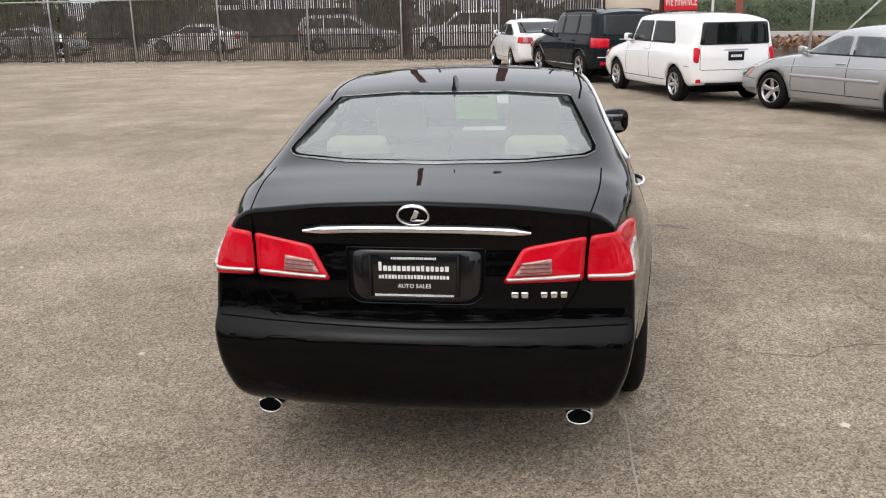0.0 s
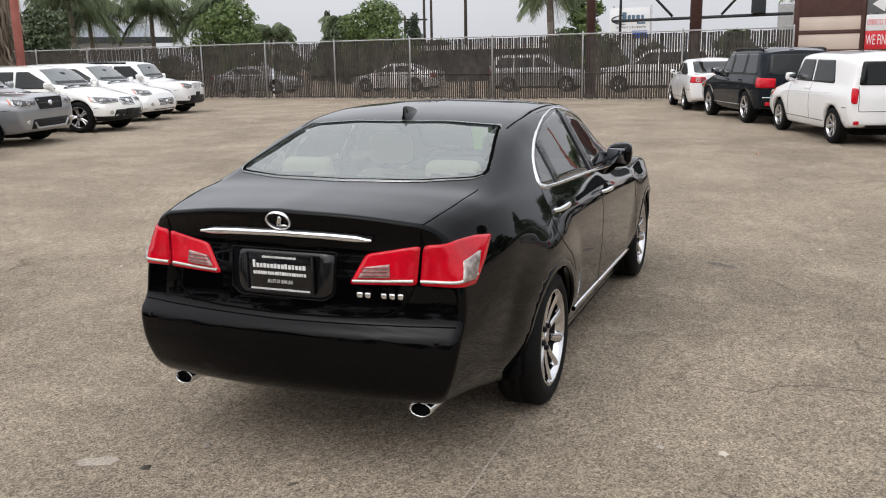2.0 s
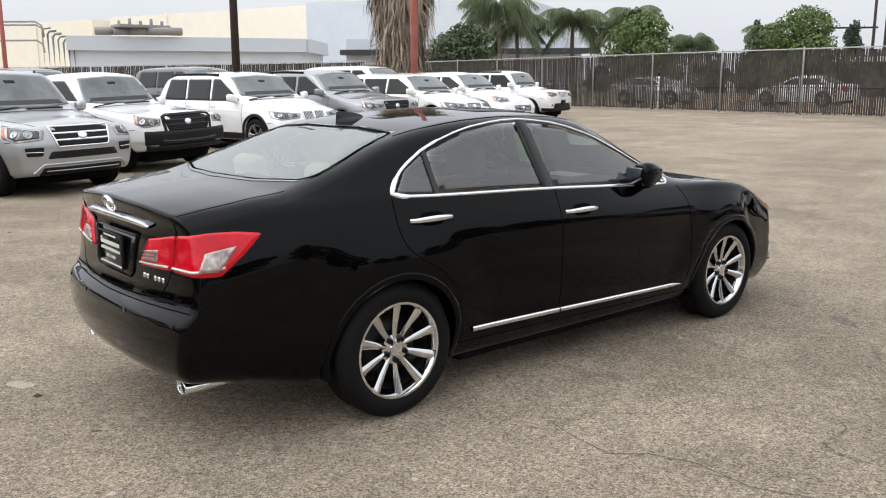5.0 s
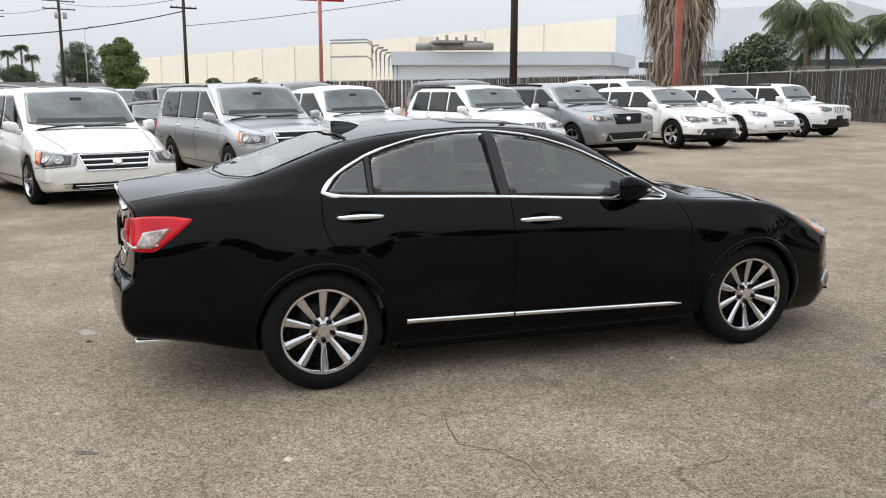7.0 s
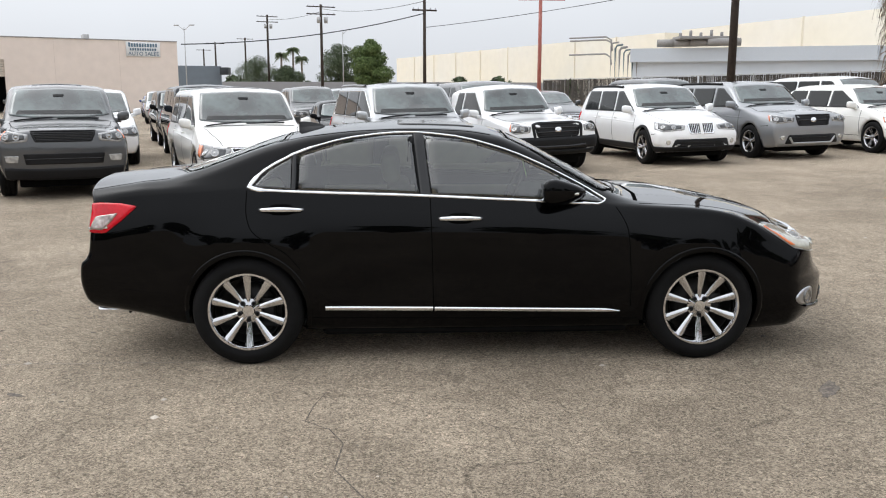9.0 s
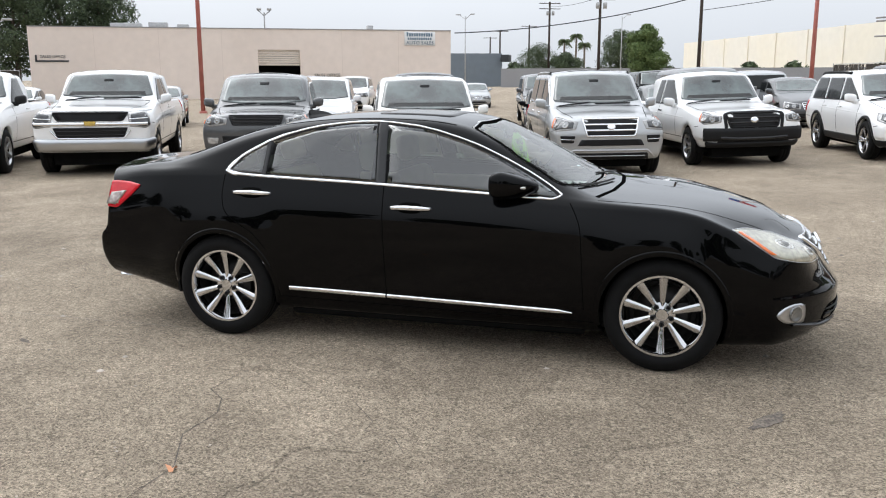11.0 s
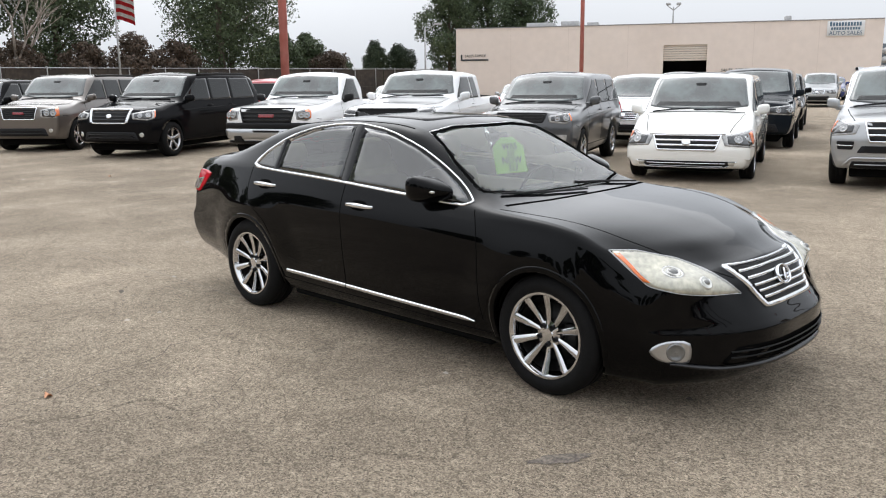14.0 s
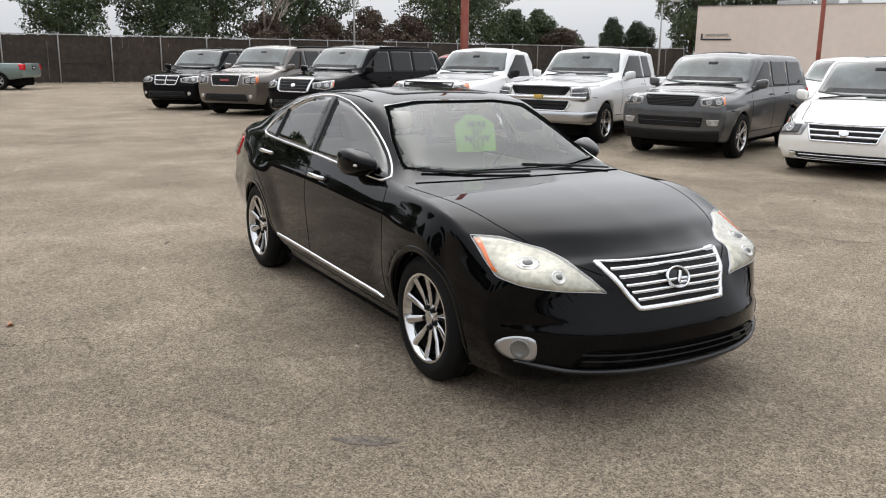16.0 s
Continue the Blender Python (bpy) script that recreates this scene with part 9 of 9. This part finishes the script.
# fallen leaves and grit on the asphalt
rng = random.Random(11)
M_DRYLEAF = mat("dry_orange_leaf", (0.62, 0.30, 0.16), rough=0.7, spread=0.2, scale=40)
for x, y in ((2.73, -0.59), (-3.5, -8.5), (-6.0, 6.5), (1.5, 9.5), (-12.0, 18.5), (-2.5, -11.0)):
    t = bmesh.new()
    vs = []
    for k in range(9):
        a = 2 * math.pi * k / 9
        rr = 0.026 * (1 + 0.35 * math.cos(3 * a)) * rng.uniform(0.8, 1.15)
        vs.append(t.verts.new((rr * math.cos(a), rr * 0.8 * math.sin(a), 0.012 + 0.014 * math.cos(2 * a))))
    c = t.verts.new((0, 0, 0.006))
    for k in range(9):
        t.faces.new((vs[k], vs[(k + 1) % 9], c))
    ob = new("fallen_leaf", link_mesh("fallen_leaf", t, M_DRYLEAF))
    ob.matrix_basis = Matrix.Translation((x, y, lot_z(x, y))) @ Matrix.Rotation(rng.uniform(0, 6), 4, "Z")
    tagged(ob, "small dry orange leaf lying on the asphalt", "leaf", "fallen leaves")

M_GRIT = leaf_mat("grit_and_scraps", (0.05, 0.04, 0.032), (0.62, 0.55, 0.47))
gr_ = np.random.default_rng(21)
verts, faces = [], []
for k in range(2600):
    if k < 1900:
        a, d = gr_.uniform(0, 2 * math.pi), 2.2 + 9 * gr_.uniform() ** 0.8
        x, y = d * math.cos(a), d * math.sin(a)
        s = gr_.uniform(0.003, 0.010)
    else:
        x, y = gr_.uniform(-16, 9), gr_.uniform(-24, 24)
        s = gr_.uniform(0.008, 0.028)
    z = lot_z(x, y)
    q = len(verts)
    for i in range(5):
        t_ = 2 * math.pi * i / 5 + k
        w = s * gr_.uniform(0.6, 1.2)
        verts.append((x + w * math.cos(t_), y + w * math.sin(t_), z + 0.001))
    verts.append((x, y, z + s * 0.55))
    faces += [(q + i, q + (i + 1) % 5, q + 5) for i in range(5)]
me = bpy.data.meshes.new("loose_grit")
me.from_pydata(verts, [], faces)
me.materials.append(M_GRIT)
tagged(new("loose_grit", me), "scattered pale and dark grit on the asphalt", "grit", kind="stuff")


# marks on the asphalt
def mark(name, label, x, y, a, b, turn, material, seed, n=22):
    """A thin irregular patch lying on the ground."""
    r = random.Random(seed)
    bm = bmesh.new()
    ring = []
    for i in range(n):
        w = 2 * math.pi * i / n
        k = r.uniform(0.72, 1.1)
        u, v = a * k * math.cos(w), b * k * math.sin(w)
        px, py_ = x + u * math.cos(turn) - v * math.sin(turn), y + u * math.sin(turn) + v * math.cos(turn)
        ring.append(bm.verts.new((px, py_, lot_z(px, py_) + 0.0025)))
    mid = bm.verts.new((x, y, lot_z(x, y) + 0.003))
    for i in range(n):
        bm.faces.new((ring[i], ring[(i + 1) % n], mid))
    tagged(new(name, link_mesh(name, bm, material)), label, "stain", kind="structure")


M_OIL = mat("oil_soaked_asphalt", (0.105, 0.088, 0.074), rough=0.9, spread=0.6, scale=70, second=(0.19, 0.16, 0.13), second_scale=24)
M_PALE = mat("pale_worn_asphalt", (0.36, 0.31, 0.255), rough=0.95, spread=0.5, scale=110)
mark("oil_stain", "dark oil stain soaked into the asphalt", 1.46, 1.93, 0.17, 0.05, 2.55, M_OIL, 1)
mark("oil_stain", "dark oil stain soaked into the asphalt", 1.35, -2.58, 0.07, 0.02, 1.1, M_OIL, 2)
mark("oil_stain", "small dark spot on the asphalt", 1.47, -2.29, 0.02, 0.012, 1.1, M_OIL, 3)
mark("oil_stain", "small dark spot on the asphalt", 0.11, -2.59, 0.03, 0.012, 1.1, M_OIL, 4)
mark("worn_patch", "pale worn patch on the asphalt", -0.80, -2.70, 0.10, 0.05, 0.4, M_PALE, 5)
# a straight filled joint and a crooked crack
for name, label, pts, w, m_ in (("pavement_joint", "thin straight joint in the asphalt", [(0.80 + 0.004 * math.sin(k * 1.9), -1.2 - 0.16 * k) for k in range(24)], 0.0045, M_PALE),
                                ("pavement_crack", "thin crooked crack in the asphalt", [(1.38, -0.88), (1.6, -0.93), (1.81, -0.95), (1.92, -0.82), (2.1, -0.74), (2.38, -0.76), (2.7, -0.6), (3.0, -0.62)], 0.0035, M_OIL),
                                ("pavement_crack", "thin crooked crack in the asphalt", [(1.75, -0.15), (1.9, -0.02), (2.0, 0.06), (2.11, 0.06), (2.16, 0.23), (2.3, 0.32)], 0.0025, M_OIL)):
    bm = bmesh.new()
    rows = []
    for i, (x, y) in enumerate(pts):
        p, q = pts[max(0, i - 1)], pts[min(len(pts) - 1, i + 1)]
        d = Vector((q[1] - p[1], p[0] - q[0])).normalized() * w * (0.5 if i in (0, len(pts) - 1) else 1)
        rows.append([bm.verts.new((x + s * d.x, y + s * d.y, lot_z(x, y) + 0.0025)) for s in (-1, 1)])
    for a, b in zip(rows, rows[1:]):
        bm.faces.new((a[0], a[1], b[1], b[0]))
    tagged(new(name, link_mesh(name, bm, m_)), label, "crack", kind="structure")
